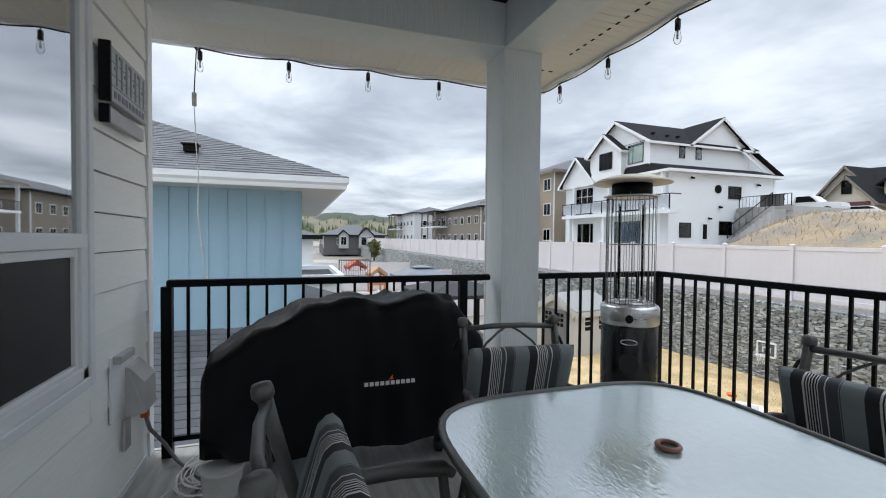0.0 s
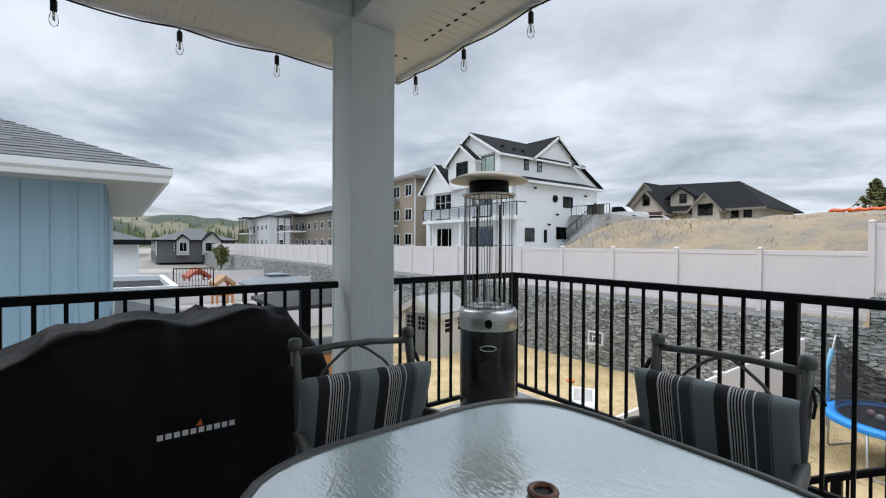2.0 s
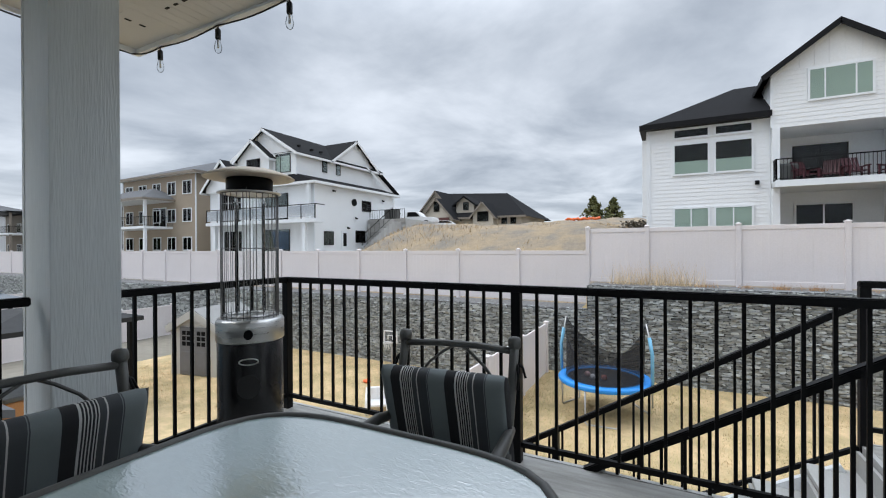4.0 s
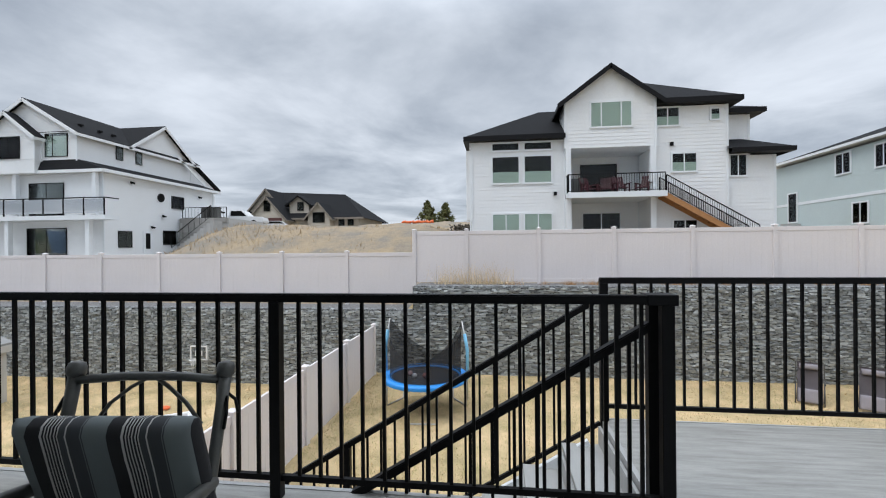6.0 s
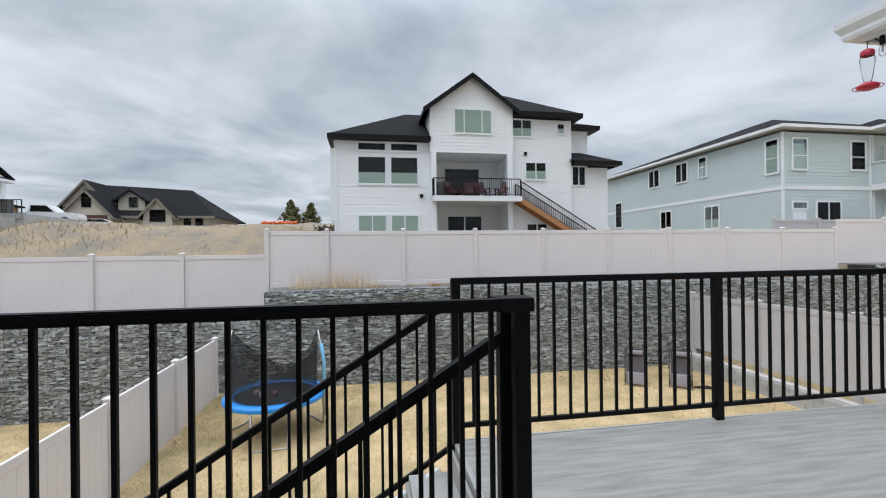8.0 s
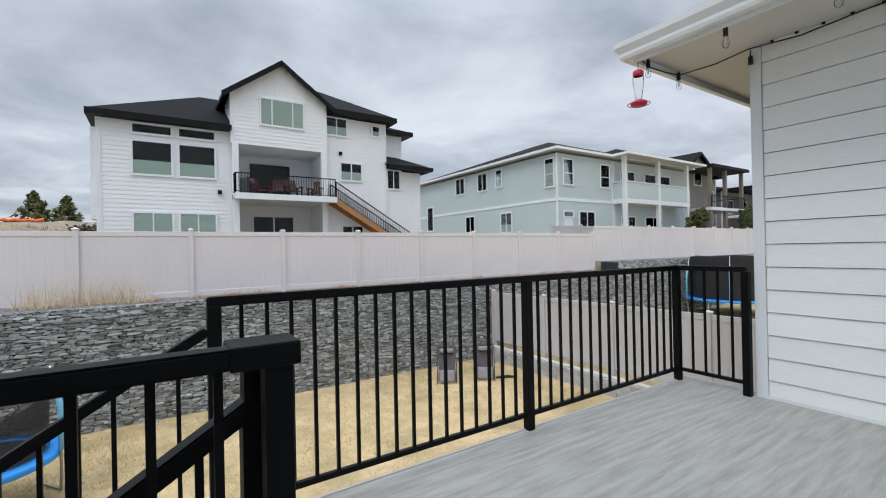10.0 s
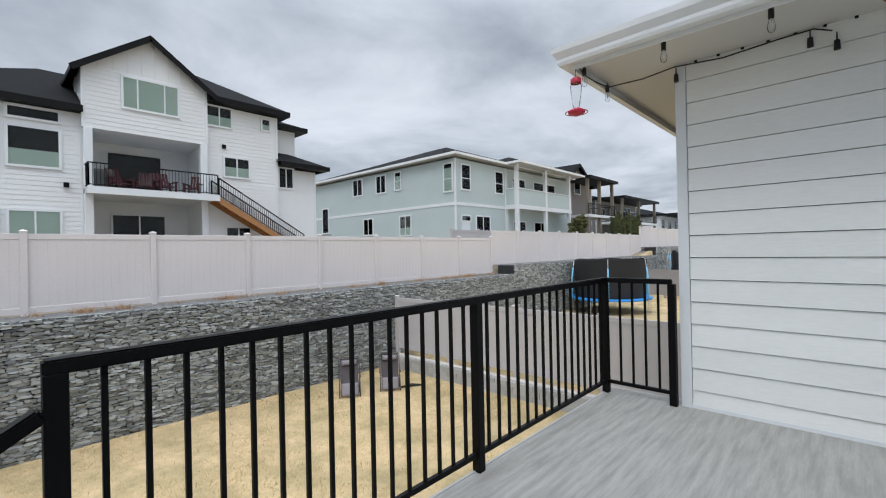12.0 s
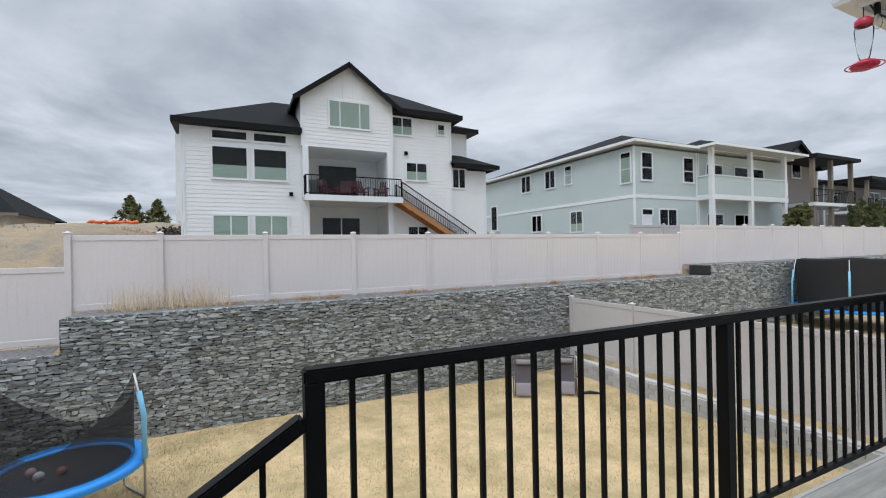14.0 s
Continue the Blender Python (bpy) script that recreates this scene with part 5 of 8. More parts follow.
def neighbour():
    """The blue house next door: board-and-batten wall, wide white eave, lower shingled roof against the wall."""
    h = thing("house", "blue board-and-batten house next door with a white eave", "house", "houses round the gardens")
    X = -5.0
    yc = -2.92
    body(h, -14, X, -16, yc, -3.4, 2.25, BLUESIDE)
    for i in range(32):
        y = yc - 0.03 - i * 0.285
        part("batten", B((X, X + 0.022, y - 0.022, y + 0.022, -0.6, 2.2)), BLUESIDE, h)
    for i in range(8):
        x = X - 0.02 - i * 0.285
        part("batten", B((x - 0.022, x + 0.022, yc, yc + 0.022, -3.0, 2.2)), BLUESIDE, h)
    ex, ey, z0, z1 = -4.37, -2.16, 2.13, 2.32
    part("soffit", B((-14.6, ex - 0.1, -16, ey - 0.1, z0 - 0.005, z0 + 0.02)), SOFFIT, h)
    bm = bmesh.new()
    prof_ = ((0.0, 0.0), (0.075, 0.0), (0.085, 0.06), (0.115, 0.1), (0.12, 0.19), (0.0, 0.19))
    for i in range(len(prof_)):
        (a, za), (b, zb) = prof_[i], prof_[(i + 1) % len(prof_)]
        X0, Y0 = ex - 0.12, ey - 0.12
        poly(bm, [(X0 + a, -16, z0 + za), (X0 + b, -16, z0 + zb), (X0 + b, Y0 + b, z0 + zb), (X0 + a, Y0 + a, z0 + za)])
        poly(bm, [(X0 + a, Y0 + a, z0 + za), (X0 + b, Y0 + b, z0 + zb), (-14.6, Y0 + b, z0 + zb), (-14.6, Y0 + a, z0 + za)])
    bmesh.ops.remove_doubles(bm, verts=bm.verts, dist=0.001)
    part("gutter", bm, GUTTER, h)
    # hip roof in courses of shingles
    top = part("roof", B((-13.5, ex - 0.2, -15, ey - 0.2, z0 + 0.08, z1 - 0.02)), SHINGLEGREY, h)
    pitch, crs = 0.40, 0.14
    mesh_v, mesh_f = [], []
    r = random.Random(3)
    for i in range(36):
        e0, e1 = i * crs, (i + 1) * crs + 0.03
        za, zb = z1 + e0 * pitch + 0.012, z1 + e1 * pitch
        y = ey - e0 - 0.02
        while y > -12:
            w = r.uniform(0.16, 0.34)
            jit = r.uniform(0, 0.006)
            o = len(mesh_v)
            ya, yb = y, y - w
            mesh_v += [(ex - e0, ya, za + jit), (ex - e0, yb, za + jit), (ex - e1, yb if yb < ey - e1 else ey - e1, zb + jit), (ex - e1, min(ya, ey - e1), zb + jit), (ex - e0, ya, za - 0.012), (ex - e0, yb, za - 0.012)]
            mesh_f += [(o, o + 3, o + 2, o + 1), (o, o + 1, o + 5, o + 4)]
            y = yb
        x = ex - e0
        while x > -13 and i < 30:
            w = r.uniform(0.2, 0.36)
            o = len(mesh_v)
            mesh_v += [(x, ey - e0, za), (x - w, ey - e0, za), (min(x - w, ex - e1), ey - e1, zb), (min(x, ex - e1), ey - e1, zb)]
            mesh_f += [(o, o + 1, o + 2, o + 3)]
            x -= w
    sh = new("shingles", raw("shingles", mesh_v, mesh_f, SHINGLEGREY))
    sh.parent = top
    tagged(sh, "overlapping grey shingles", kind="stuff")
    part("roof_vent", B((-5.5, -5.3, -4.78, -4.58, 2.75, 2.86), (-5.52, -5.26, -4.81, -4.55, 2.86, 2.88)), BLACKMETAL, h)
    # lower roof that slopes from the wall towards the deck
    low = part("lower_roof", B((X, X + 0.05, -13, yc + 0.1, -0.9, -0.35)), SHINGLEGREY, h)
    vs_, fs_ = [], []
    for i in range(24):
        e0, e1 = i * 0.13, (i + 1) * 0.13 + 0.03
        y = yc + 1.5
        while y > -12:
            w = r.uniform(0.16, 0.36)
            o = len(vs_)
            j = r.uniform(0, 0.006)
            za, zb = -0.20 - e0 * 0.42, -0.20 - e1 * 0.42
            vs_ += [(X + e0, y, za + j), (X + e0, y - w, za + j), (X + e1, y - w, zb + 0.012 + j), (X + e1, y, zb + 0.012 + j), (X + e1, y, zb), (X + e1, y - w, zb)]
            fs_ += [(o, o + 1, o + 2, o + 3), (o + 3, o + 2, o + 5, o + 4)]
            y -= w
    sh = new("shingles", raw("shingles", vs_, fs_, SHINGLEGREY))
    sh.parent = low
    tagged(sh, "overlapping grey shingles", kind="stuff")
    part("lower_eave", B((X + 3.1, X + 3.2, -12, yc + 1.5, -1.75, -1.5)), GUTTER, h)
    part("lower_wall", B((X, X + 2.7, -12, yc + 1.1, -3.5, -1.6)), BLUESIDE, h)


neighbour()

# ---- things on the deck ----
FRAME = mat("dark_bronze_chair_frame", (0.085, 0.085, 0.08), 0.42, metal=0.2, vary=0.15, scale=9, bump=0.1)
COVER = mat("black_cover_fabric", (0.004, 0.004, 0.0045), 0.5, vary=0.2, scale=5, fine=9, bump=0.9, spec=0.18)
CHROME = mat("brushed_steel", (0.55, 0.55, 0.54), 0.28, metal=1.0, vary=0.06, scale=4, stretch=(1, 1, 30))
HATMETAL = mat("tan_reflector_metal", (0.60, 0.51, 0.40), 0.45, metal=0.1, vary=0.1, scale=4)
BULB = glass("clear_bulb_glass", (0.95, 0.955, 0.95), ior=1.14)
TUBEGLASS = glass("heater_tube_glass", (0.97, 0.98, 0.98), ior=1.25)
CORDBLACK = mat("black_rubber", (0.012, 0.012, 0.012), 0.6)
CORDWHITE = mat("white_cord", (0.75, 0.75, 0.73), 0.5)
CORDGREY = mat("grey_cord", (0.16, 0.16, 0.165), 0.5)
PLASTICGREY = mat("pale_grey_plastic", (0.45, 0.45, 0.44), 0.45)
RED = mat("red_plastic", (0.55, 0.03, 0.07), 0.3)
ORANGE = mat("orange_plastic", (0.75, 0.14, 0.03), 0.45)
WOOD = mat("reddish_wood", (0.33, 0.10, 0.04), 0.5, vary=0.2, scale=6, stretch=(1, 8, 8))
AMBER = mat("amber_wood_sail", (0.62, 0.26, 0.05), 0.4)
PRINTWHITE = mat("white_print", (0.75, 0.75, 0.75), 0.6)


def stripe_cloth():
    """Woven cushion cloth with grey, black and white stripes running up the back."""
    m = mat("striped_cushion_cloth", (0.1, 0.1, 0.1), 0.85, vary=0.08, scale=20, fine=600, bump=0.35)
    n, k = m.node_tree.nodes, m.node_tree.links
    mul = [x for x in n if x.type == "VECT_MATH"][0]
    tc = [x for x in n if x.type == "TEX_COORD"][0]
    sep = n.new("ShaderNodeSeparateXYZ")
    k.new(tc.outputs["Object"], sep.inputs[0])
    a = n.new("ShaderNodeMath")
    a.operation = "MULTIPLY_ADD"
    a.inputs[1].default_value, a.inputs[2].default_value = 1 / 0.262, 5.0
    k.new(sep.outputs[0], a.inputs[0])
    f = n.new("ShaderNodeMath")
    f.operation = "FRACT"
    k.new(a.outputs[0], f.inputs[0])
    r = n.new("ShaderNodeValToRGB")
    r.color_ramp.interpolation = "CONSTANT"
    grey, dark, black, light = (0.165, 0.19, 0.195), (0.055, 0.06, 0.065), (0.017, 0.017, 0.019), (0.52, 0.52, 0.51)
    seq = [(0.0, grey), (0.20, dark), (0.215, grey), (0.23, dark), (0.395, light), (0.415, dark), (0.50, light), (0.515, black), (0.535, light), (0.55, black), (0.575, light), (0.59, black), (0.615, light), (0.63, black), (0.655, light), (0.67, black), (0.695, light), (0.725, black), (0.90, grey)]
    els = r.color_ramp.elements
    els[0].position, els[0].color = 0.0, (*grey, 1)
    els[1].position, els[1].color = 0.20, (*dark, 1)
    for at, c in seq[2:]:
        els.new(at).color = (*c, 1)
    k.new(f.outputs[0], r.inputs[0])
    k.new(r.outputs[0], mul.inputs[0])
    return m


CLOTH = stripe_cloth()


def pad(bm, width, length, thick, m, nu=14, nv=12, sag=0.0):
    """A soft cushion: a slab with rolled edges and a slightly puffed face, placed by the matrix m (x across, y along, z out)."""
    r = thick * 0.5
    grid = {}
    for side in (1, -1):
        for i in range(nu + 1):
            for j in range(nv + 1):
                u, v = i / nu * 2 - 1, j / nv * 2 - 1
                edge = (i in (0, nu)) or (j in (0, nv))
                if edge and side == -1:
                    grid[side, i, j] = grid[1, i, j]
                    continue
                x = math.copysign(1 - (1 - abs(u)) ** 1.8, u) * width / 2
                y = math.copysign(1 - (1 - abs(v)) ** 1.8, v) * length / 2
                dx, dy = (width / 2 - abs(x)) / r, (length / 2 - abs(y)) / r
                hx = 1 if dx >= 1 else math.sqrt(max(0, 1 - (1 - dx) ** 2))
                hy = 1 if dy >= 1 else math.sqrt(max(0, 1 - (1 - dy) ** 2))
                z = side * r * hx * hy * (1 + 0.16 * (1 - u * u) * (1 - v * v)) + 0.004 * noise.noise((x * 9, y * 9, side))
                grid[side, i, j] = bm.verts.new(m @ Vector((x, y, 0 if edge else z)))
    for side in (1, -1):
        for i in range(nu):
            for j in range(nv):
                q = [grid[side, i, j], grid[side, i + 1, j], grid[side, i + 1, j + 1], grid[side, i, j + 1]]
                f = bm.faces.new(q if side > 0 else q[::-1])
                f.smooth = True
    return bm


def patio_chair():
    """A metal patio armchair facing +y, origin on the floor below the seat."""
    c = thing("patio_chair", "dark metal patio armchair with a striped grey cushion", "chair", "chairs round the table")
    for s in (-1, 1):
        bm = bmesh.new()
        tube(bm, [(s * 0.275, -0.17, 0.40), (s * 0.275, -0.22, 0.52), (s * 0.28, -0.30, 0.80), (s * 0.28, -0.325, 0.90)], [0.017, 0.019, 0.021, 0.022], 10)
        part("back_post", bm, FRAME, c)
        bm = bmesh.new()
        tube(bm, [(s * 0.28, -0.324, 0.89), (s * 0.28, -0.328, 0.905), (s * 0.28, -0.331, 0.925), (s * 0.28, -0.333, 0.94), (s * 0.28, -0.334, 0.945)], [0.021, 0.031, 0.031, 0.026, 0.01], 12)
        part("finial", bm, FRAME, c)
        bm = bmesh.new()
        tube(bm, [(s * 0.285, -0.24, 0.585), (s * 0.30, -0.1, 0.605), (s * 0.305, 0.08, 0.603), (s * 0.30, 0.22, 0.585), (s * 0.30, 0.26, 0.56)], [0.02, 0.024, 0.027, 0.027, 0.016], 10)
        part("armrest", bm, FRAME, c)
        bm = bmesh.new()
        tube(bm, [(s * 0.30, 0.22, 0.575), (s * 0.295, 0.24, 0.40), (s * 0.295, 0.26, 0.0)], 0.018, 8)
        part("leg", bm, FRAME, c)
        bm = bmesh.new()
        tube(bm, [(s * 0.275, -0.15, 0.42), (s * 0.28, -0.2, 0.25), (s * 0.29, -0.30, 0.0)], 0.018, 8)
        part("leg", bm, FRAME, c)
        bm = bmesh.new()
        tube(bm, [(s * 0.285, -0.315, 0.85), (s * 0.30, -0.30, 0.83), (s * 0.31, -0.28, 0.79), (s * 0.305, -0.27, 0.74)], 0.006, 5)
        tube(bm, [(s * 0.285, -0.315, 0.85), (s * 0.32, -0.32, 0.82), (s * 0.335, -0.31, 0.78)], 0.006, 5)
        part("tie", bm, COVER, c)
    bm = bmesh.new()
    tube(bm, [(-0.28, -0.318, 0.885), (-0.1, -0.335, 0.893), (0.1, -0.335, 0.893), (0.28, -0.318, 0.885)], 0.015, 8)
    part("top_rail", bm, FRAME, c)
    bm = bmesh.new()
    for s in (-1, 1):
        tube(bm, [(s * 0.02, -0.335, 0.885), (s * 0.07, -0.325, 0.86), (s * 0.14, -0.315, 0.81), (s * 0.20, -0.31, 0.74)], 0.007, 6)
    part("back_brace", bm, FRAME, c)
    part("seat_frame", B((-0.28, 0.28, -0.2, 0.25, 0.385, 0.415), bevel=0.01), FRAME, c)
    bm = bmesh.new()
    pad(bm, 0.54, 0.52, 0.085, Matrix.Translation((0, 0.02, 0.455)))
    part("seat_cushion", bm, CLOTH, c)
    bm = bmesh.new()
    tilt = Matrix.Translation((0, -0.200, 0.61)) @ Matrix.Rotation(radians(74), 4, "X")
    pad(bm, 0.60, 0.45, 0.075, tilt)
    part("back_cushion", bm, CLOTH, c)
    return c


chair = patio_chair()
chair.location, chair.rotation_euler, chair.scale = (1.27, -1.97, 0), (0, 0, radians(-96)), (0.9, 1, 0.985)
copy_thing(chair, pose(2.0, -1.175, 0, 0, 0, 186))
copy_thing(chair, pose(1.93, -2.745, 0, 0, 0, 3))


def patio_table():
    t = thing("patio_table", "square patio table with a rippled glass top in a dark rim", "table", at=(2.02, -1.98, 0))
    H_ = 0.71

    def outline(half, n=64):
        out = []
        for i in range(n):
            a = 2 * math.pi * i / n
            c, s = math.cos(a), math.sin(a)
            k = (abs(c) ** 4.2 + abs(s) ** 4.2) ** (-1 / 4.2)
            out.append((half * k * c, half * k * s))
        return out
    bm = bmesh.new()
    slab(bm, [(x, y, H_ - 0.004) for x, y in outline(0.575)], 0.008)
    TABLEGLASS = mat("rippled_table_glass", (0.40, 0.52, 0.52), 0.03, vary=0.05, scale=3, fine=34, bump=0.0)
    n, k = TABLEGLASS.node_tree.nodes, TABLEGLASS.node_tree.links
    b = n["Principled BSDF"]
    b.inputs["IOR"].default_value = 5.5
    tc = [x for x in n if x.type == "TEX_COORD"][0]
    nz = n.new("ShaderNodeTexNoise")
    nz.inputs["Scale"].default_value, nz.inputs["Detail"].default_value, nz.inputs["Distortion"].default_value = 42, 1.5, 1.2
    mp = n.new("ShaderNodeMapping")
    mp.inputs["Scale"].default_value = (0.75, 1.5, 1)
    mp.inputs["Rotation"].default_value = (0, 0, radians(30))
    k.new(tc.outputs["Object"], mp.inputs[0])
    k.new(mp.outputs[0], nz.inputs["Vector"])
    bp = n.new("ShaderNodeBump")
    bp.inputs["Strength"].default_value, bp.inputs["Distance"].default_value = 0.22, 0.004
    k.new(nz.outputs["Fac"], bp.inputs["Height"])
    k.new(bp.outputs[0], b.inputs["Normal"])
    part("glass_top", bm, TABLEGLASS, t, "rippled pale glass top")
    bm = bmesh.new()
    tube(bm, [(x, y, H_ - 0.008) for x, y in outline(0.585)], 0.0145, 10, closed=True)
    part("rim", bm, FRAME, t)
    for sx in (-1, 1):
        for sy in (-1, 1):
            bm = bmesh.new()
            tube(bm, [(sx * 0.46, sy * 0.46, H_ - 0.02), (sx * 0.43, sy * 0.43, 0.4), (sx * 0.46, sy * 0.46, 0.0)], 0.02, 8)
            part("leg", bm, FRAME, t)
    bm = bmesh.new()
    for s in (-1, 1):
        beam(bm, (-0.45, s * 0.45, H_ - 0.045), (0.45, s * 0.45, H_ - 0.045), 0.03, 0.04)
        beam(bm, (s * 0.45, -0.45, H_ - 0.045), (s * 0.45, 0.45, H_ - 0.045), 0.03, 0.04)
    part("apron", bm, FRAME, t)
    BROWN = mat("brown_plastic_ring", (0.20, 0.085, 0.05), 0.4)
    bm = bmesh.new()
    ring = [(0.031 * math.cos(a), 0.031 * math.sin(a), H_ + 0.005) for a in (i * math.pi / 12 for i in range(24))]
    tube(bm, ring, 0.008, 8, closed=True)
    r_ = part("umbrella_ring", bm, BROWN, t, "brown plastic umbrella ring")
    r_.location = (-0.04, 0.05, 0)
    bm = bmesh.new()
    lathe(bm, ((0.026, -0.003), (0.026, 0.002)), (0, 0, H_), 16)
    r_ = part("ring_hole", bm, CORDBLACK, t)
    r_.location = (-0.04, 0.05, 0)


patio_table()


def patio_heater():
    CAGEWIRE = mat("steel_cage_wire", (0.16, 0.16, 0.16), 0.4, metal=0.5, vary=0.1)
    h = thing("patio_heater", "tall black and steel patio heater with a caged glass tube", "patio heater", at=(0.41, -0.675, 0.025))
    h.scale = (0.91, 0.91, 1)
    bm = bmesh.new()
    lathe(bm, ((0.208, -0.025), (0.214, -0.015), (0.214, 0.70), (0.205, 0.715)), seg=48)
    part("base_cylinder", bm, mat("gloss_black_steel", (0.008, 0.008, 0.009), 0.22, vary=0.2, scale=6, bump=0.03), h)
    bm = bmesh.new()
    lathe(bm, ((0.214, 0.705), (0.222, 0.712), (0.222, 0.828), (0.21, 0.842), (0.17, 0.846)), seg=48)
    part("control_band", bm, CHROME, h, "brushed steel control band")
    bm = bmesh.new()
    for r_ in (0.10, 0.135, 0.17):
        tube(bm, [(r_ * math.cos(a), r_ * math.sin(a), 0.856) for a in (i * math.pi / 16 for i in range(32))], 0.005, 6, closed=True)
    part("burner_grate", bm, CHROME, h)
    face = math.atan2(-2.1, 2.35)
    c, s = math.cos(face), math.sin(face)
    bm = bmesh.new()
    tube(bm, [(0.215 * c, 0.215 * s, 0.765), (0.25 * c, 0.25 * s, 0.765)], 0.028, 16)
    k = part("knob", bm, BLACKMETAL, h)
    bm = bmesh.new()
    tube(bm, [(0.20 * c, 0.20 * s, 0.45), (0.217 * c, 0.217 * s, 0.45)], 0.072, 24)
    part("gas_port", bm, CORDBLACK, h)
    bm = bmesh.new()
    tube(bm, [(0.2165 * c - s * 0.058 * math.cos(a) * 1.0, 0.2165 * s + c * 0.058 * math.cos(a), 0.60 + 0.018 * math.sin(a)) for a in (i * math.pi / 12 for i in range(24))], 0.004, 6, closed=True)
    part("oval_badge", bm, CHROME, h)
    for i in range(28):
        a = 2 * math.pi * i / 28
        bm = bmesh.new()
        tube(bm, [(0.186 * math.cos(a), 0.186 * math.sin(a), 0.845), (0.186 * math.cos(a), 0.186 * math.sin(a), 1.63)], 0.0024, 5)
        part("cage_wire", bm, CAGEWIRE, h)
    for z in (0.86, 1.28, 1.62):
        bm = bmesh.new()
        tube(bm, [(0.186 * math.cos(a), 0.186 * math.sin(a), z) for a in (i * math.pi / 20 for i in range(40))], 0.0034, 6, closed=True)
        part("cage_ring", bm, CAGEWIRE, h)
    for i in range(4):
        a = math.pi / 4 + i * math.pi / 2
        bm = bmesh.new()
        tube(bm, [(0.176 * math.cos(a), 0.176 * math.sin(a), 0.84), (0.176 * math.cos(a), 0.176 * math.sin(a), 1.65)], 0.0024, 6)
        part("upright", bm, CAGEWIRE, h)
    bm = bmesh.new()
    tube(bm, [(0, 0, 0.85), (0, 0, 1.6)], 0.098, 28, caps=False)
    part("glass_tube", bm, TUBEGLASS, h, "clear glass flame tube").visible_shadow = False
    bm = bmesh.new()
    lathe(bm, ((0.148, 1.635), (0.152, 1.642), (0.152, 1.715), (0.14, 1.725)), seg=40)
    part("burner_head", bm, BLACKMETAL, h)
    bm = bmesh.new()
    lathe(bm, ((0.195, 1.622), (0.21, 1.626), (0.21, 1.632), (0.14, 1.636)), seg=40)
    part("head_plate", bm, CHROME, h, "thin steel plate under the burner")
    bm = bmesh.new()
    lathe(bm, ((0.296, 1.722), (0.300, 1.728), (0.25, 1.752), (0.17, 1.775), (0.08, 1.787), (0.02, 1.79)), seg=48)
    part("reflector_hood", bm, HATMETAL, h, "tan metal reflector hood")
    for i in range(4):
        a = i * math.pi / 2 + 0.3
        bm = bmesh.new()
        beam(bm, (0.12 * math.cos(a), 0.12 * math.sin(a), 1.72), (0.12 * math.cos(a), 0.12 * math.sin(a), 1.765), 0.012, 0.012)
        part("hood_stud", bm, BLACKMETAL, h)


patio_heater()


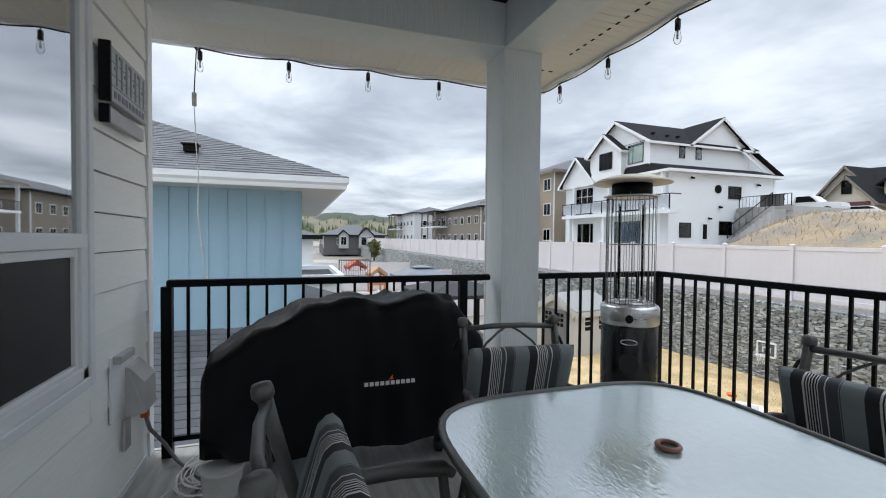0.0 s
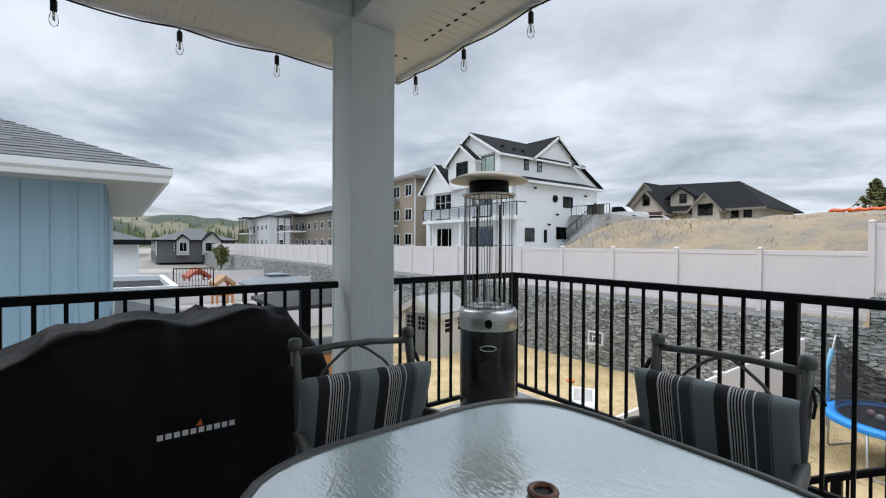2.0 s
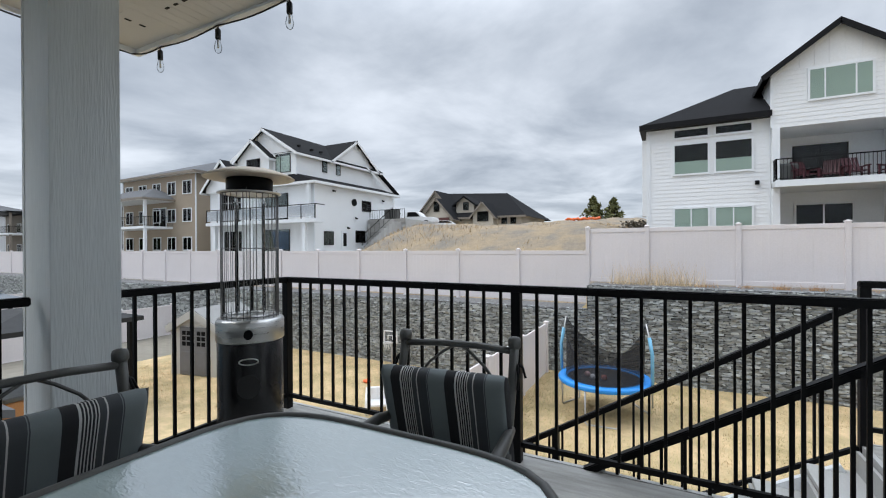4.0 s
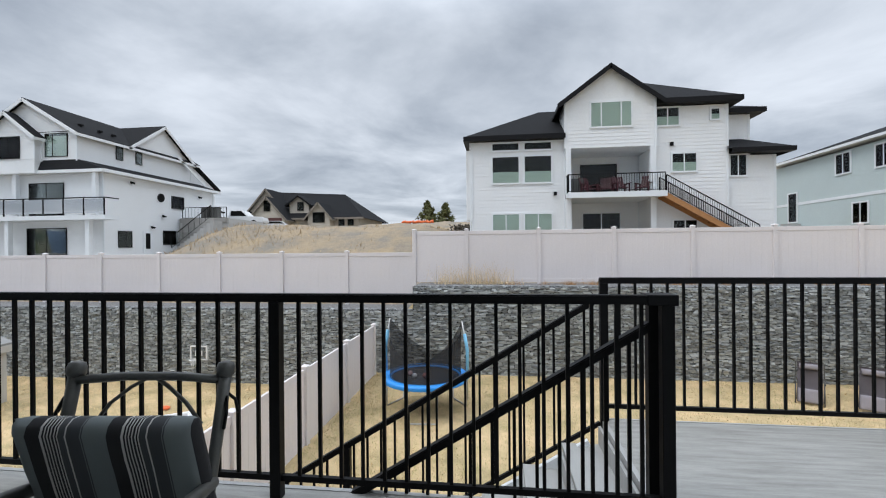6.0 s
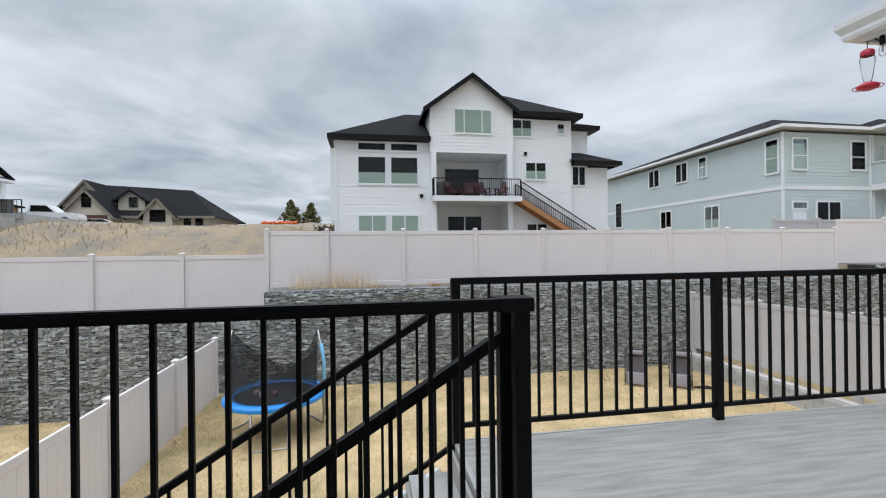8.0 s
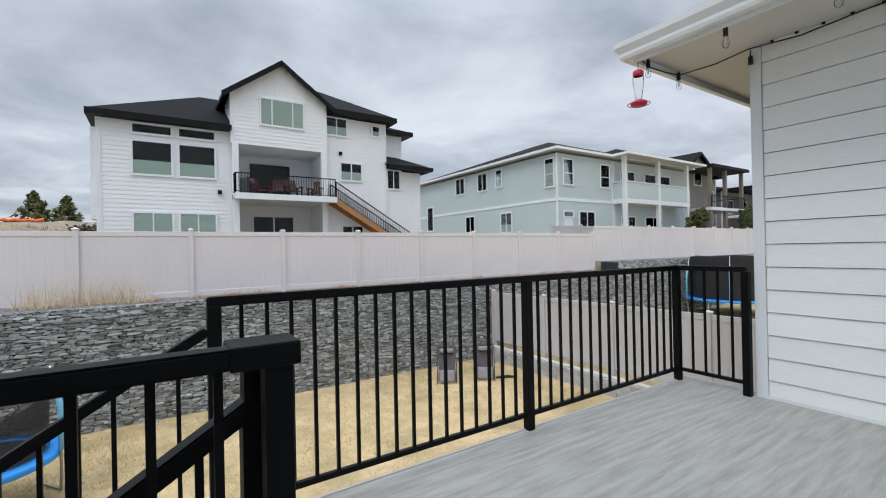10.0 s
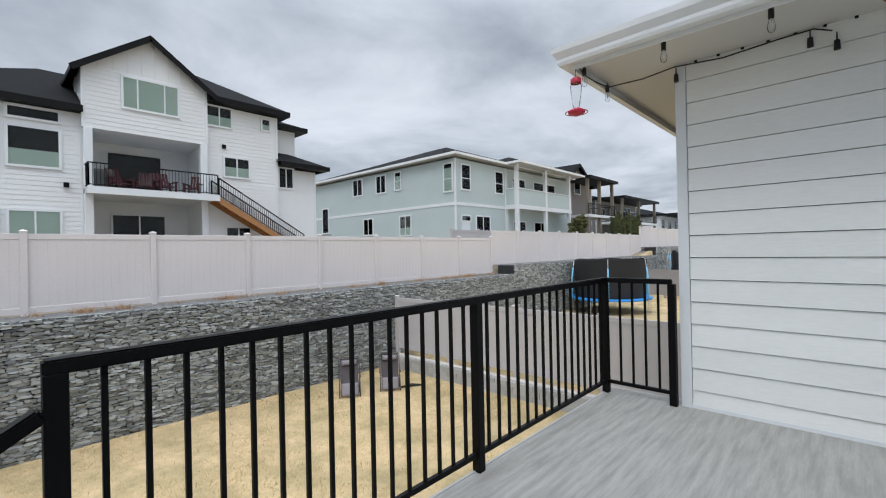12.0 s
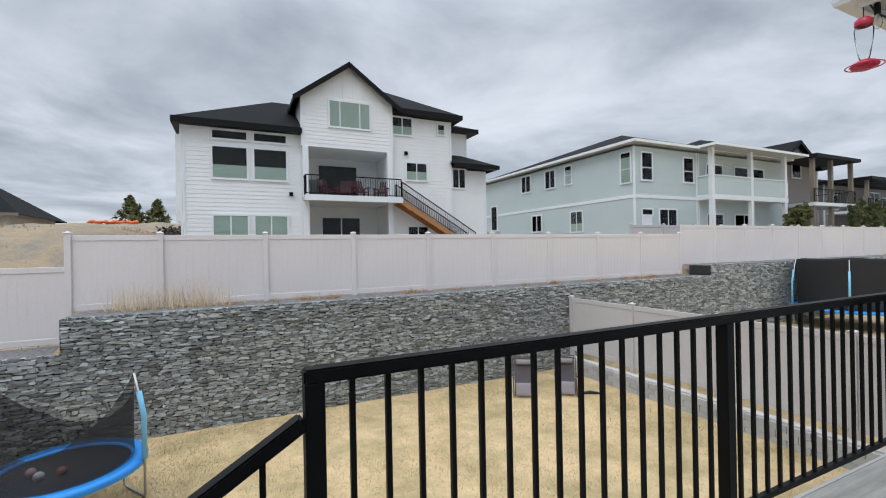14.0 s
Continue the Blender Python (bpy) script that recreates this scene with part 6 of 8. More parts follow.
def grill():
    g = thing("covered_grill", "wide griddle grill under a black fabric cover", "grill", at=(0.0, 0.0, 0))
    # cross-sections along y: half depth and height of the draped cover
    def top(y):
        knots = ((-3.47, 0.60), (-3.44, 0.655), (-3.02, 0.895), (-2.97, 0.925), (-2.18, 0.955), (-2.06, 0.93), (-1.9, 0.72), (-1.84, 0.60))
        for (ya, za), (yb, zb) in zip(knots, knots[1:]):
            if y <= yb + 1e-6:
                return za + (zb - za) * (y - ya) / (yb - ya) + 0.005 * math.sin(y * 13)
        return 0.60
    bm = bmesh.new()
    ys = [-3.47 + i * (1.63 / 52) for i in range(53)]
    rings = []
    xf, xb = 0.50, 0.07
    for iy, y in enumerate(ys):
        end = min(smooth(-3.49, -3.43, y), smooth(-1.83, -1.89, y))
        hgt = top(y) * (0.93 + 0.07 * end)
        row = []
        n = 34
        for i in range(n + 1):
            u = i / n
            if u < 0.36:
                k = u / 0.36
                x, z = xf + 0.03 * (1 - k) - 0.02 * k, 0.14 + (hgt - 0.14) * k
            elif u < 0.64:
                k = (u - 0.36) / 0.28
                x, z = xf - 0.02 - (xf - xb - 0.04) * k, hgt + 0.012 * math.sin(k * math.pi) * end + (0.07 * max(0.0, 0.30 - abs(noise.noise((y * 3.2 + k * 2.0, k * 3.5, 7)))) + 0.05 * max(0.0, 0.2 - abs(noise.noise((y * 6.0 - k * 4.0, k * 5.0, 2))))) * end
            else:
                k = (u - 0.64) / 0.36
                x, z = xb + 0.02 - 0.03 * k, hgt - (hgt - 0.14) * k
            cx = (xf + xb) / 2
            x = cx + (x - cx) * (0.72 + 0.28 * end)
            wr = noise.noise((x * 5, y * 5, z * 3)) * 0.02 + (0.5 - abs(noise.noise((x * 9, y * 9 + x * 6, z * 5)))) * 0.022
            low = max(0, 1 - z / 0.7)
            x += (wr + 0.012 * math.sin(y * 34 + 2 * math.sin(y * 7)) * low) * (1 if x > cx else -1)
            z += wr * 1.3 * (0.3 if u < 0.3 or u > 0.7 else 1.0)
            if u in (0.0, 1.0):
                z += 0.15 * smooth(-3.28, -3.46, y) + 0.012 * math.sin(y * 11)
            row.append(bm.verts.new((x, y, z)))
        rings.append(row)
    for a, b in zip(rings, rings[1:]):
        for i in range(len(a) - 1):
            bm.faces.new((a[i], b[i], b[i + 1], a[i + 1])).smooth = True
    for row in (rings[0], rings[-1]):
        bm.faces.new(row)
    cov = part("cover", bm, COVER, g, "creased black fabric cover")
    for y in (-3.2, -2.15):
        for x in (0.16, 0.42):
            bm = bmesh.new()
            tube(bm, [(x, y - 0.018, 0.045), (x, y + 0.018, 0.045)], 0.045, 16)
            part("caster", bm, CORDBLACK, g)
            part("leg", B((x - 0.02, x + 0.02, y - 0.02, y + 0.02, 0.06, 0.66)), BLACKMETAL, g)
    part("cart_shelf", B((0.14, 0.44, -3.22, -2.13, 0.2, 0.23), bevel=0.005), BLACKMETAL, g)
    # printed name drawn as plain blocks, with an orange mark
    bm = bmesh.new()
    for i in range(10):
        y = -2.63 + i * 0.0305
        box(bm, 0.5285, 0.531, y, y + 0.022, 0.487, 0.510)
    part("print", bm, PRINTWHITE, g, "white printed mark")
    bm = bmesh.new()
    poly(bm, [(0.532, -2.49, 0.518), (0.532, -2.462, 0.518), (0.532, -2.468, 0.546)])
    part("flame_mark", bm, ORANGE, g, "orange printed mark")


grill()

# white tub under the grill's end, cord and coils beside it
bm = bmesh.new()
lathe(bm, ((0.085, 0.0), (0.09, 0.01), (0.10, 0.13), (0.106, 0.135), (0.1, 0.14)), (0.52, -3.36, 0), 24)
solid("bucket", bm, mat("white_bucket_plastic", (0.6, 0.6, 0.58), 0.5), "small white plastic bucket standing on the deck", "bucket")
rc = random.Random(11)
bm = bmesh.new()
pts = []
for i in range(150):
    a = i * 0.33
    r_ = 0.13 + 0.05 * math.sin(a * 0.37) + rc.uniform(-0.006, 0.006)
    pts.append((0.30 + r_ * math.cos(a) * 1.25 + 0.03 * math.sin(a * 0.21), -3.47 + r_ * math.sin(a) * 0.8, 0.008 + 0.012 * abs(math.sin(a * 0.9)) + i * 0.0001))
pts += [(0.42, -3.62, 0.006), (0.6, -3.70, 0.006), (0.8, -3.66, 0.006)]
tube(bm, pts, 0.0042, 6)
solid("extension_cord", bm, CORDWHITE, "coiled white extension cord lying on the deck", "cord", "cords")
bm = bmesh.new()
tube(bm, [(0.24, -3.78, 0.36), (0.23, -3.76, 0.27), (0.10, -3.72, 0.12), (0.12, -3.66, 0.03), (0.22, -3.58, 0.012), (0.38, -3.46, 0.012), (0.50, -3.50, 0.012), (0.62, -3.42, 0.012)], 0.011, 8)
solid("grey_cable", bm, CORDGREY, "thick grey cable from the outlet along the deck", "cord", "cords")
bm = bmesh.new()
tube(bm, [(1.0, -2.35, 0.012), (1.05, -2.3, 0.03), (1.15, -2.38, 0.012), (1.2, -2.2, 0.012)], 0.006, 6)
solid("black_strap", bm, CORDBLACK, "black strap lying under the table", "strap")

# outlet cover, small box and plate on the window wall
out = thing("outlet_box", "grey weatherproof outlet box on the siding with an orange plug", "outlet", at=(0.07, WALL_S, 0))
part("back_plate", B((0.18, 0.48, 0.0, 0.012, 0.43, 0.75), bevel=0.004), TRIM, out)
bm = bmesh.new()
vs_ = [bm.verts.new(p) for p in ((0.10, 0.012, 0.40), (0.31, 0.012, 0.40), (0.31, 0.012, 0.66), (0.10, 0.012, 0.66), (0.11, 0.10, 0.41), (0.30, 0.10, 0.41), (0.30, 0.095, 0.575), (0.11, 0.095, 0.575), (0.11, 0.03, 0.65), (0.30, 0.03, 0.65))]
for f in ((0, 1, 2, 3), (4, 5, 6, 7), (7, 6, 9, 8), (8, 9, 2, 3), (0, 1, 5, 4), (0, 4, 7, 8, 3), (1, 5, 6, 9, 2)):
    bm.faces.new([vs_[i] for i in f])
part("hood", bm, PLASTICGREY, out, "grey plastic hood")
part("lid", B((0.28, 0.47, 0.012, 0.05, 0.715, 0.755), bevel=0.006), PLASTICGREY, out)
part("small_plate", B((0.25, 0.33, 0.004, 0.02, 0.23, 0.39), bevel=0.004), PLASTICGREY, out)
bm = bmesh.new()
tube(bm, [(0.17, 0.06, 0.42), (0.17, 0.06, 0.345)], 0.022, 10)
part("plug", bm, ORANGE, out, "orange plug")

# hanging metal sign made of two boards
sign = thing("wall_sign", "grey painted metal sign with faded lettering on the siding", "sign", at=(0, WALL_S, 0))
SIGN = mat("weathered_sign_paint", (0.46, 0.48, 0.50), 0.6, vary=0.12, scale=10)
part("board", B((0.04, 0.46, 0.02, 0.055, 1.99, 2.33), bevel=0.006), SIGN, sign)
sign.location, sign.scale = (0.123, WALL_S, 0.477), (1.167, 1, 0.735)
part("lower_board", B((0.06, 0.46, 0.02, 0.05, 1.86, 1.955), bevel=0.006), SIGN, sign)
SIGNINK = mat("faded_sign_ink", (0.20, 0.24, 0.29), 0.7, vary=0.2, scale=14)
bm = bmesh.new()
for i in range(7):
    box(bm, 0.075 + i * 0.053, 0.09 + i * 0.053, 0.055, 0.057, 2.10, 2.30)
    box(bm, 0.09 + i * 0.053, 0.108 + i * 0.053, 0.055, 0.057, 2.28 if i % 2 else 2.19, 2.30 if i % 2 else 2.21)
part("lettering", bm, SIGNINK, sign)
bm = bmesh.new()
for i in range(9):
    box(bm, 0.08 + i * 0.04, 0.105 + i * 0.04, 0.055, 0.057, 2.02, 2.06)
for z in (2.085, 2.15, 2.23):
    box(bm, 0.045, 0.455, 0.055, 0.0565, z, z + 0.004)
part("small_lettering", bm, SIGNINK, sign)
part("frame_edge", B((0.462, 0.475, 0.015, 0.06, 1.98, 2.34), (0.462, 0.475, 0.015, 0.055, 1.85, 1.96)), DARKFASCIA, sign)

# ---- string lights ----


def string_bulb(parent, x, y, z):
    bm = bmesh.new()
    tube(bm, [(x, y, z), (x, y, z - 0.025)], 0.004, 6)
    tube(bm, [(x, y, z - 0.02), (x, y, z - 0.03), (x, y, z - 0.085), (x, y, z - 0.09)], [0.010, 0.017, 0.017, 0.015], 10)
    s = part("socket", bm, CORDBLACK, parent)
    bm = bmesh.new()
    lathe(bm, ((0.006, -0.178), (0.017, -0.170), (0.0225, -0.152), (0.0225, -0.135), (0.015, -0.10), (0.0135, -0.088)), (x, y, z), 14)
    part("bulb", bm, BULB, s, "clear glass bulb").visible_shadow = False
    bm = bmesh.new()
    tube(bm, [(x, y, z - 0.09), (x, y, z - 0.145)], 0.007, 6)
    part("filament_stem", bm, PRINTWHITE, s)


lights = thing("string_lights", "black string lights with clear bulbs along the porch eave", "string lights", "string lights")
left = [(-0.70, -3.68 + i * 0.625, 2.735) for i in range(5)]
right = [(-0.40 + i * 0.635, -0.765, 2.73) for i in range(8)]
line = []
path_ = [(-0.70, -3.72, 2.745)] + left[:4] + [(-0.70, -0.80, 2.735)] + right
for a, b in zip(path_, path_[1:]):
    for i in range(6):
        k = i / 6
        p = Vector(a).lerp(Vector(b), k)
        p.z -= 0.022 * math.sin(math.pi * k)
        line.append(p)
line.append(Vector(path_[-1]))
bm = bmesh.new()
tube(bm, line, 0.0055, 6)
part("cable", bm, CORDBLACK, lights)
for p in left[:4] + right:
    string_bulb(lights, p[0], p[1], p[2] + 0.0)
bm = bmesh.new()
tube(bm, [(-0.70, -3.70, 2.74), (-0.62, -3.69, 2.66), (-0.58, -3.69, 2.50), (-0.55, -3.69, 2.36)], 0.004, 6)
part("lead", bm, CORDBLACK, lights)
part("timer_plug", B((-0.565, -0.537, -3.705, -3.675, 2.26, 2.36), bevel=0.008), PLASTICGREY, lights, "white timer plug")
bm = bmesh.new()
tube(bm, [(-0.55, -3.69, 2.25), (-0.545, -3.68, 2.0), (-0.55, -3.665, 1.8), (-0.50, -3.66, 1.5), (-0.42, -3.62, 1.25), (-0.30, -3.57, 1.05), (-0.16, -3.53, 0.80), (-0.08, -3.52, 0.55), (0.05, -3.50, 0.30), (0.15, -3.48, 0.1), (0.25, -3.46, 0.012)], 0.0038, 6)
part("white_lead", bm, CORDWHITE, lights, "thin white lead hanging down")

eave_lights = thing("string_lights", "black string lights with bulbs hanging under the side eave", "string lights", "string lights", (0.02, 0.06, 0.095))
line = []
ctrl = [(7.08, 1.10, 2.775), (7.22, 1.09, 2.70), (7.5, 1.10, 2.715), (7.72, 1.09, 2.73), (7.76, 0.80, 2.735), (7.75, 0.54, 2.76), (7.77, 0.2, 2.735), (7.77, -0.15, 2.76), (7.77, -0.35, 2.765), (7.76, -0.48, 2.70)]
for a, b in zip(ctrl, ctrl[1:]):
    for i in range(4):
        line.append(Vector(a).lerp(Vector(b), i / 4))
bm = bmesh.new()
tube(bm, line, 0.0055, 6)
part("cable", bm, CORDBLACK, eave_lights)
for p in ((7.20, 1.08, 2.775), (7.72, 1.10, 2.775), (7.17, 0.46, 2.775), (7.18, -0.17, 2.775), (7.18, -0.80, 2.775)):
    string_bulb(eave_lights, *p)
for p in ((7.75, 0.53, 2.75), (7.77, -0.33, 2.765), (7.765, -0.47, 2.70)):
    bm = bmesh.new()
    tube(bm, [p, (p[0], p[1], p[2] - 0.05), (p[0], p[1], p[2] - 0.056), (p[0], p[1], p[2] - 0.12)], [0.004, 0.005, 0.016, 0.019], 10)
    part("empty_socket", bm, CORDBLACK, eave_lights)
for i in range(9):
    part("clip", B((7.775, 7.79, -0.9 + i * 0.16, -0.88 + i * 0.16, 2.765, 2.778)), DARKFASCIA, eave_lights)


def feeder():
    f = thing("bird_feeder", "red and clear glass hummingbird feeder hanging from the eave corner", "bird feeder", at=(7.112, 1.165, 2.43))
    bm = bmesh.new()
    tube(bm, [(0, 0, 0.31), (0, 0, 0.38)], 0.003, 5)
    part("hook", bm, CORDBLACK, f)
    bm = bmesh.new()
    lathe(bm, ((0.04, 0.265), (0.043, 0.27), (0.043, 0.30), (0.03, 0.312)), seg=20)
    part("cap", bm, RED, f, "red plastic cap")
    bm = bmesh.new()
    lathe(bm, ((0.02, 0.06), (0.028, 0.09), (0.042, 0.19), (0.046, 0.24), (0.04, 0.265)), seg=20)
    part("bottle", bm, BULB, f, "clear glass bottle").visible_shadow = False
    bm = bmesh.new()
    lathe(bm, ((0.03, 0.005), (0.062, 0.018), (0.07, 0.032), (0.055, 0.05), (0.022, 0.066)), seg=24)
    part("base", bm, RED, f, "red plastic base")
    bm = bmesh.new()
    tube(bm, [(0.088 * math.cos(a), 0.088 * math.sin(a), 0.028) for a in (i * math.pi / 12 for i in range(24))], 0.0035, 5, closed=True)
    part("perch", bm, RED, f)


feeder()


def chime():
    c = thing("wind_chime", "wind chime of silver tubes on a wooden disc under the eave", "wind chime", at=(7.48, -0.70, 2.345))
    bm = bmesh.new()
    lathe(bm, ((0.075, 0.455), (0.08, 0.46), (0.08, 0.478), (0.07, 0.482)), seg=24)
    part("disc", bm, WOOD, c, "reddish wooden disc")
    bm = bmesh.new()
    tube(bm, [(0, 0, 0.48), (0, 0, 0.53)], 0.003, 5)
    tube(bm, [(0, 0, 0.46), (0, 0, 0.06)], 0.0015, 4)
    part("cord", bm, CORDBLACK, c)
    for i in range(5):
        a = 2 * math.pi * i / 5 + 0.5
        bm = bmesh.new()
        tube(bm, [(0.058 * math.cos(a), 0.058 * math.sin(a), 0.44), (0.058 * math.cos(a), 0.058 * math.sin(a), 0.21 - 0.02 * i)], 0.011, 12)
        part("chime_tube", bm, CHROME, c)
    bm = bmesh.new()
    lathe(bm, ((0.03, 0.30), (0.032, 0.305), (0.03, 0.315)), seg=16)
    part("striker", bm, WOOD, c)
    bm = bmesh.new()
    bmesh.ops.create_cube(bm, size=1, matrix=Matrix.Rotation(radians(45), 4, "Z") @ Matrix.Diagonal((0.055, 0.006, 0.07, 1)))
    bmesh.ops.bevel(bm, geom=list(bm.edges), offset=0.012, segments=3, affect="EDGES", clamp_overlap=True)
    part("sail", bm, AMBER, c, "amber wind sail").location = (0, 0, 0.03)


chime()

# ---- garden things ----
BLUEPAD = mat("blue_trampoline_vinyl", (0.02, 0.26, 0.72), 0.4, vary=0.08, scale=4)
BLUEFOAM = mat("pale_blue_foam", (0.22, 0.55, 0.80), 0.6)
STEEL = mat("galvanised_steel", (0.5, 0.5, 0.5), 0.4, metal=0.8)
MATBLACK = mat("black_jumping_mat", (0.012, 0.012, 0.014), 0.7)


def net_mat(name, opacity):
    m = bpy.data.materials.new(name)
    m.use_nodes = True
    n, k = m.node_tree.nodes, m.node_tree.links
    b = n["Principled BSDF"]
    b.inputs["Base Color"].default_value = (0.015, 0.015, 0.017, 1)
    b.inputs["Roughness"].default_value = 0.8
    t, x = n.new("ShaderNodeBsdfTransparent"), n.new("ShaderNodeMixShader")
    nz = n.new("ShaderNodeTexNoise")
    nz.inputs["Scale"].default_value = 3.0
    r = n.new("ShaderNodeMapRange")
    r.inputs["To Min"].default_value, r.inputs["To Max"].default_value = opacity - 0.1, opacity + 0.1
    k.new(nz.outputs["Fac"], r.inputs["Value"])
    k.new(r.outputs[0], x.inputs[0])
    k.new(t.outputs[0], x.inputs[1])
    k.new(b.outputs[0], x.inputs[2])
    k.new(x.outputs[0], n["Material Output"].inputs[0])
    return m


NET = net_mat("black_safety_net", 0.72)
NETDENSE = net_mat("dense_black_net", 0.93)


def ring_pts(r, z, n=40):
    return [(r * math.cos(2 * math.pi * i / n), r * math.sin(2 * math.pi * i / n), z) for i in range(n)]


def trampoline(x, y, z, r, rim, pole, sag, poles, label, lean=0.0, net=NET, turn=0.35):
    t = thing("trampoline", label, "trampoline", "trampolines", (x, y, z))
    bm = bmesh.new()
    lathe(bm, ((r * 0.80, rim - 0.02), (r * 0.80, rim + 0.012), (r * 0.99, rim + 0.02), (r * 1.02, rim - 0.03), (r * 1.0, rim - 0.09)), seg=40)
    for f in [f for f in bm.faces if len(f.verts) > 4]:
        bm.faces.remove(f)
    part("padding", bm, BLUEPAD, t, "bright blue padded edge")
    bm = bmesh.new()
    lathe(bm, ((r * 0.84, rim - 0.03), (r * 0.84, rim - 0.02)), seg=40)
    part("jumping_mat", bm, MATBLACK, t, "black jumping mat")
    for i in range(3):
        a = 2 * math.pi * i / 3 + 0.6
        bm = bmesh.new()
        p = [(r * 0.97 * math.cos(a + d), r * 0.97 * math.sin(a + d), zz) for d, zz in ((-0.35, rim - 0.05), (-0.35, 0.06), (-0.3, 0.02), (0.3, 0.02), (0.35, 0.06), (0.35, rim - 0.05))]
        tube(bm, p, 0.02, 8)
        part("leg", bm, STEEL, t)
    tops = []
    for i in range(poles):
        a = 2 * math.pi * i / poles + turn
        p = (r * 1.03 * math.cos(a), r * 1.03 * math.sin(a))
        inn = 0.93 - lean
        q = (p[0] * inn, p[1] * inn)
        bm = bmesh.new()
        tube(bm, [(p[0], p[1], rim - 0.5), (p[0], p[1], rim + pole * 0.5), (q[0], q[1], rim + pole)], 0.018, 8)
        po = part("net_pole", bm, STEEL, t)
        bm = bmesh.new()
        tube(bm, [(p[0], p[1], rim), (p[0], p[1], rim + pole * 0.5), ((p[0] + q[0]) / 2, (p[1] + q[1]) / 2, rim + pole * 0.78)], 0.04, 10)
        part("foam_sleeve", bm, BLUEFOAM, po, "pale blue foam sleeve")
        tops.append((q[0], q[1], a))
    bm = bmesh.new()
    n = 60
    rows = []
    for i in range(n + 1):
        a = 2 * math.pi * i / n + turn
        k = (i / n * poles) % 1.0
        dip = sag * math.sin(math.pi * k) ** 0.9
        rr = r * (0.9 - 0.22 * math.sin(math.pi * k) * (sag > 0.2))
        col = []
        for j in range(7):
            v = j / 6
            rad = r * 0.84 * (1 - v) + rr * v
            zz = rim + (pole - dip) * v + 0.02 * noise.noise((i * 0.4, j * 0.5, x))
            col.append(bm.verts.new((rad * math.cos(a), rad * math.sin(a), zz)))
        rows.append(col)
    for a, b in zip(rows, rows[1:]):
        for j in range(6):
            bm.faces.new((a[j], b[j], b[j + 1], a[j + 1])).smooth = True
    part("safety_net", bm, net, t, "black safety net")
    return t


trampoline(1.32, 8.42, LAWN, 1.04, 0.85, 1.36, 0.92, 2, "small blue trampoline with a sagging black net", 0.05, turn=-0.2)
trampoline(28.0, 9.4, LAWN + 0.38, 2.15, 0.85, 2.1, 0.06, 6, "large blue trampoline with a tall black net", 0.0, NETDENSE)
trampoline(43.0, 8.5, LAWN + 0.38, 2.2, 1.3, 2.0, 0.5, 6, "far dark trampoline with a drooping black net", 0.0, NETDENSE)
TOYS = ((0.95, 8.35, "ball", (0.5, 0.3, 0.3)), (1.1, 8.15, "ball", (0.62, 0.62, 0.64)), (1.35, 8.2, "ball", (0.3, 0.08, 0.07)))
for x, y, nme, c in TOYS:
    bm = bmesh.new()
    bmesh.ops.create_icosphere(bm, subdivisions=2, radius=0.07)
    for f in bm.faces:
        f.smooth = True
    bmesh.ops.translate(bm, verts=bm.verts, vec=(x, y, LAWN + 0.83 + 0.065))
    solid("toy_ball", bm, mat("toy_ball_rubber", c, 0.5), "small toy ball lying on the trampoline", "ball", "balls on the trampoline")


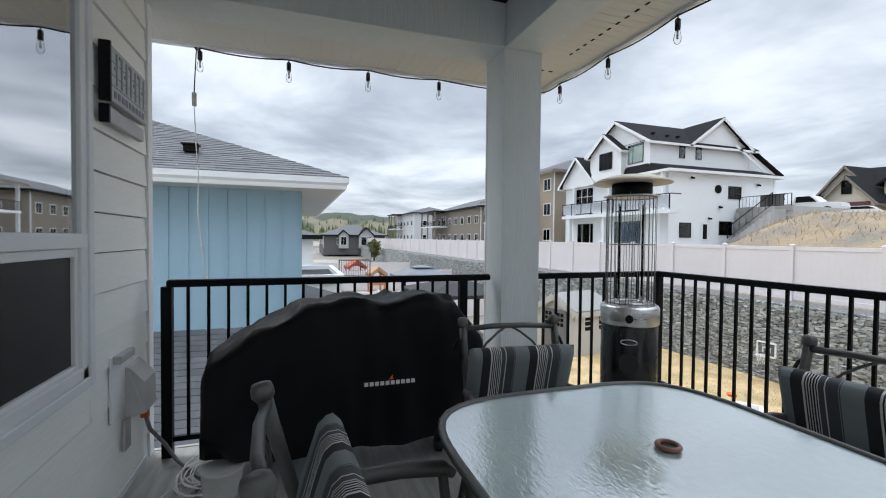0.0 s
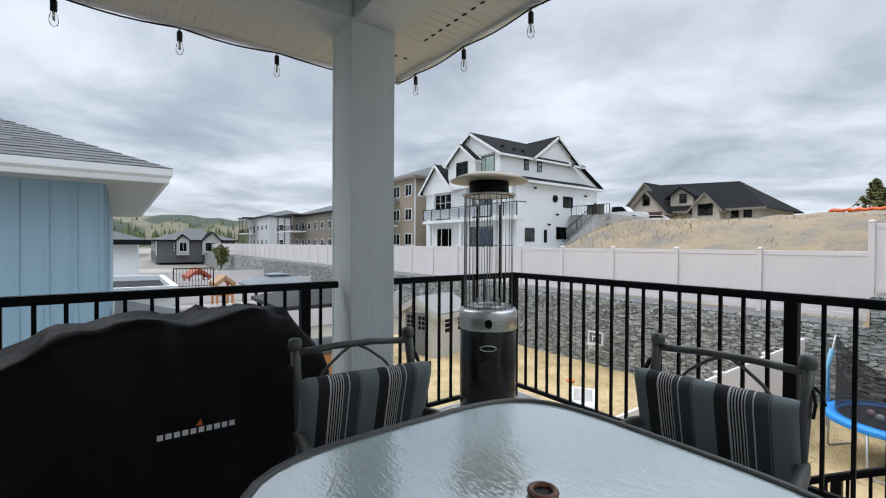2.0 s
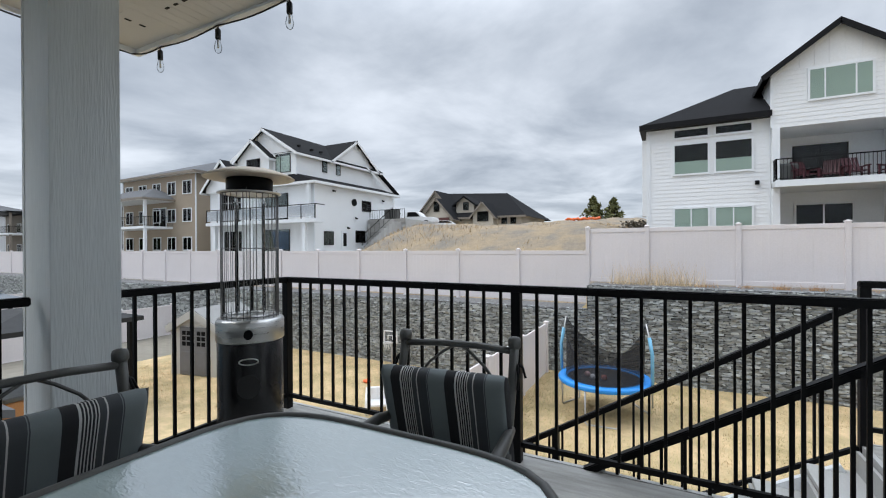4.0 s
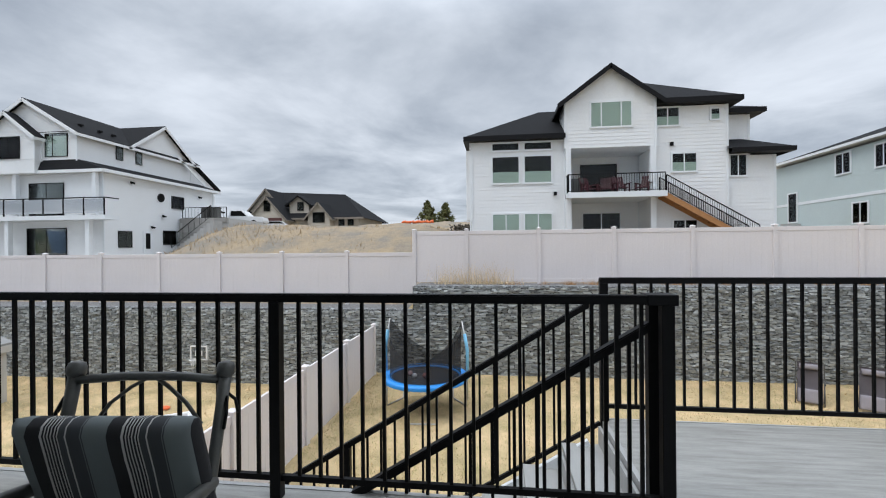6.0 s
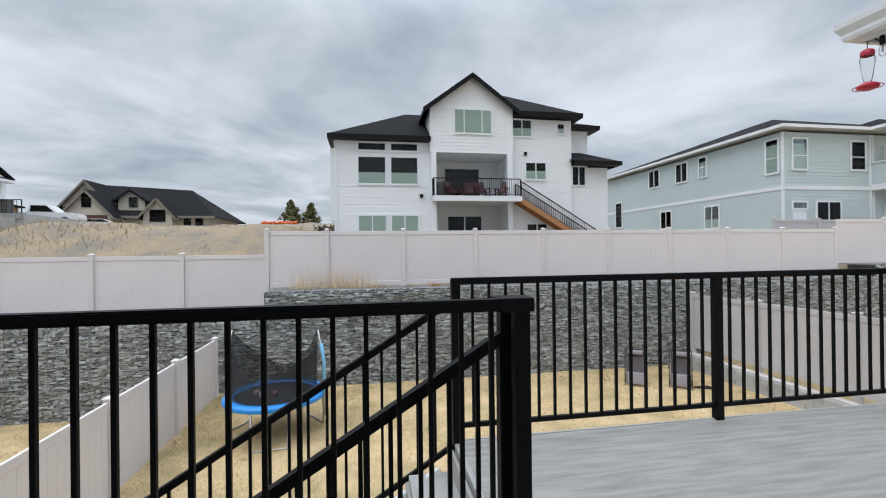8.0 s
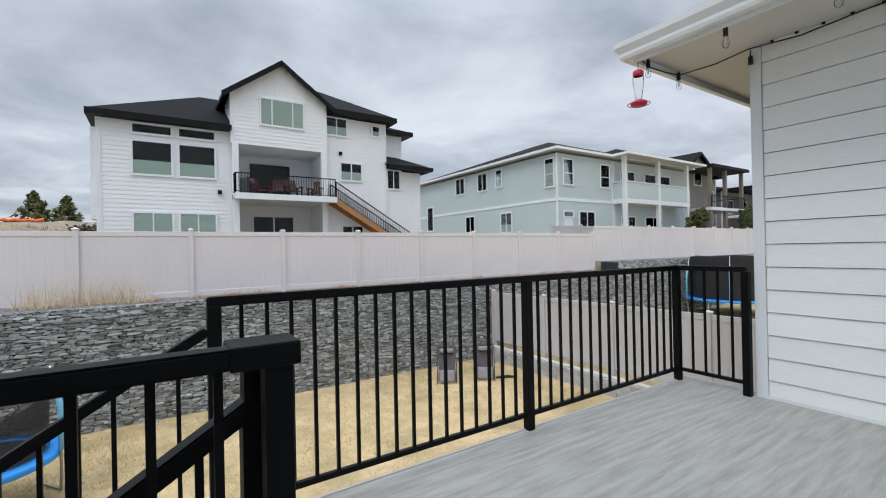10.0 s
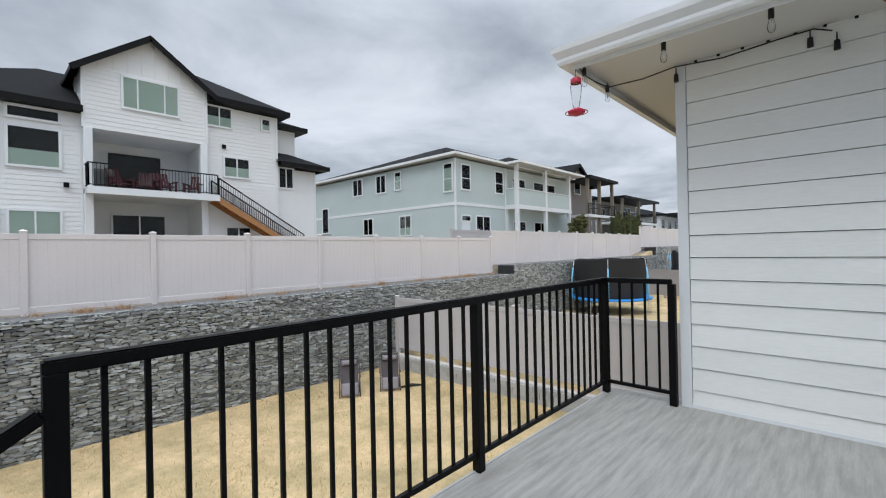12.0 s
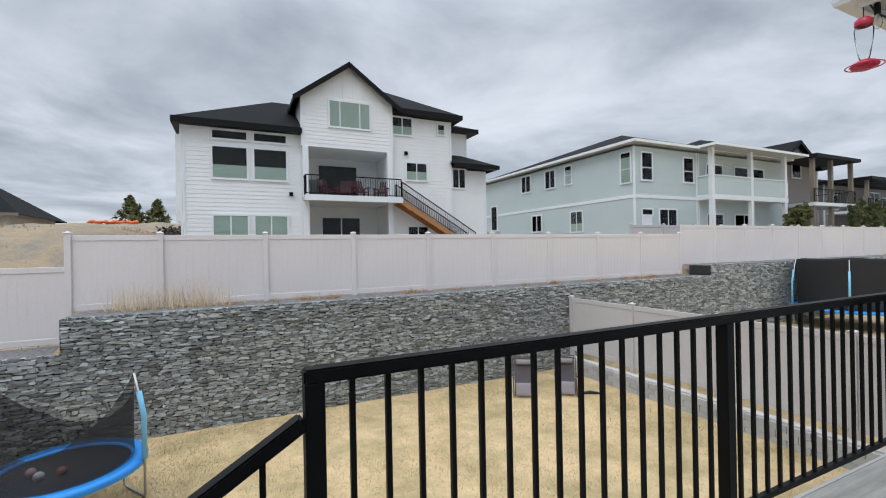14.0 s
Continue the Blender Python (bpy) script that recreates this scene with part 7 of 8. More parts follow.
def lounger(x, y, rz):
    l = thing("garden_lounger", "folding brown sling lounger standing upright on the lawn", "lounger", "folding loungers", (x, y, LAWN), rz)
    SLING = mat("brown_sling_fabric", (0.075, 0.062, 0.065), 0.7, vary=0.15, scale=8)
    PILLOW = mat("grey_pillow_fabric", (0.26, 0.24, 0.26), 0.7)
    for s in (-1, 1):
        bm = bmesh.new()
        tube(bm, [(s * 0.27, 0.10, 0.0), (s * 0.28, 0.14, 0.3), (s * 0.28, 0.22, 0.95), (s * 0.24, 0.24, 1.0)], 0.014, 8)
        part("frame_tube", bm, FRAME, l)
        bm = bmesh.new()
        tube(bm, [(s * 0.28, -0.22, 0.0), (s * 0.28, -0.14, 0.35), (s * 0.28, 0.18, 0.6)], 0.014, 8)
        part("leg", bm, FRAME, l)
        bm = bmesh.new()
        tube(bm, [(s * 0.29, -0.15, 0.52), (s * 0.29, 0.16, 0.56)], 0.02, 8)
        part("armrest", bm, FRAME, l)
    bm = bmesh.new()
    tube(bm, [(-0.24, 0.24, 1.0), (0.24, 0.24, 1.0)], 0.014, 8)
    part("top_bar", bm, FRAME, l)
    bm = bmesh.new()
    rows = [(0.25, 0.97), (0.20, 0.7), (0.10, 0.42), (-0.02, 0.36), (-0.14, 0.36), (-0.20, 0.24), (-0.24, 0.05)]
    vs_ = [[bm.verts.new((s * 0.25, y_, z_)) for s in (-1, -0.3, 0.3, 1)] for y_, z_ in rows]
    for a, b in zip(vs_, vs_[1:]):
        for i in range(3):
            bm.faces.new((a[i], a[i + 1], b[i + 1], b[i])).smooth = True
    bmesh.ops.solidify(bm, geom=list(bm.faces), thickness=0.012)
    part("sling", bm, SLING, l)
    bm = bmesh.new()
    pad(bm, 0.42, 0.14, 0.08, Matrix.Translation((0, 0.20, 0.86)) @ Matrix.Rotation(radians(80), 4, "X"), 6, 6)
    part("pillow", bm, PILLOW, l, "grey head pillow")
    bm = bmesh.new()
    pad(bm, 0.46, 0.34, 0.03, Matrix.Translation((0, -0.215, 0.22)) @ Matrix.Rotation(radians(72), 4, "X"), 6, 6)
    part("foot_panel", bm, PILLOW, l, "grey foot panel")
    return l


lg = lounger(10.86, 9.85, -33)
copy_thing(lg, pose(11.95, 9.4, LAWN, 0, 0, -38))
bm = bmesh.new()
tube(bm, [(12.2, 9.2, LAWN + 0.02), (12.5, 9.05, LAWN + 0.05), (12.75, 8.85, LAWN + 0.03)], [0.03, 0.05, 0.02], 8)
solid("dark_branch", bm, CORDBLACK, "dark stick lying on the lawn beside the loungers", "stick")

hoop = thing("toy_hoop", "white toy basketball hoop by the stone wall", "basketball hoop", at=(-6.7, 11.1, -3.12))
part("backboard", B((-0.28, 0.28, -0.02, 0.02, 0.85, 1.25), bevel=0.01), net_mat("clear_board", 0.2), hoop)
part("board_edge", B((-0.30, 0.30, -0.03, 0.03, 1.25, 1.29), (-0.30, -0.26, -0.03, 0.03, 0.85, 1.25), (0.26, 0.30, -0.03, 0.03, 0.85, 1.25), (-0.30, 0.30, -0.03, 0.03, 0.82, 0.86), (-0.12, 0.12, -0.03, 0.03, 1.1, 1.125), (-0.12, -0.095, -0.03, 0.03, 0.95, 1.1), (0.095, 0.12, -0.03, 0.03, 0.95, 1.1)), PRINTWHITE, hoop)
bm = bmesh.new()
tube(bm, [(0.16 * math.cos(a), -0.2 + 0.16 * math.sin(a), 0.88) for a in (i * math.pi / 10 for i in range(20))], 0.015, 6, closed=True)
part("ring", bm, PRINTWHITE, hoop)
bm = bmesh.new()
for i in range(8):
    a = i * math.pi / 4
    tube(bm, [(0.15 * math.cos(a), -0.2 + 0.15 * math.sin(a), 0.88), (0.08 * math.cos(a + 0.4), -0.2 + 0.08 * math.sin(a + 0.4), 0.62)], 0.008, 4)
part("net", bm, PRINTWHITE, hoop)
bm = bmesh.new()
tube(bm, [(0, 0.1, 0), (0, 0.05, 0.9)], 0.03, 8)
part("stand", bm, PLASTICGREY, hoop)


def toy_seat(x, y, z, m, label):
    """A moulded child's play seat: two side frames with a hole each, a seat and a back."""
    t = thing("plastic_toy", label, "toy", at=(x, y, z), rz=35)
    for s in (-1, 1):
        bm = bmesh.new()
        tube(bm, [(s * 0.28, -0.3, 0.03), (s * 0.28, -0.32, 0.3), (s * 0.28, -0.1, 0.5), (s * 0.28, 0.25, 0.55), (s * 0.28, 0.35, 0.3), (s * 0.28, 0.32, 0.03)], 0.055, 8, closed=True)
        part("side_frame", bm, m, t)
    part("seat", B((-0.28, 0.28, -0.25, 0.2, 0.2, 0.27), bevel=0.02), m, t)
    part("back", B((-0.28, 0.28, 0.2, 0.28, 0.2, 0.6), bevel=0.02), m, t)
    return t


PLASTICWHITE = mat("white_play_plastic", (0.8, 0.8, 0.8), 0.4)
toy_seat(-4.35, 7.1, -3.15, PLASTICWHITE, "white moulded plastic child's seat lying on the lawn")
bm = bmesh.new()
bmesh.ops.create_icosphere(bm, subdivisions=2, radius=0.11, matrix=Matrix.Diagonal((1.4, 1, 0.5, 1)))
bmesh.ops.translate(bm, verts=bm.verts, vec=(-6.2, 9.0, -3.1))
solid("orange_toy", bm, ORANGE, "small orange toy on the far lawn", "toy")


def shed():
    s = thing("garden_shed", "pale beige plastic garden shed with grey doors", "shed", at=(-12.3, 7.9, -3.2), rz=12)
    BEIGE = mat("beige_resin", (0.50, 0.49, 0.46), 0.6, vary=0.06, scale=2)
    GREYDOOR = mat("grey_resin", (0.17, 0.17, 0.175), 0.6)
    part("body", B((-1.05, 1.05, -1.05, 1.05, 0.0, 1.8), bevel=0.02), BEIGE, s)
    gable(s, -1.05, 1.05, -1.05, 1.05, 1.8, 0.55, "y", 0.1, mat("grey_shed_roof", (0.27, 0.27, 0.26), 0.6), BEIGE, BEIGE)
    for x0 in (-0.62, 0.02):
        d = part("door", B((x0, x0 + 0.6, -1.09, -1.05, 0.08, 1.75), bevel=0.01), GREYDOOR, s, "grey door")
        part("door_panel", B((x0 + 0.08, x0 + 0.52, -1.105, -1.09, 0.2, 0.9), bevel=0.01), GREYDOOR, d)
        for i in range(2):
            for j in range(3):
                part("pane", B((x0 + 0.12 + i * 0.2, x0 + 0.27 + i * 0.2, -1.1, -1.09, 1.1 + j * 0.19, 1.24 + j * 0.19)), ROOMDARK, d)
    for y in (-0.5, 0.3):
        for j in range(3):
            part("side_pane", B((1.05, 1.065, y, y + 0.3, 1.0 + j * 0.2, 1.15 + j * 0.2)), ROOMDARK, s)


shed()


def gazebo(x, y, z, half, eave, peak, label, roof_m, tiers, rz=0.0):
    g = thing("gazebo", label, "gazebo", "gazebos", (x, y, z), rz)
    for sx in (-1, 1):
        for sy in (-1, 1):
            part("post", B((sx * half * 0.92 - 0.07, sx * half * 0.92 + 0.07, sy * half * 0.92 - 0.07, sy * half * 0.92 + 0.07, 0, eave)), BLACKMETAL, g)
    bm = bmesh.new()
    lathe(bm, ((half * 1.5, eave), (half * 1.5, eave + 0.12), (half * 0.45, eave + (peak - eave) * 0.75), (half * 0.4, eave + (peak - eave) * 0.76)), seg=4, smooth=False)
    bmesh.ops.rotate(bm, verts=bm.verts, matrix=Matrix.Rotation(radians(45), 3, "Z"))
    part("canopy", bm, roof_m, g)
    if tiers:
        bm = bmesh.new()
        lathe(bm, ((half * 0.55, eave + (peak - eave) * 0.8), (half * 0.55, eave + (peak - eave) * 0.85), (0.05, peak)), seg=4, smooth=False)
        bmesh.ops.rotate(bm, verts=bm.verts, matrix=Matrix.Rotation(radians(45), 3, "Z"))
        part("top_vent", bm, roof_m, g)
    return g


GREYROOF = mat("grey_gazebo_roof", (0.16, 0.18, 0.20), 0.5)
gazebo(-25.0, 5.0, -3.3, 1.7, 2.05, 2.85, "grey hard-topped gazebo in a neighbouring garden", GREYROOF, True)
gazebo(-12.2, 2.7, -3.2, 1.6, 2.5, 3.1, "dark canopy gazebo over a wood-sided hot tub", mat("dark_canopy", (0.02, 0.021, 0.022), 0.7), False)
tub = thing("hot_tub", "wood-sided hot tub under the dark gazebo", "hot tub", at=(-12.2, 2.7, -3.2))
part("shell", B((-1.0, 1.0, -1.0, 1.0, 0, 0.85), bevel=0.04), ORANGEWOOD, tub)
part("lid", B((-1.05, 1.05, -1.05, 1.05, 0.85, 0.97), bevel=0.03), FRAME, tub)


def playhouse(x, y, z, m, roof_m, w, hgt, label, slide=None):
    p = thing("playhouse", label, "playhouse", "play houses", (x, y, z), 8)
    for sx in (-1, 1):
        for sy in (-1, 1):
            part("post", B((sx * w - 0.06, sx * w + 0.06, sy * w - 0.06, sy * w + 0.06, 0, hgt)), m, p)
    part("floor", B((-w, w, -w, w, hgt * 0.5, hgt * 0.5 + 0.08)), m, p)
    for i in range(7):
        k = -w + i * 2 * w / 6
        part("slat", B((w, w + 0.04, k - 0.06, k + 0.06, hgt * 0.5, hgt * 0.78)), m, p)
    gable(p, -w, w, -w, w, hgt, w * 0.75, "x", 0.15, roof_m, roof_m, m)
    if slide:
        bm = bmesh.new()
        beam(bm, (w, -w * 0.4, hgt * 0.5), (w + 1.6, -w * 0.4, 0.1), 0.45, 0.08)
        part("slide", bm, slide, p)


REDHOUSE = mat("red_brown_playset", (0.36, 0.08, 0.045), 0.6)
playhouse(-31.0, 3.0, -3.35, mat("orange_cedar", (0.62, 0.24, 0.07), 0.6, vary=0.15), mat("tan_cedar_roof", (0.42, 0.26, 0.14), 0.7), 0.5, 2.0, "orange cedar play tower in a far garden")
playhouse(-43.0, 2.9, -3.5, REDHOUSE, REDHOUSE, 0.8, 1.9, "red-brown playhouse with a green slide", mat("green_slide", (0.12, 0.45, 0.30), 0.4))
simple_house("white-sided house with a dark roof in the next garden", -38, -26.5, -15, -2.0, -3.3, 1.45, HSIDE, SHINGLEGREY, 0.3, wins=2)
flat = thing("garden_building", "low white flat-roofed garden building with a dark top", "outbuilding", at=(0, 0, 0))
part("walls", B((-21.5, -15.5, -6.0, -1.2, -3.3, -0.52)), TRIM, flat)
part("parapet", B((-21.7, -15.3, -1.3, -1.1, -0.5, -0.2), (-15.5, -15.3, -6, -1.3, -0.5, -0.2), (-21.7, -21.5, -6, -1.3, -0.5, -0.2)), TRIM, flat)
part("roof_deck", B((-21.5, -15.5, -6.0, -1.3, -0.52, -0.42)), DARKFASCIA, flat)
iron_rail(flat, (-23, -0.6, -1.0), (-23, 1.2, -1.0))
patio = thing("patio_cover", "low grey shingled patio roof behind the blue house", "roof", at=(0, 0, 0))
bm = bmesh.new()
slab(bm, [(-11.5, -2.85, -0.15), (-5.6, -2.85, -0.15), (-5.6, 0.1, -1.0), (-11.5, 0.1, -1.0)], 0.12)
part("roof_slope", bm, SHINGLEGREY, patio)
for x in (-11.2, -5.9):
    part("post", B((x - 0.08, x + 0.08, -0.15, 0.01, -3.5, -1.1)), TRIM, patio)
fence("greyish vinyl fence in the garden beyond the blue house", (-14, 0.4), (-1.0, 0.4), -3.3, 1.75, material=VINYLGREY)


def pickup(x, y, z, rz, paint, label, bed=True, group="parked vehicles"):
    c = thing("car", label, "car", group, (x, y, z), rz)
    L = 5.4 if bed else 4.4
    side = [(-L / 2, 0.55), (-L / 2, 1.0), (-L / 2 + 0.2, 1.08), (-0.9 if bed else -L / 2 + 0.7, 1.12), (-0.75 if bed else -L / 2 + 1.0, 1.75 if bed else 1.45), (0.5, 1.78 if bed else 1.45), (1.15, 1.15 if bed else 1.0), (L / 2 - 0.1, 1.05 if bed else 0.85), (L / 2, 0.6), (L / 2 - 0.1, 0.42), (-L / 2 + 0.1, 0.42)]
    bm = bmesh.new()
    a = [bm.verts.new((x_, -0.95, z_)) for x_, z_ in side]
    b = [bm.verts.new((x_, 0.95, z_)) for x_, z_ in side]
    bm.faces.new(a)
    bm.faces.new(b[::-1])
    for i in range(len(side)):
        j = (i + 1) % len(side)
        bm.faces.new((a[j], a[i], b[i], b[j]))
    bmesh.ops.recalc_face_normals(bm, faces=bm.faces)
    bmesh.ops.bevel(bm, geom=list(bm.edges), offset=0.07, segments=2, affect="EDGES")
    part("body", bm, paint, c)
    zt = 1.7 if bed else 1.4
    for s in (-1, 1):
        bm = bmesh.new()
        pts_ = [(-0.7 if bed else -1.1, 1.16), (-0.62 if bed else -0.95, zt), (0.42, zt), (0.95, 1.16)]
        poly(bm, [(x_, s * 0.957, z_) for x_, z_ in pts_])
        part("side_window", bm, ROOMDARK, c)
        for x_ in (-L / 2 + 1.0, L / 2 - 1.0):
            bm = bmesh.new()
            tube(bm, [(x_, s * 0.72, 0.37), (x_, s * 0.96, 0.37)], 0.37, 20)
            w_ = part("wheel", bm, CORDBLACK, c)
            bm = bmesh.new()
            tube(bm, [(x_, s * 0.955, 0.37), (x_, s * 0.975, 0.37)], 0.2, 14)
            part("rim", bm, CHROME, w_)
    return c


CARWHITE = mat("white_car_paint", (0.8, 0.8, 0.8), 0.2, vary=0.03)
pickup(-24.5, 42.0, ground_z(-24.5, 42.0) - 0.02, 10, CARWHITE, "white pickup truck parked on the hillside")
pickup(-22.4, 46.0, ground_z(-22.4, 46.0) - 0.02, 15, CARWHITE, "white car parked on the hillside", bed=False)
rw = thing("retaining_wall", "block retaining wall with steps beside the tall white house", "retaining wall")
BLOCK = mat("grey_rough_block", (0.33, 0.32, 0.30), 0.9, vary=0.15, scale=2, per_object=0.14)
mb = finish("block", B((-0.58, 0.58, -0.25, 0.25, 0.01, 0.43), bevel=0.02), BLOCK)
for r_ in range(8):
    for i in range(3 + (r_ % 2)):
        shared("block", mb, rw, (-23.9 + i * 1.18 - 0.55 * (r_ % 2) + (0.3 if i == 0 and r_ % 2 else 0), 33.0 + 0.06 * r_, 0.75 + r_ * 0.43))
part("terrace", B((-24.9, -20.2, 33.3, 39.0, 0.4, 4.12)), CONCRETE, rw)
for i in range(13):
    part("step", B((-24.3 + i * 0.3, -24.0 + i * 0.3, 31.5, 32.7, 0.4, 1.3 + i * 0.21)), CONCRETE, rw)
iron_rail(rw, (-24.2, 31.5, 1.5), (-20.6, 31.5, 4.1), gap=0.6)
iron_rail(rw, (-24.6, 33.3, 4.12), (-20.4, 33.3, 4.12), gap=0.3)
for x in (-22.9, -22.05):
    b_ = thing("wheelie_bin", "dark grey wheelie bin standing on the terrace", "bin", "bins on the terrace", (x, 34.2, 4.12))
    part("body", B((-0.32, 0.32, -0.35, 0.35, 0.0, 1.0), bevel=0.05), FRAME, b_)
    part("lid", B((-0.36, 0.36, -0.4, 0.38, 1.0, 1.08), bevel=0.02), FRAME, b_)

# chairs on the white house's balcony
MAROON = mat("maroon_plastic", (0.06, 0.010, 0.016), 0.5)
ad = thing("balcony_chair", "maroon slatted garden chair on the balcony", "chair", "balcony chairs", (8.3, 23.4, 4.28), 30)
for i in range(5):
    bm = bmesh.new()
    beam(bm, (-0.24 + i * 0.12, 0.25, 0.35), (-0.27 + i * 0.135, 0.6, 1.05), 0.1, 0.025)
    part("back_slat", bm, MAROON, ad)
part("seat", B((-0.28, 0.28, -0.25, 0.28, 0.32, 0.37)), MAROON, ad)
for s in (-1, 1):
    part("armrest", B((s * 0.36 - 0.06, s * 0.36 + 0.06, -0.3, 0.4, 0.56, 0.6)), MAROON, ad)
    part("leg", B((s * 0.34 - 0.03, s * 0.34 + 0.03, -0.28, -0.2, 0, 0.56)), MAROON, ad)
    part("leg", B((s * 0.34 - 0.03, s * 0.34 + 0.03, 0.25, 0.33, 0, 0.56)), MAROON, ad)
for x, y, r_ in ((9.2, 23.6, -20), (10.0, 23.3, 10), (11.2, 23.3, -40)):
    copy_thing(ad, pose(x, y, 4.28, 0, 0, r_))
bq = thing("barbecue", "dark barbecue under a cover on the balcony", "barbecue", at=(7.7, 24.0, 4.28))
part("body", B((-0.4, 0.4, -0.3, 0.3, 0.0, 1.0), bevel=0.12), FRAME, bq)

# ---- plants ----
LEAF = mat("dark_conifer_green", (0.11, 0.14, 0.055), 0.8, vary=0.3, scale=4, per_island=0.4)
LEAFB = mat("shrub_green", (0.14, 0.145, 0.055), 0.8, vary=0.3, scale=4, per_island=0.4)
BARK = mat("bark", (0.09, 0.065, 0.05), 0.9, vary=0.3)
STRAW = mat("dry_straw", (0.70, 0.56, 0.36), 0.9, vary=0.15, scale=9, per_island=0.35)
STRAWDARK = mat("rusty_straw", (0.42, 0.24, 0.11), 0.9, vary=0.15, scale=9, per_island=0.35)
GRASS = mat("dry_grass_blades", (0.60, 0.455, 0.25), 0.9, vary=0.15, scale=3, per_island=0.3)
GRASSG = mat("greenish_grass_blades", (0.36, 0.34, 0.13), 0.9, vary=0.15, scale=3, per_island=0.3)


def clumps(r, spots, size, count):
    """Many small leaf quads round each spot."""
    vs_, fs_ = [], []
    for cx, cy, cz, rad in spots:
        for _ in range(count):
            d = Vector((r.gauss(0, 1), r.gauss(0, 1), r.gauss(0, 1))).normalized() * rad * r.uniform(0.35, 1.05)
            p = Vector((cx, cy, cz)) + d
            u = Vector((r.gauss(0, 1), r.gauss(0, 1), r.gauss(0, 0.6))).normalized() * size * r.uniform(0.6, 1.3)
            w = u.cross(Vector((r.gauss(0, 1), r.gauss(0, 1), r.gauss(0, 1)))).normalized() * size * 0.45
            o = len(vs_)
            vs_ += [tuple(p - u), tuple(p + w), tuple(p + u), tuple(p - w)]
            fs_.append((o, o + 1, o + 2, o + 3))
    return vs_, fs_


def tree(name, label, x, y, z, h, rad, material, seed, shape="cone", size=0.22, count=46):
    r = random.Random(seed)
    t = thing(name, label, "tree" if name == "tree" else "shrub", "trees and shrubs", (x, y, z))
    bm = bmesh.new()
    tube(bm, [(0, 0, -0.3), (0.05, 0, h * 0.4), (0, 0.04, h * 0.9)], [rad * 0.12, rad * 0.08, 0.02], 7)
    for i in range(5):
        a = r.uniform(0, 6.28)
        zz = h * r.uniform(0.25, 0.7)
        tube(bm, [(0, 0, zz), (rad * 0.5 * math.cos(a), rad * 0.5 * math.sin(a), zz + 0.2 * h * 0.3)], [rad * 0.05, 0.01], 5)
    part("trunk", bm, BARK, t)
    spots = []
    n = 26
    for i in range(n):
        k = i / n
        a = r.uniform(0, 6.28)
        if shape == "cone":
            rr = rad * (1 - k) * r.uniform(0.5, 1.0)
            spots.append((rr * math.cos(a), rr * math.sin(a), h * (0.18 + 0.82 * k), rad * (0.42 * (1 - k) + 0.12)))
        elif shape == "column":
            rr = rad * 0.5 * r.uniform(0.2, 1.0)
            spots.append((rr * math.cos(a), rr * math.sin(a), h * (0.06 + 0.9 * k), rad * (0.55 if k < 0.75 else 0.3)))
        else:
            rr = rad * 0.75 * r.uniform(0.1, 1.0)
            spots.append((rr * math.cos(a), rr * math.sin(a), h * (0.2 + 0.7 * r.random()), rad * 0.4))
    v, f = clumps(r, spots, size, count)
    cr = new("crown", raw("crown", v, f, material))
    cr.parent = t
    return t


tree("tree", "dark green pine on the hilltop", -7.9, 66, ground_z(-7.9, 66) - 0.5, 4.0, 1.8, LEAFB, 1, size=0.3)
tree("tree", "smaller dark green pine on the hilltop", -5.2, 68, ground_z(-5.2, 68) - 0.5, 3.8, 1.5, LEAFB, 2, size=0.3)
tree("shrub", "bare brown brush beside the white house", 0.2, 33, ground_z(0.2, 33), 1.2, 1.1, mat("bare_brown_brush", (0.10, 0.085, 0.065), 0.9, vary=0.3, scale=4, per_island=0.4), 3, "round", 0.14)
tree("shrub", "round green bush beside a far driveway", -73, 10, -2.4, 3.2, 1.3, LEAFB, 4, "round", 0.3)
for i in range(9):
    tree("shrub", "narrow upright cedar in a hedge row", 46.8 + i * 0.9, 16.6, 1.2, 3.2 + 0.3 * ((i * 7) % 3), 0.42, LEAFB if i % 2 else LEAF, 20 + i, "column", 0.10, 70)
tree("shrub", "dense dark shrub below the covered balcony", 35.4, 19.6, 0.9, 3.1, 1.2, LEAF, 40, "round", 0.2, 70)
tree("shrub", "dense dark shrub beside a porch post", 39.0, 16.6, 0.9, 3.3, 0.9, LEAFB, 41, "round", 0.2, 70)


def blades(name, label, spots, h0, h1, w, material, seed, lean=0.35):
    r = random.Random(seed)
    vs_, fs_ = [], []
    for x, y, z in spots:
        a = r.uniform(0, 6.283)
        h = r.uniform(h0, h1)
        lx, ly = r.gauss(0, lean) * h, r.gauss(0, lean) * h
        c, s = math.cos(a) * w, math.sin(a) * w
        o = len(vs_)
        vs_ += [(x - c, y - s, z), (x + c, y + s, z), (x + lx, y + ly, z + h)]
        fs_.append((o, o + 1, o + 2))
    ob = new(name, raw(name, vs_, fs_, material))
    return tagged(ob, label, "grass", kind="stuff")


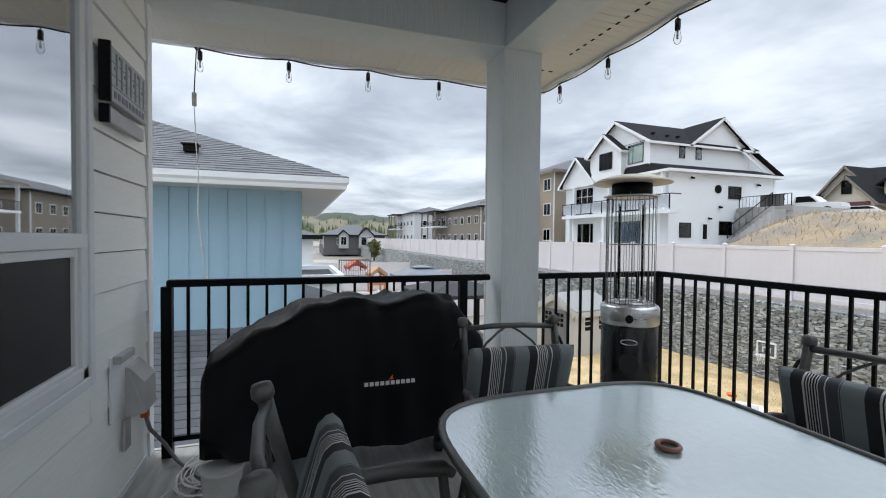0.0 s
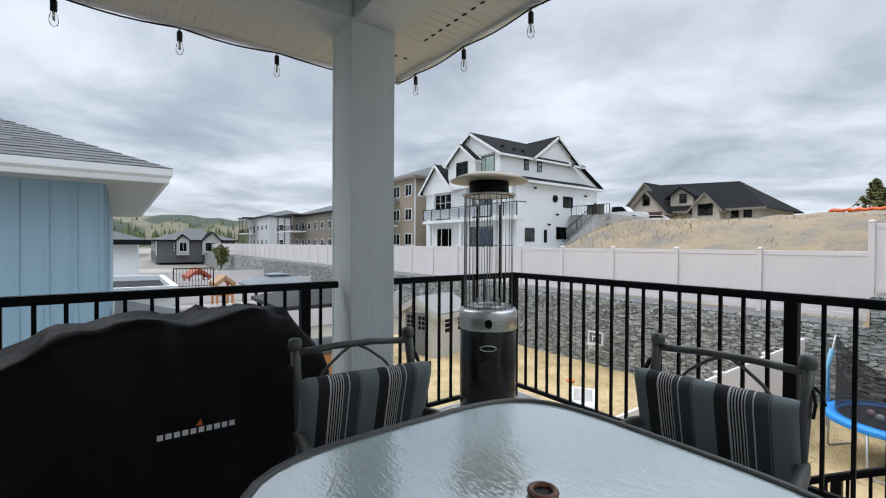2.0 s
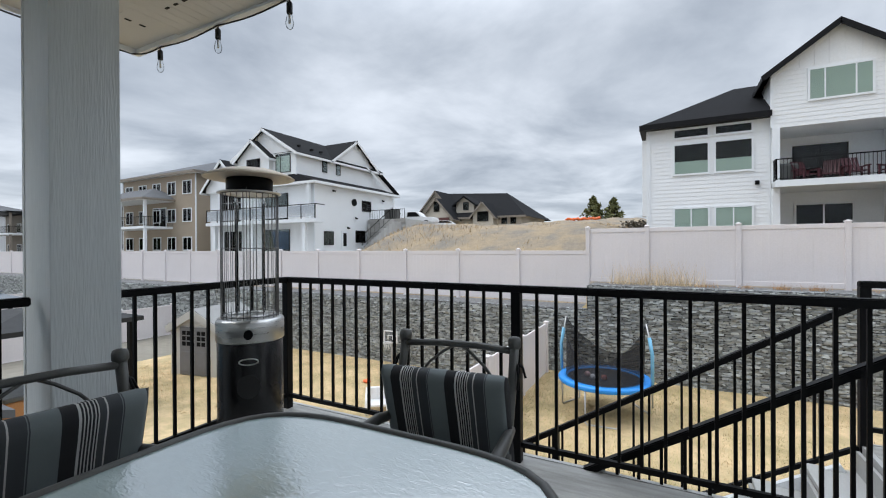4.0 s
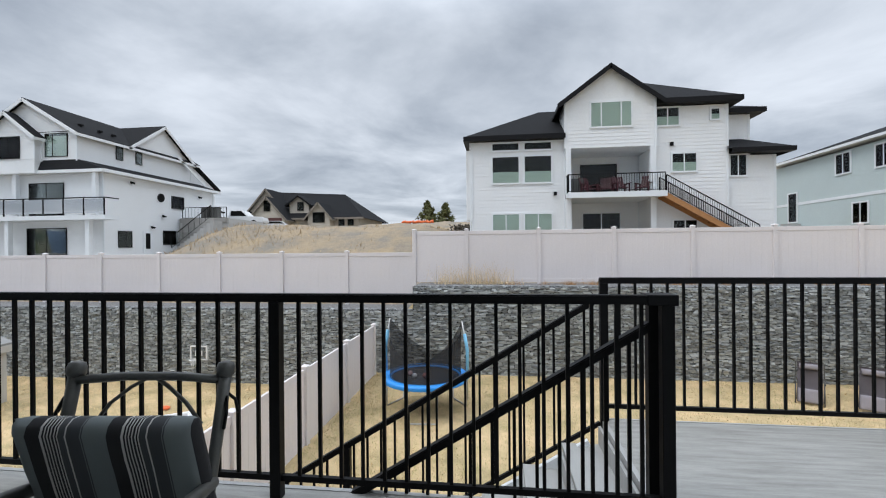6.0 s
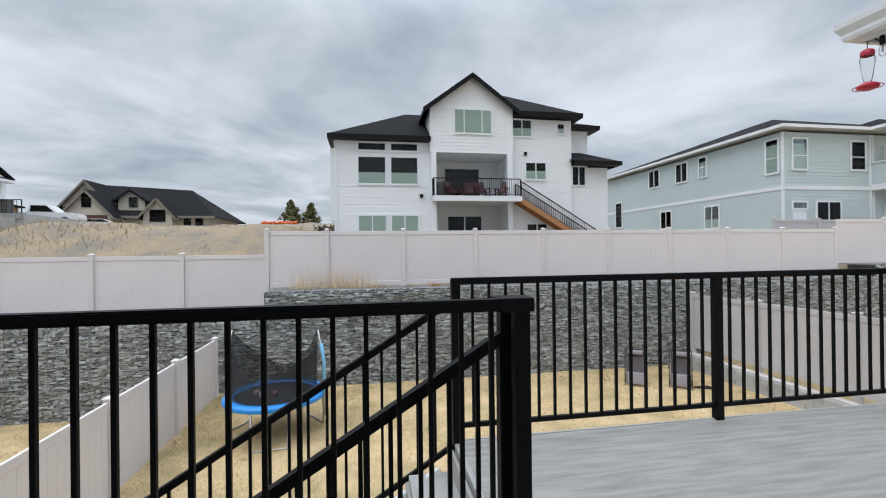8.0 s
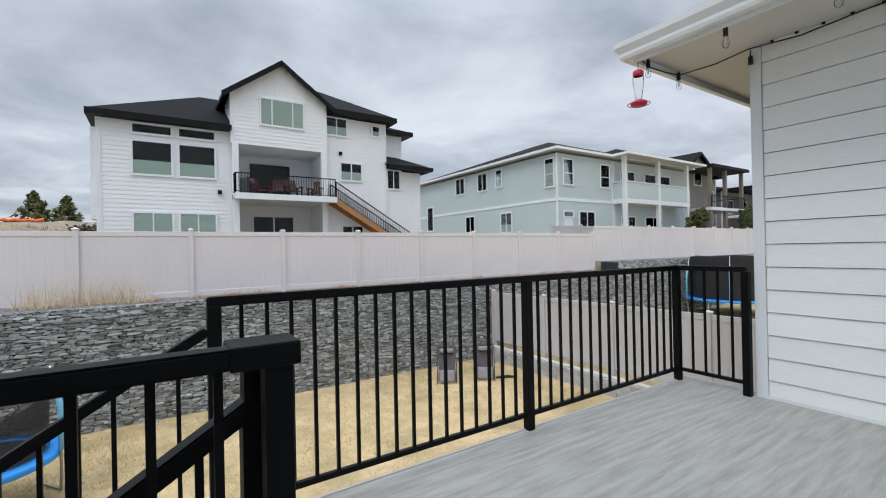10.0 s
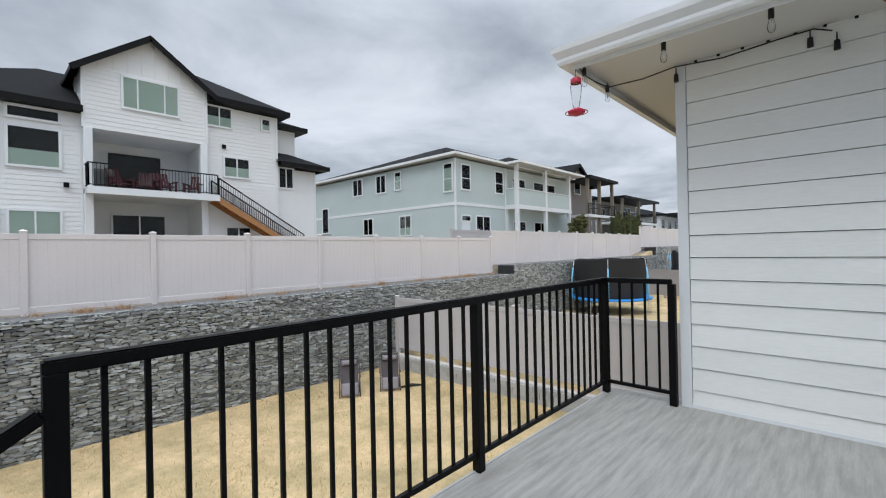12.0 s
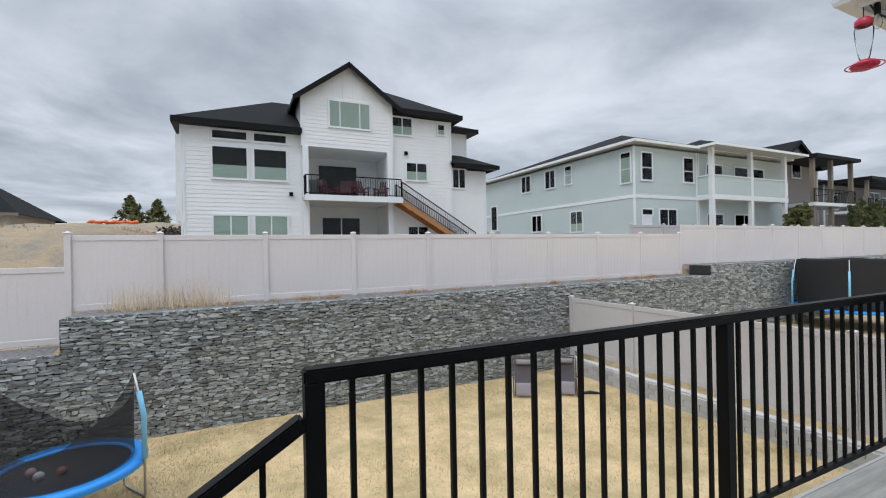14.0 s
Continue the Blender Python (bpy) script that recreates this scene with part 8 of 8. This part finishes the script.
r = random.Random(5)
sp = []
while len(sp) < 52000:
    x, y = r.uniform(-0.7, 13.4), r.uniform(1.6, 11.35)
    if noise.noise((x * 0.5, y * 0.5, 9)) + r.uniform(-0.6, 0.6) > -0.1 and not (x < 4.0 and y < 1.4):
        sp.append((x, y, LAWN - 0.01))
blades("lawn_grass", "short dry straw-coloured grass over the lawn", sp, 0.025, 0.07, 0.006, GRASS, 6, 0.7)
sp = []
while len(sp) < 16000:
    x, y = r.uniform(-0.7, 13.4), r.uniform(1.6, 11.35)
    d = noise.noise((x * 0.45, y * 0.45, 2)) + (0.35 if x < 3.5 else 0)
    if d + r.uniform(-0.35, 0.35) > 0.22:
        sp.append((x, y, LAWN - 0.01))
blades("green_grass", "greener grass in patches of the lawn", sp, 0.025, 0.07, 0.006, GRASSG, 7, 0.7)
sp = [(x, y, ground_z(x, y) - 0.01) for x, y in ((r.uniform(-15, -0.95), r.uniform(4.5, 11.3)) for _ in range(26000))]
blades("far_lawn_grass", "dry grass over the neighbouring lawn", sp, 0.03, 0.08, 0.008, GRASS, 8, 0.7)
sp = []
for _ in range(9000):
    x, y = r.uniform(-19, 1.5), r.uniform(14, 34)
    if noise.noise((x * 0.2, y * 0.2, 4)) + r.uniform(-0.3, 0.3) > 0.08:
        sp.append((x, y, ground_z(x, y) - 0.02))
blades("hill_grass", "dry tufts of grass over the bare hillside", sp, 0.08, 0.36, 0.02, mat("hill_straw", (0.40, 0.29, 0.16), 0.9, vary=0.15, scale=9, per_island=0.45), 9, 0.5)
sp = []
for cx, n, wd in ((1.4, 120, 0.3), (2.1, 170, 0.4), (2.7, 150, 0.35), (3.2, 60, 0.3)):
    sp += [(cx + r.gauss(0, wd), 12.5 + r.gauss(0, 0.12), 0.1) for _ in range(n)]
blades("tall_weeds", "tall dry weeds against the fence on the wall", sp, 0.2, 0.85, 0.0055, STRAW, 10, 0.3)
sp = []
for _ in range(46):
    cx = r.uniform(3.5, 21)
    sp += [(cx + r.gauss(0, 0.12), 12.35 + r.gauss(0, 0.1), 0.1) for _ in range(r.randrange(10, 60))]
blades("small_weeds", "small rusty dry tufts along the top of the wall", sp, 0.05, 0.2, 0.005, STRAWDARK, 12, 0.5)
bm = bmesh.new()
zn = ground_z(-9, 58)
tube(bm, [(-10.3 + i * 0.28, 58 + 0.2 * math.sin(i * 1.7), zn + 0.12 + 0.16 * math.sin(i * 0.9) ** 2) for i in range(17)], [0.1 + 0.14 * abs(math.sin(i * 1.3)) for i in range(17)], 7)
solid("orange_netting", bm, ORANGE, "strip of orange safety netting on the hill", "netting")

# ---- far hills ----


def hills(name, label, dist, a0, a1, low, high, material, seed, rough=1.0):
    vs_, fs_ = [], []
    n = 140
    for i in range(n + 1):
        a = radians(a0 + (a1 - a0) * i / n)
        hgt = low + (high - low) * (0.5 + 0.5 * noise.noise((i * 0.045 * rough, seed, 0)) + 0.12 * noise.noise((i * 0.3, seed, 5)))
        for k, (dd, zz) in enumerate(((0.85, -12), (0.93, hgt * 0.55), (1.0, hgt), (1.2, -12))):
            vs_.append((-math.sin(a) * dist * dd, math.cos(a) * dist * dd, zz))
    for i in range(n):
        for k in range(3):
            o = i * 4 + k
            fs_.append((o, o + 4, o + 5, o + 1))
    me = raw(name, vs_, fs_, material)
    for p in me.polygons:
        p.use_smooth = True
    return tagged(new(name, me), label, "hills", kind="structure")


HILLTAN = two_tone("dry_hill_with_trees", (0.19, 0.175, 0.12), (0.055, 0.07, 0.05), 1.0, 0.03, lo=0.45, hi=0.55, bump=0.2, fine=2)
# distance haze is put into the mountains' blue colour
HILLBLUE = two_tone("haze_blue_mountain", (0.14, 0.20, 0.30), (0.11, 0.16, 0.25), 1.0, 0.004, bump=0.0, fine=0.5)
hills("backdrop_hills", "dry low hills dotted with dark trees", 420, 60, 125, 14, 30, HILLTAN, 3.3, 1.4)
hills("backdrop_mountains", "forested mountains on the skyline, blue from painted haze", 2000, 20, 150, 50, 120, HILLBLUE, 8.1)
v, f = [], []
for i in range(900):
    a = radians(r.uniform(62, 123))
    dd = r.uniform(330, 412)
    bx, by = -math.sin(a) * dd, math.cos(a) * dd
    bz = -12 + (dd - 357) / 33 * 12 if dd > 357 else -3
    hh, rr = r.uniform(6, 13), r.uniform(1.8, 3.6)
    for j in range(5):
        o = len(v)
        zz = bz + 2 + hh * j / 5
        rj = rr * (1 - j / 6)
        for q in range(5):
            v.append((bx + rj * math.cos(q * 1.2566 + j) * r.uniform(0.7, 1.2), by + rj * math.sin(q * 1.2566 + j), zz))
        v.append((bx, by, zz + hh * 0.4))
        f += [(o + q, o + (q + 1) % 5, o + 5) for q in range(5)]
tagged(new("far_trees", raw("far_trees", v, f, LEAF)), "scattered dark conifers on the far hills", "trees", kind="stuff")

# ---- single stones of the wall, nearest stretch ----
for s in near:
    o = shared("stone", meshes[rnd.randrange(24)], gab, (s[0], GAB_Y + 0.03, s[1]))
    o.scale = (s[2] / 0.2 * rnd.choice((-1, 1)), 1, s[3] / 0.09)
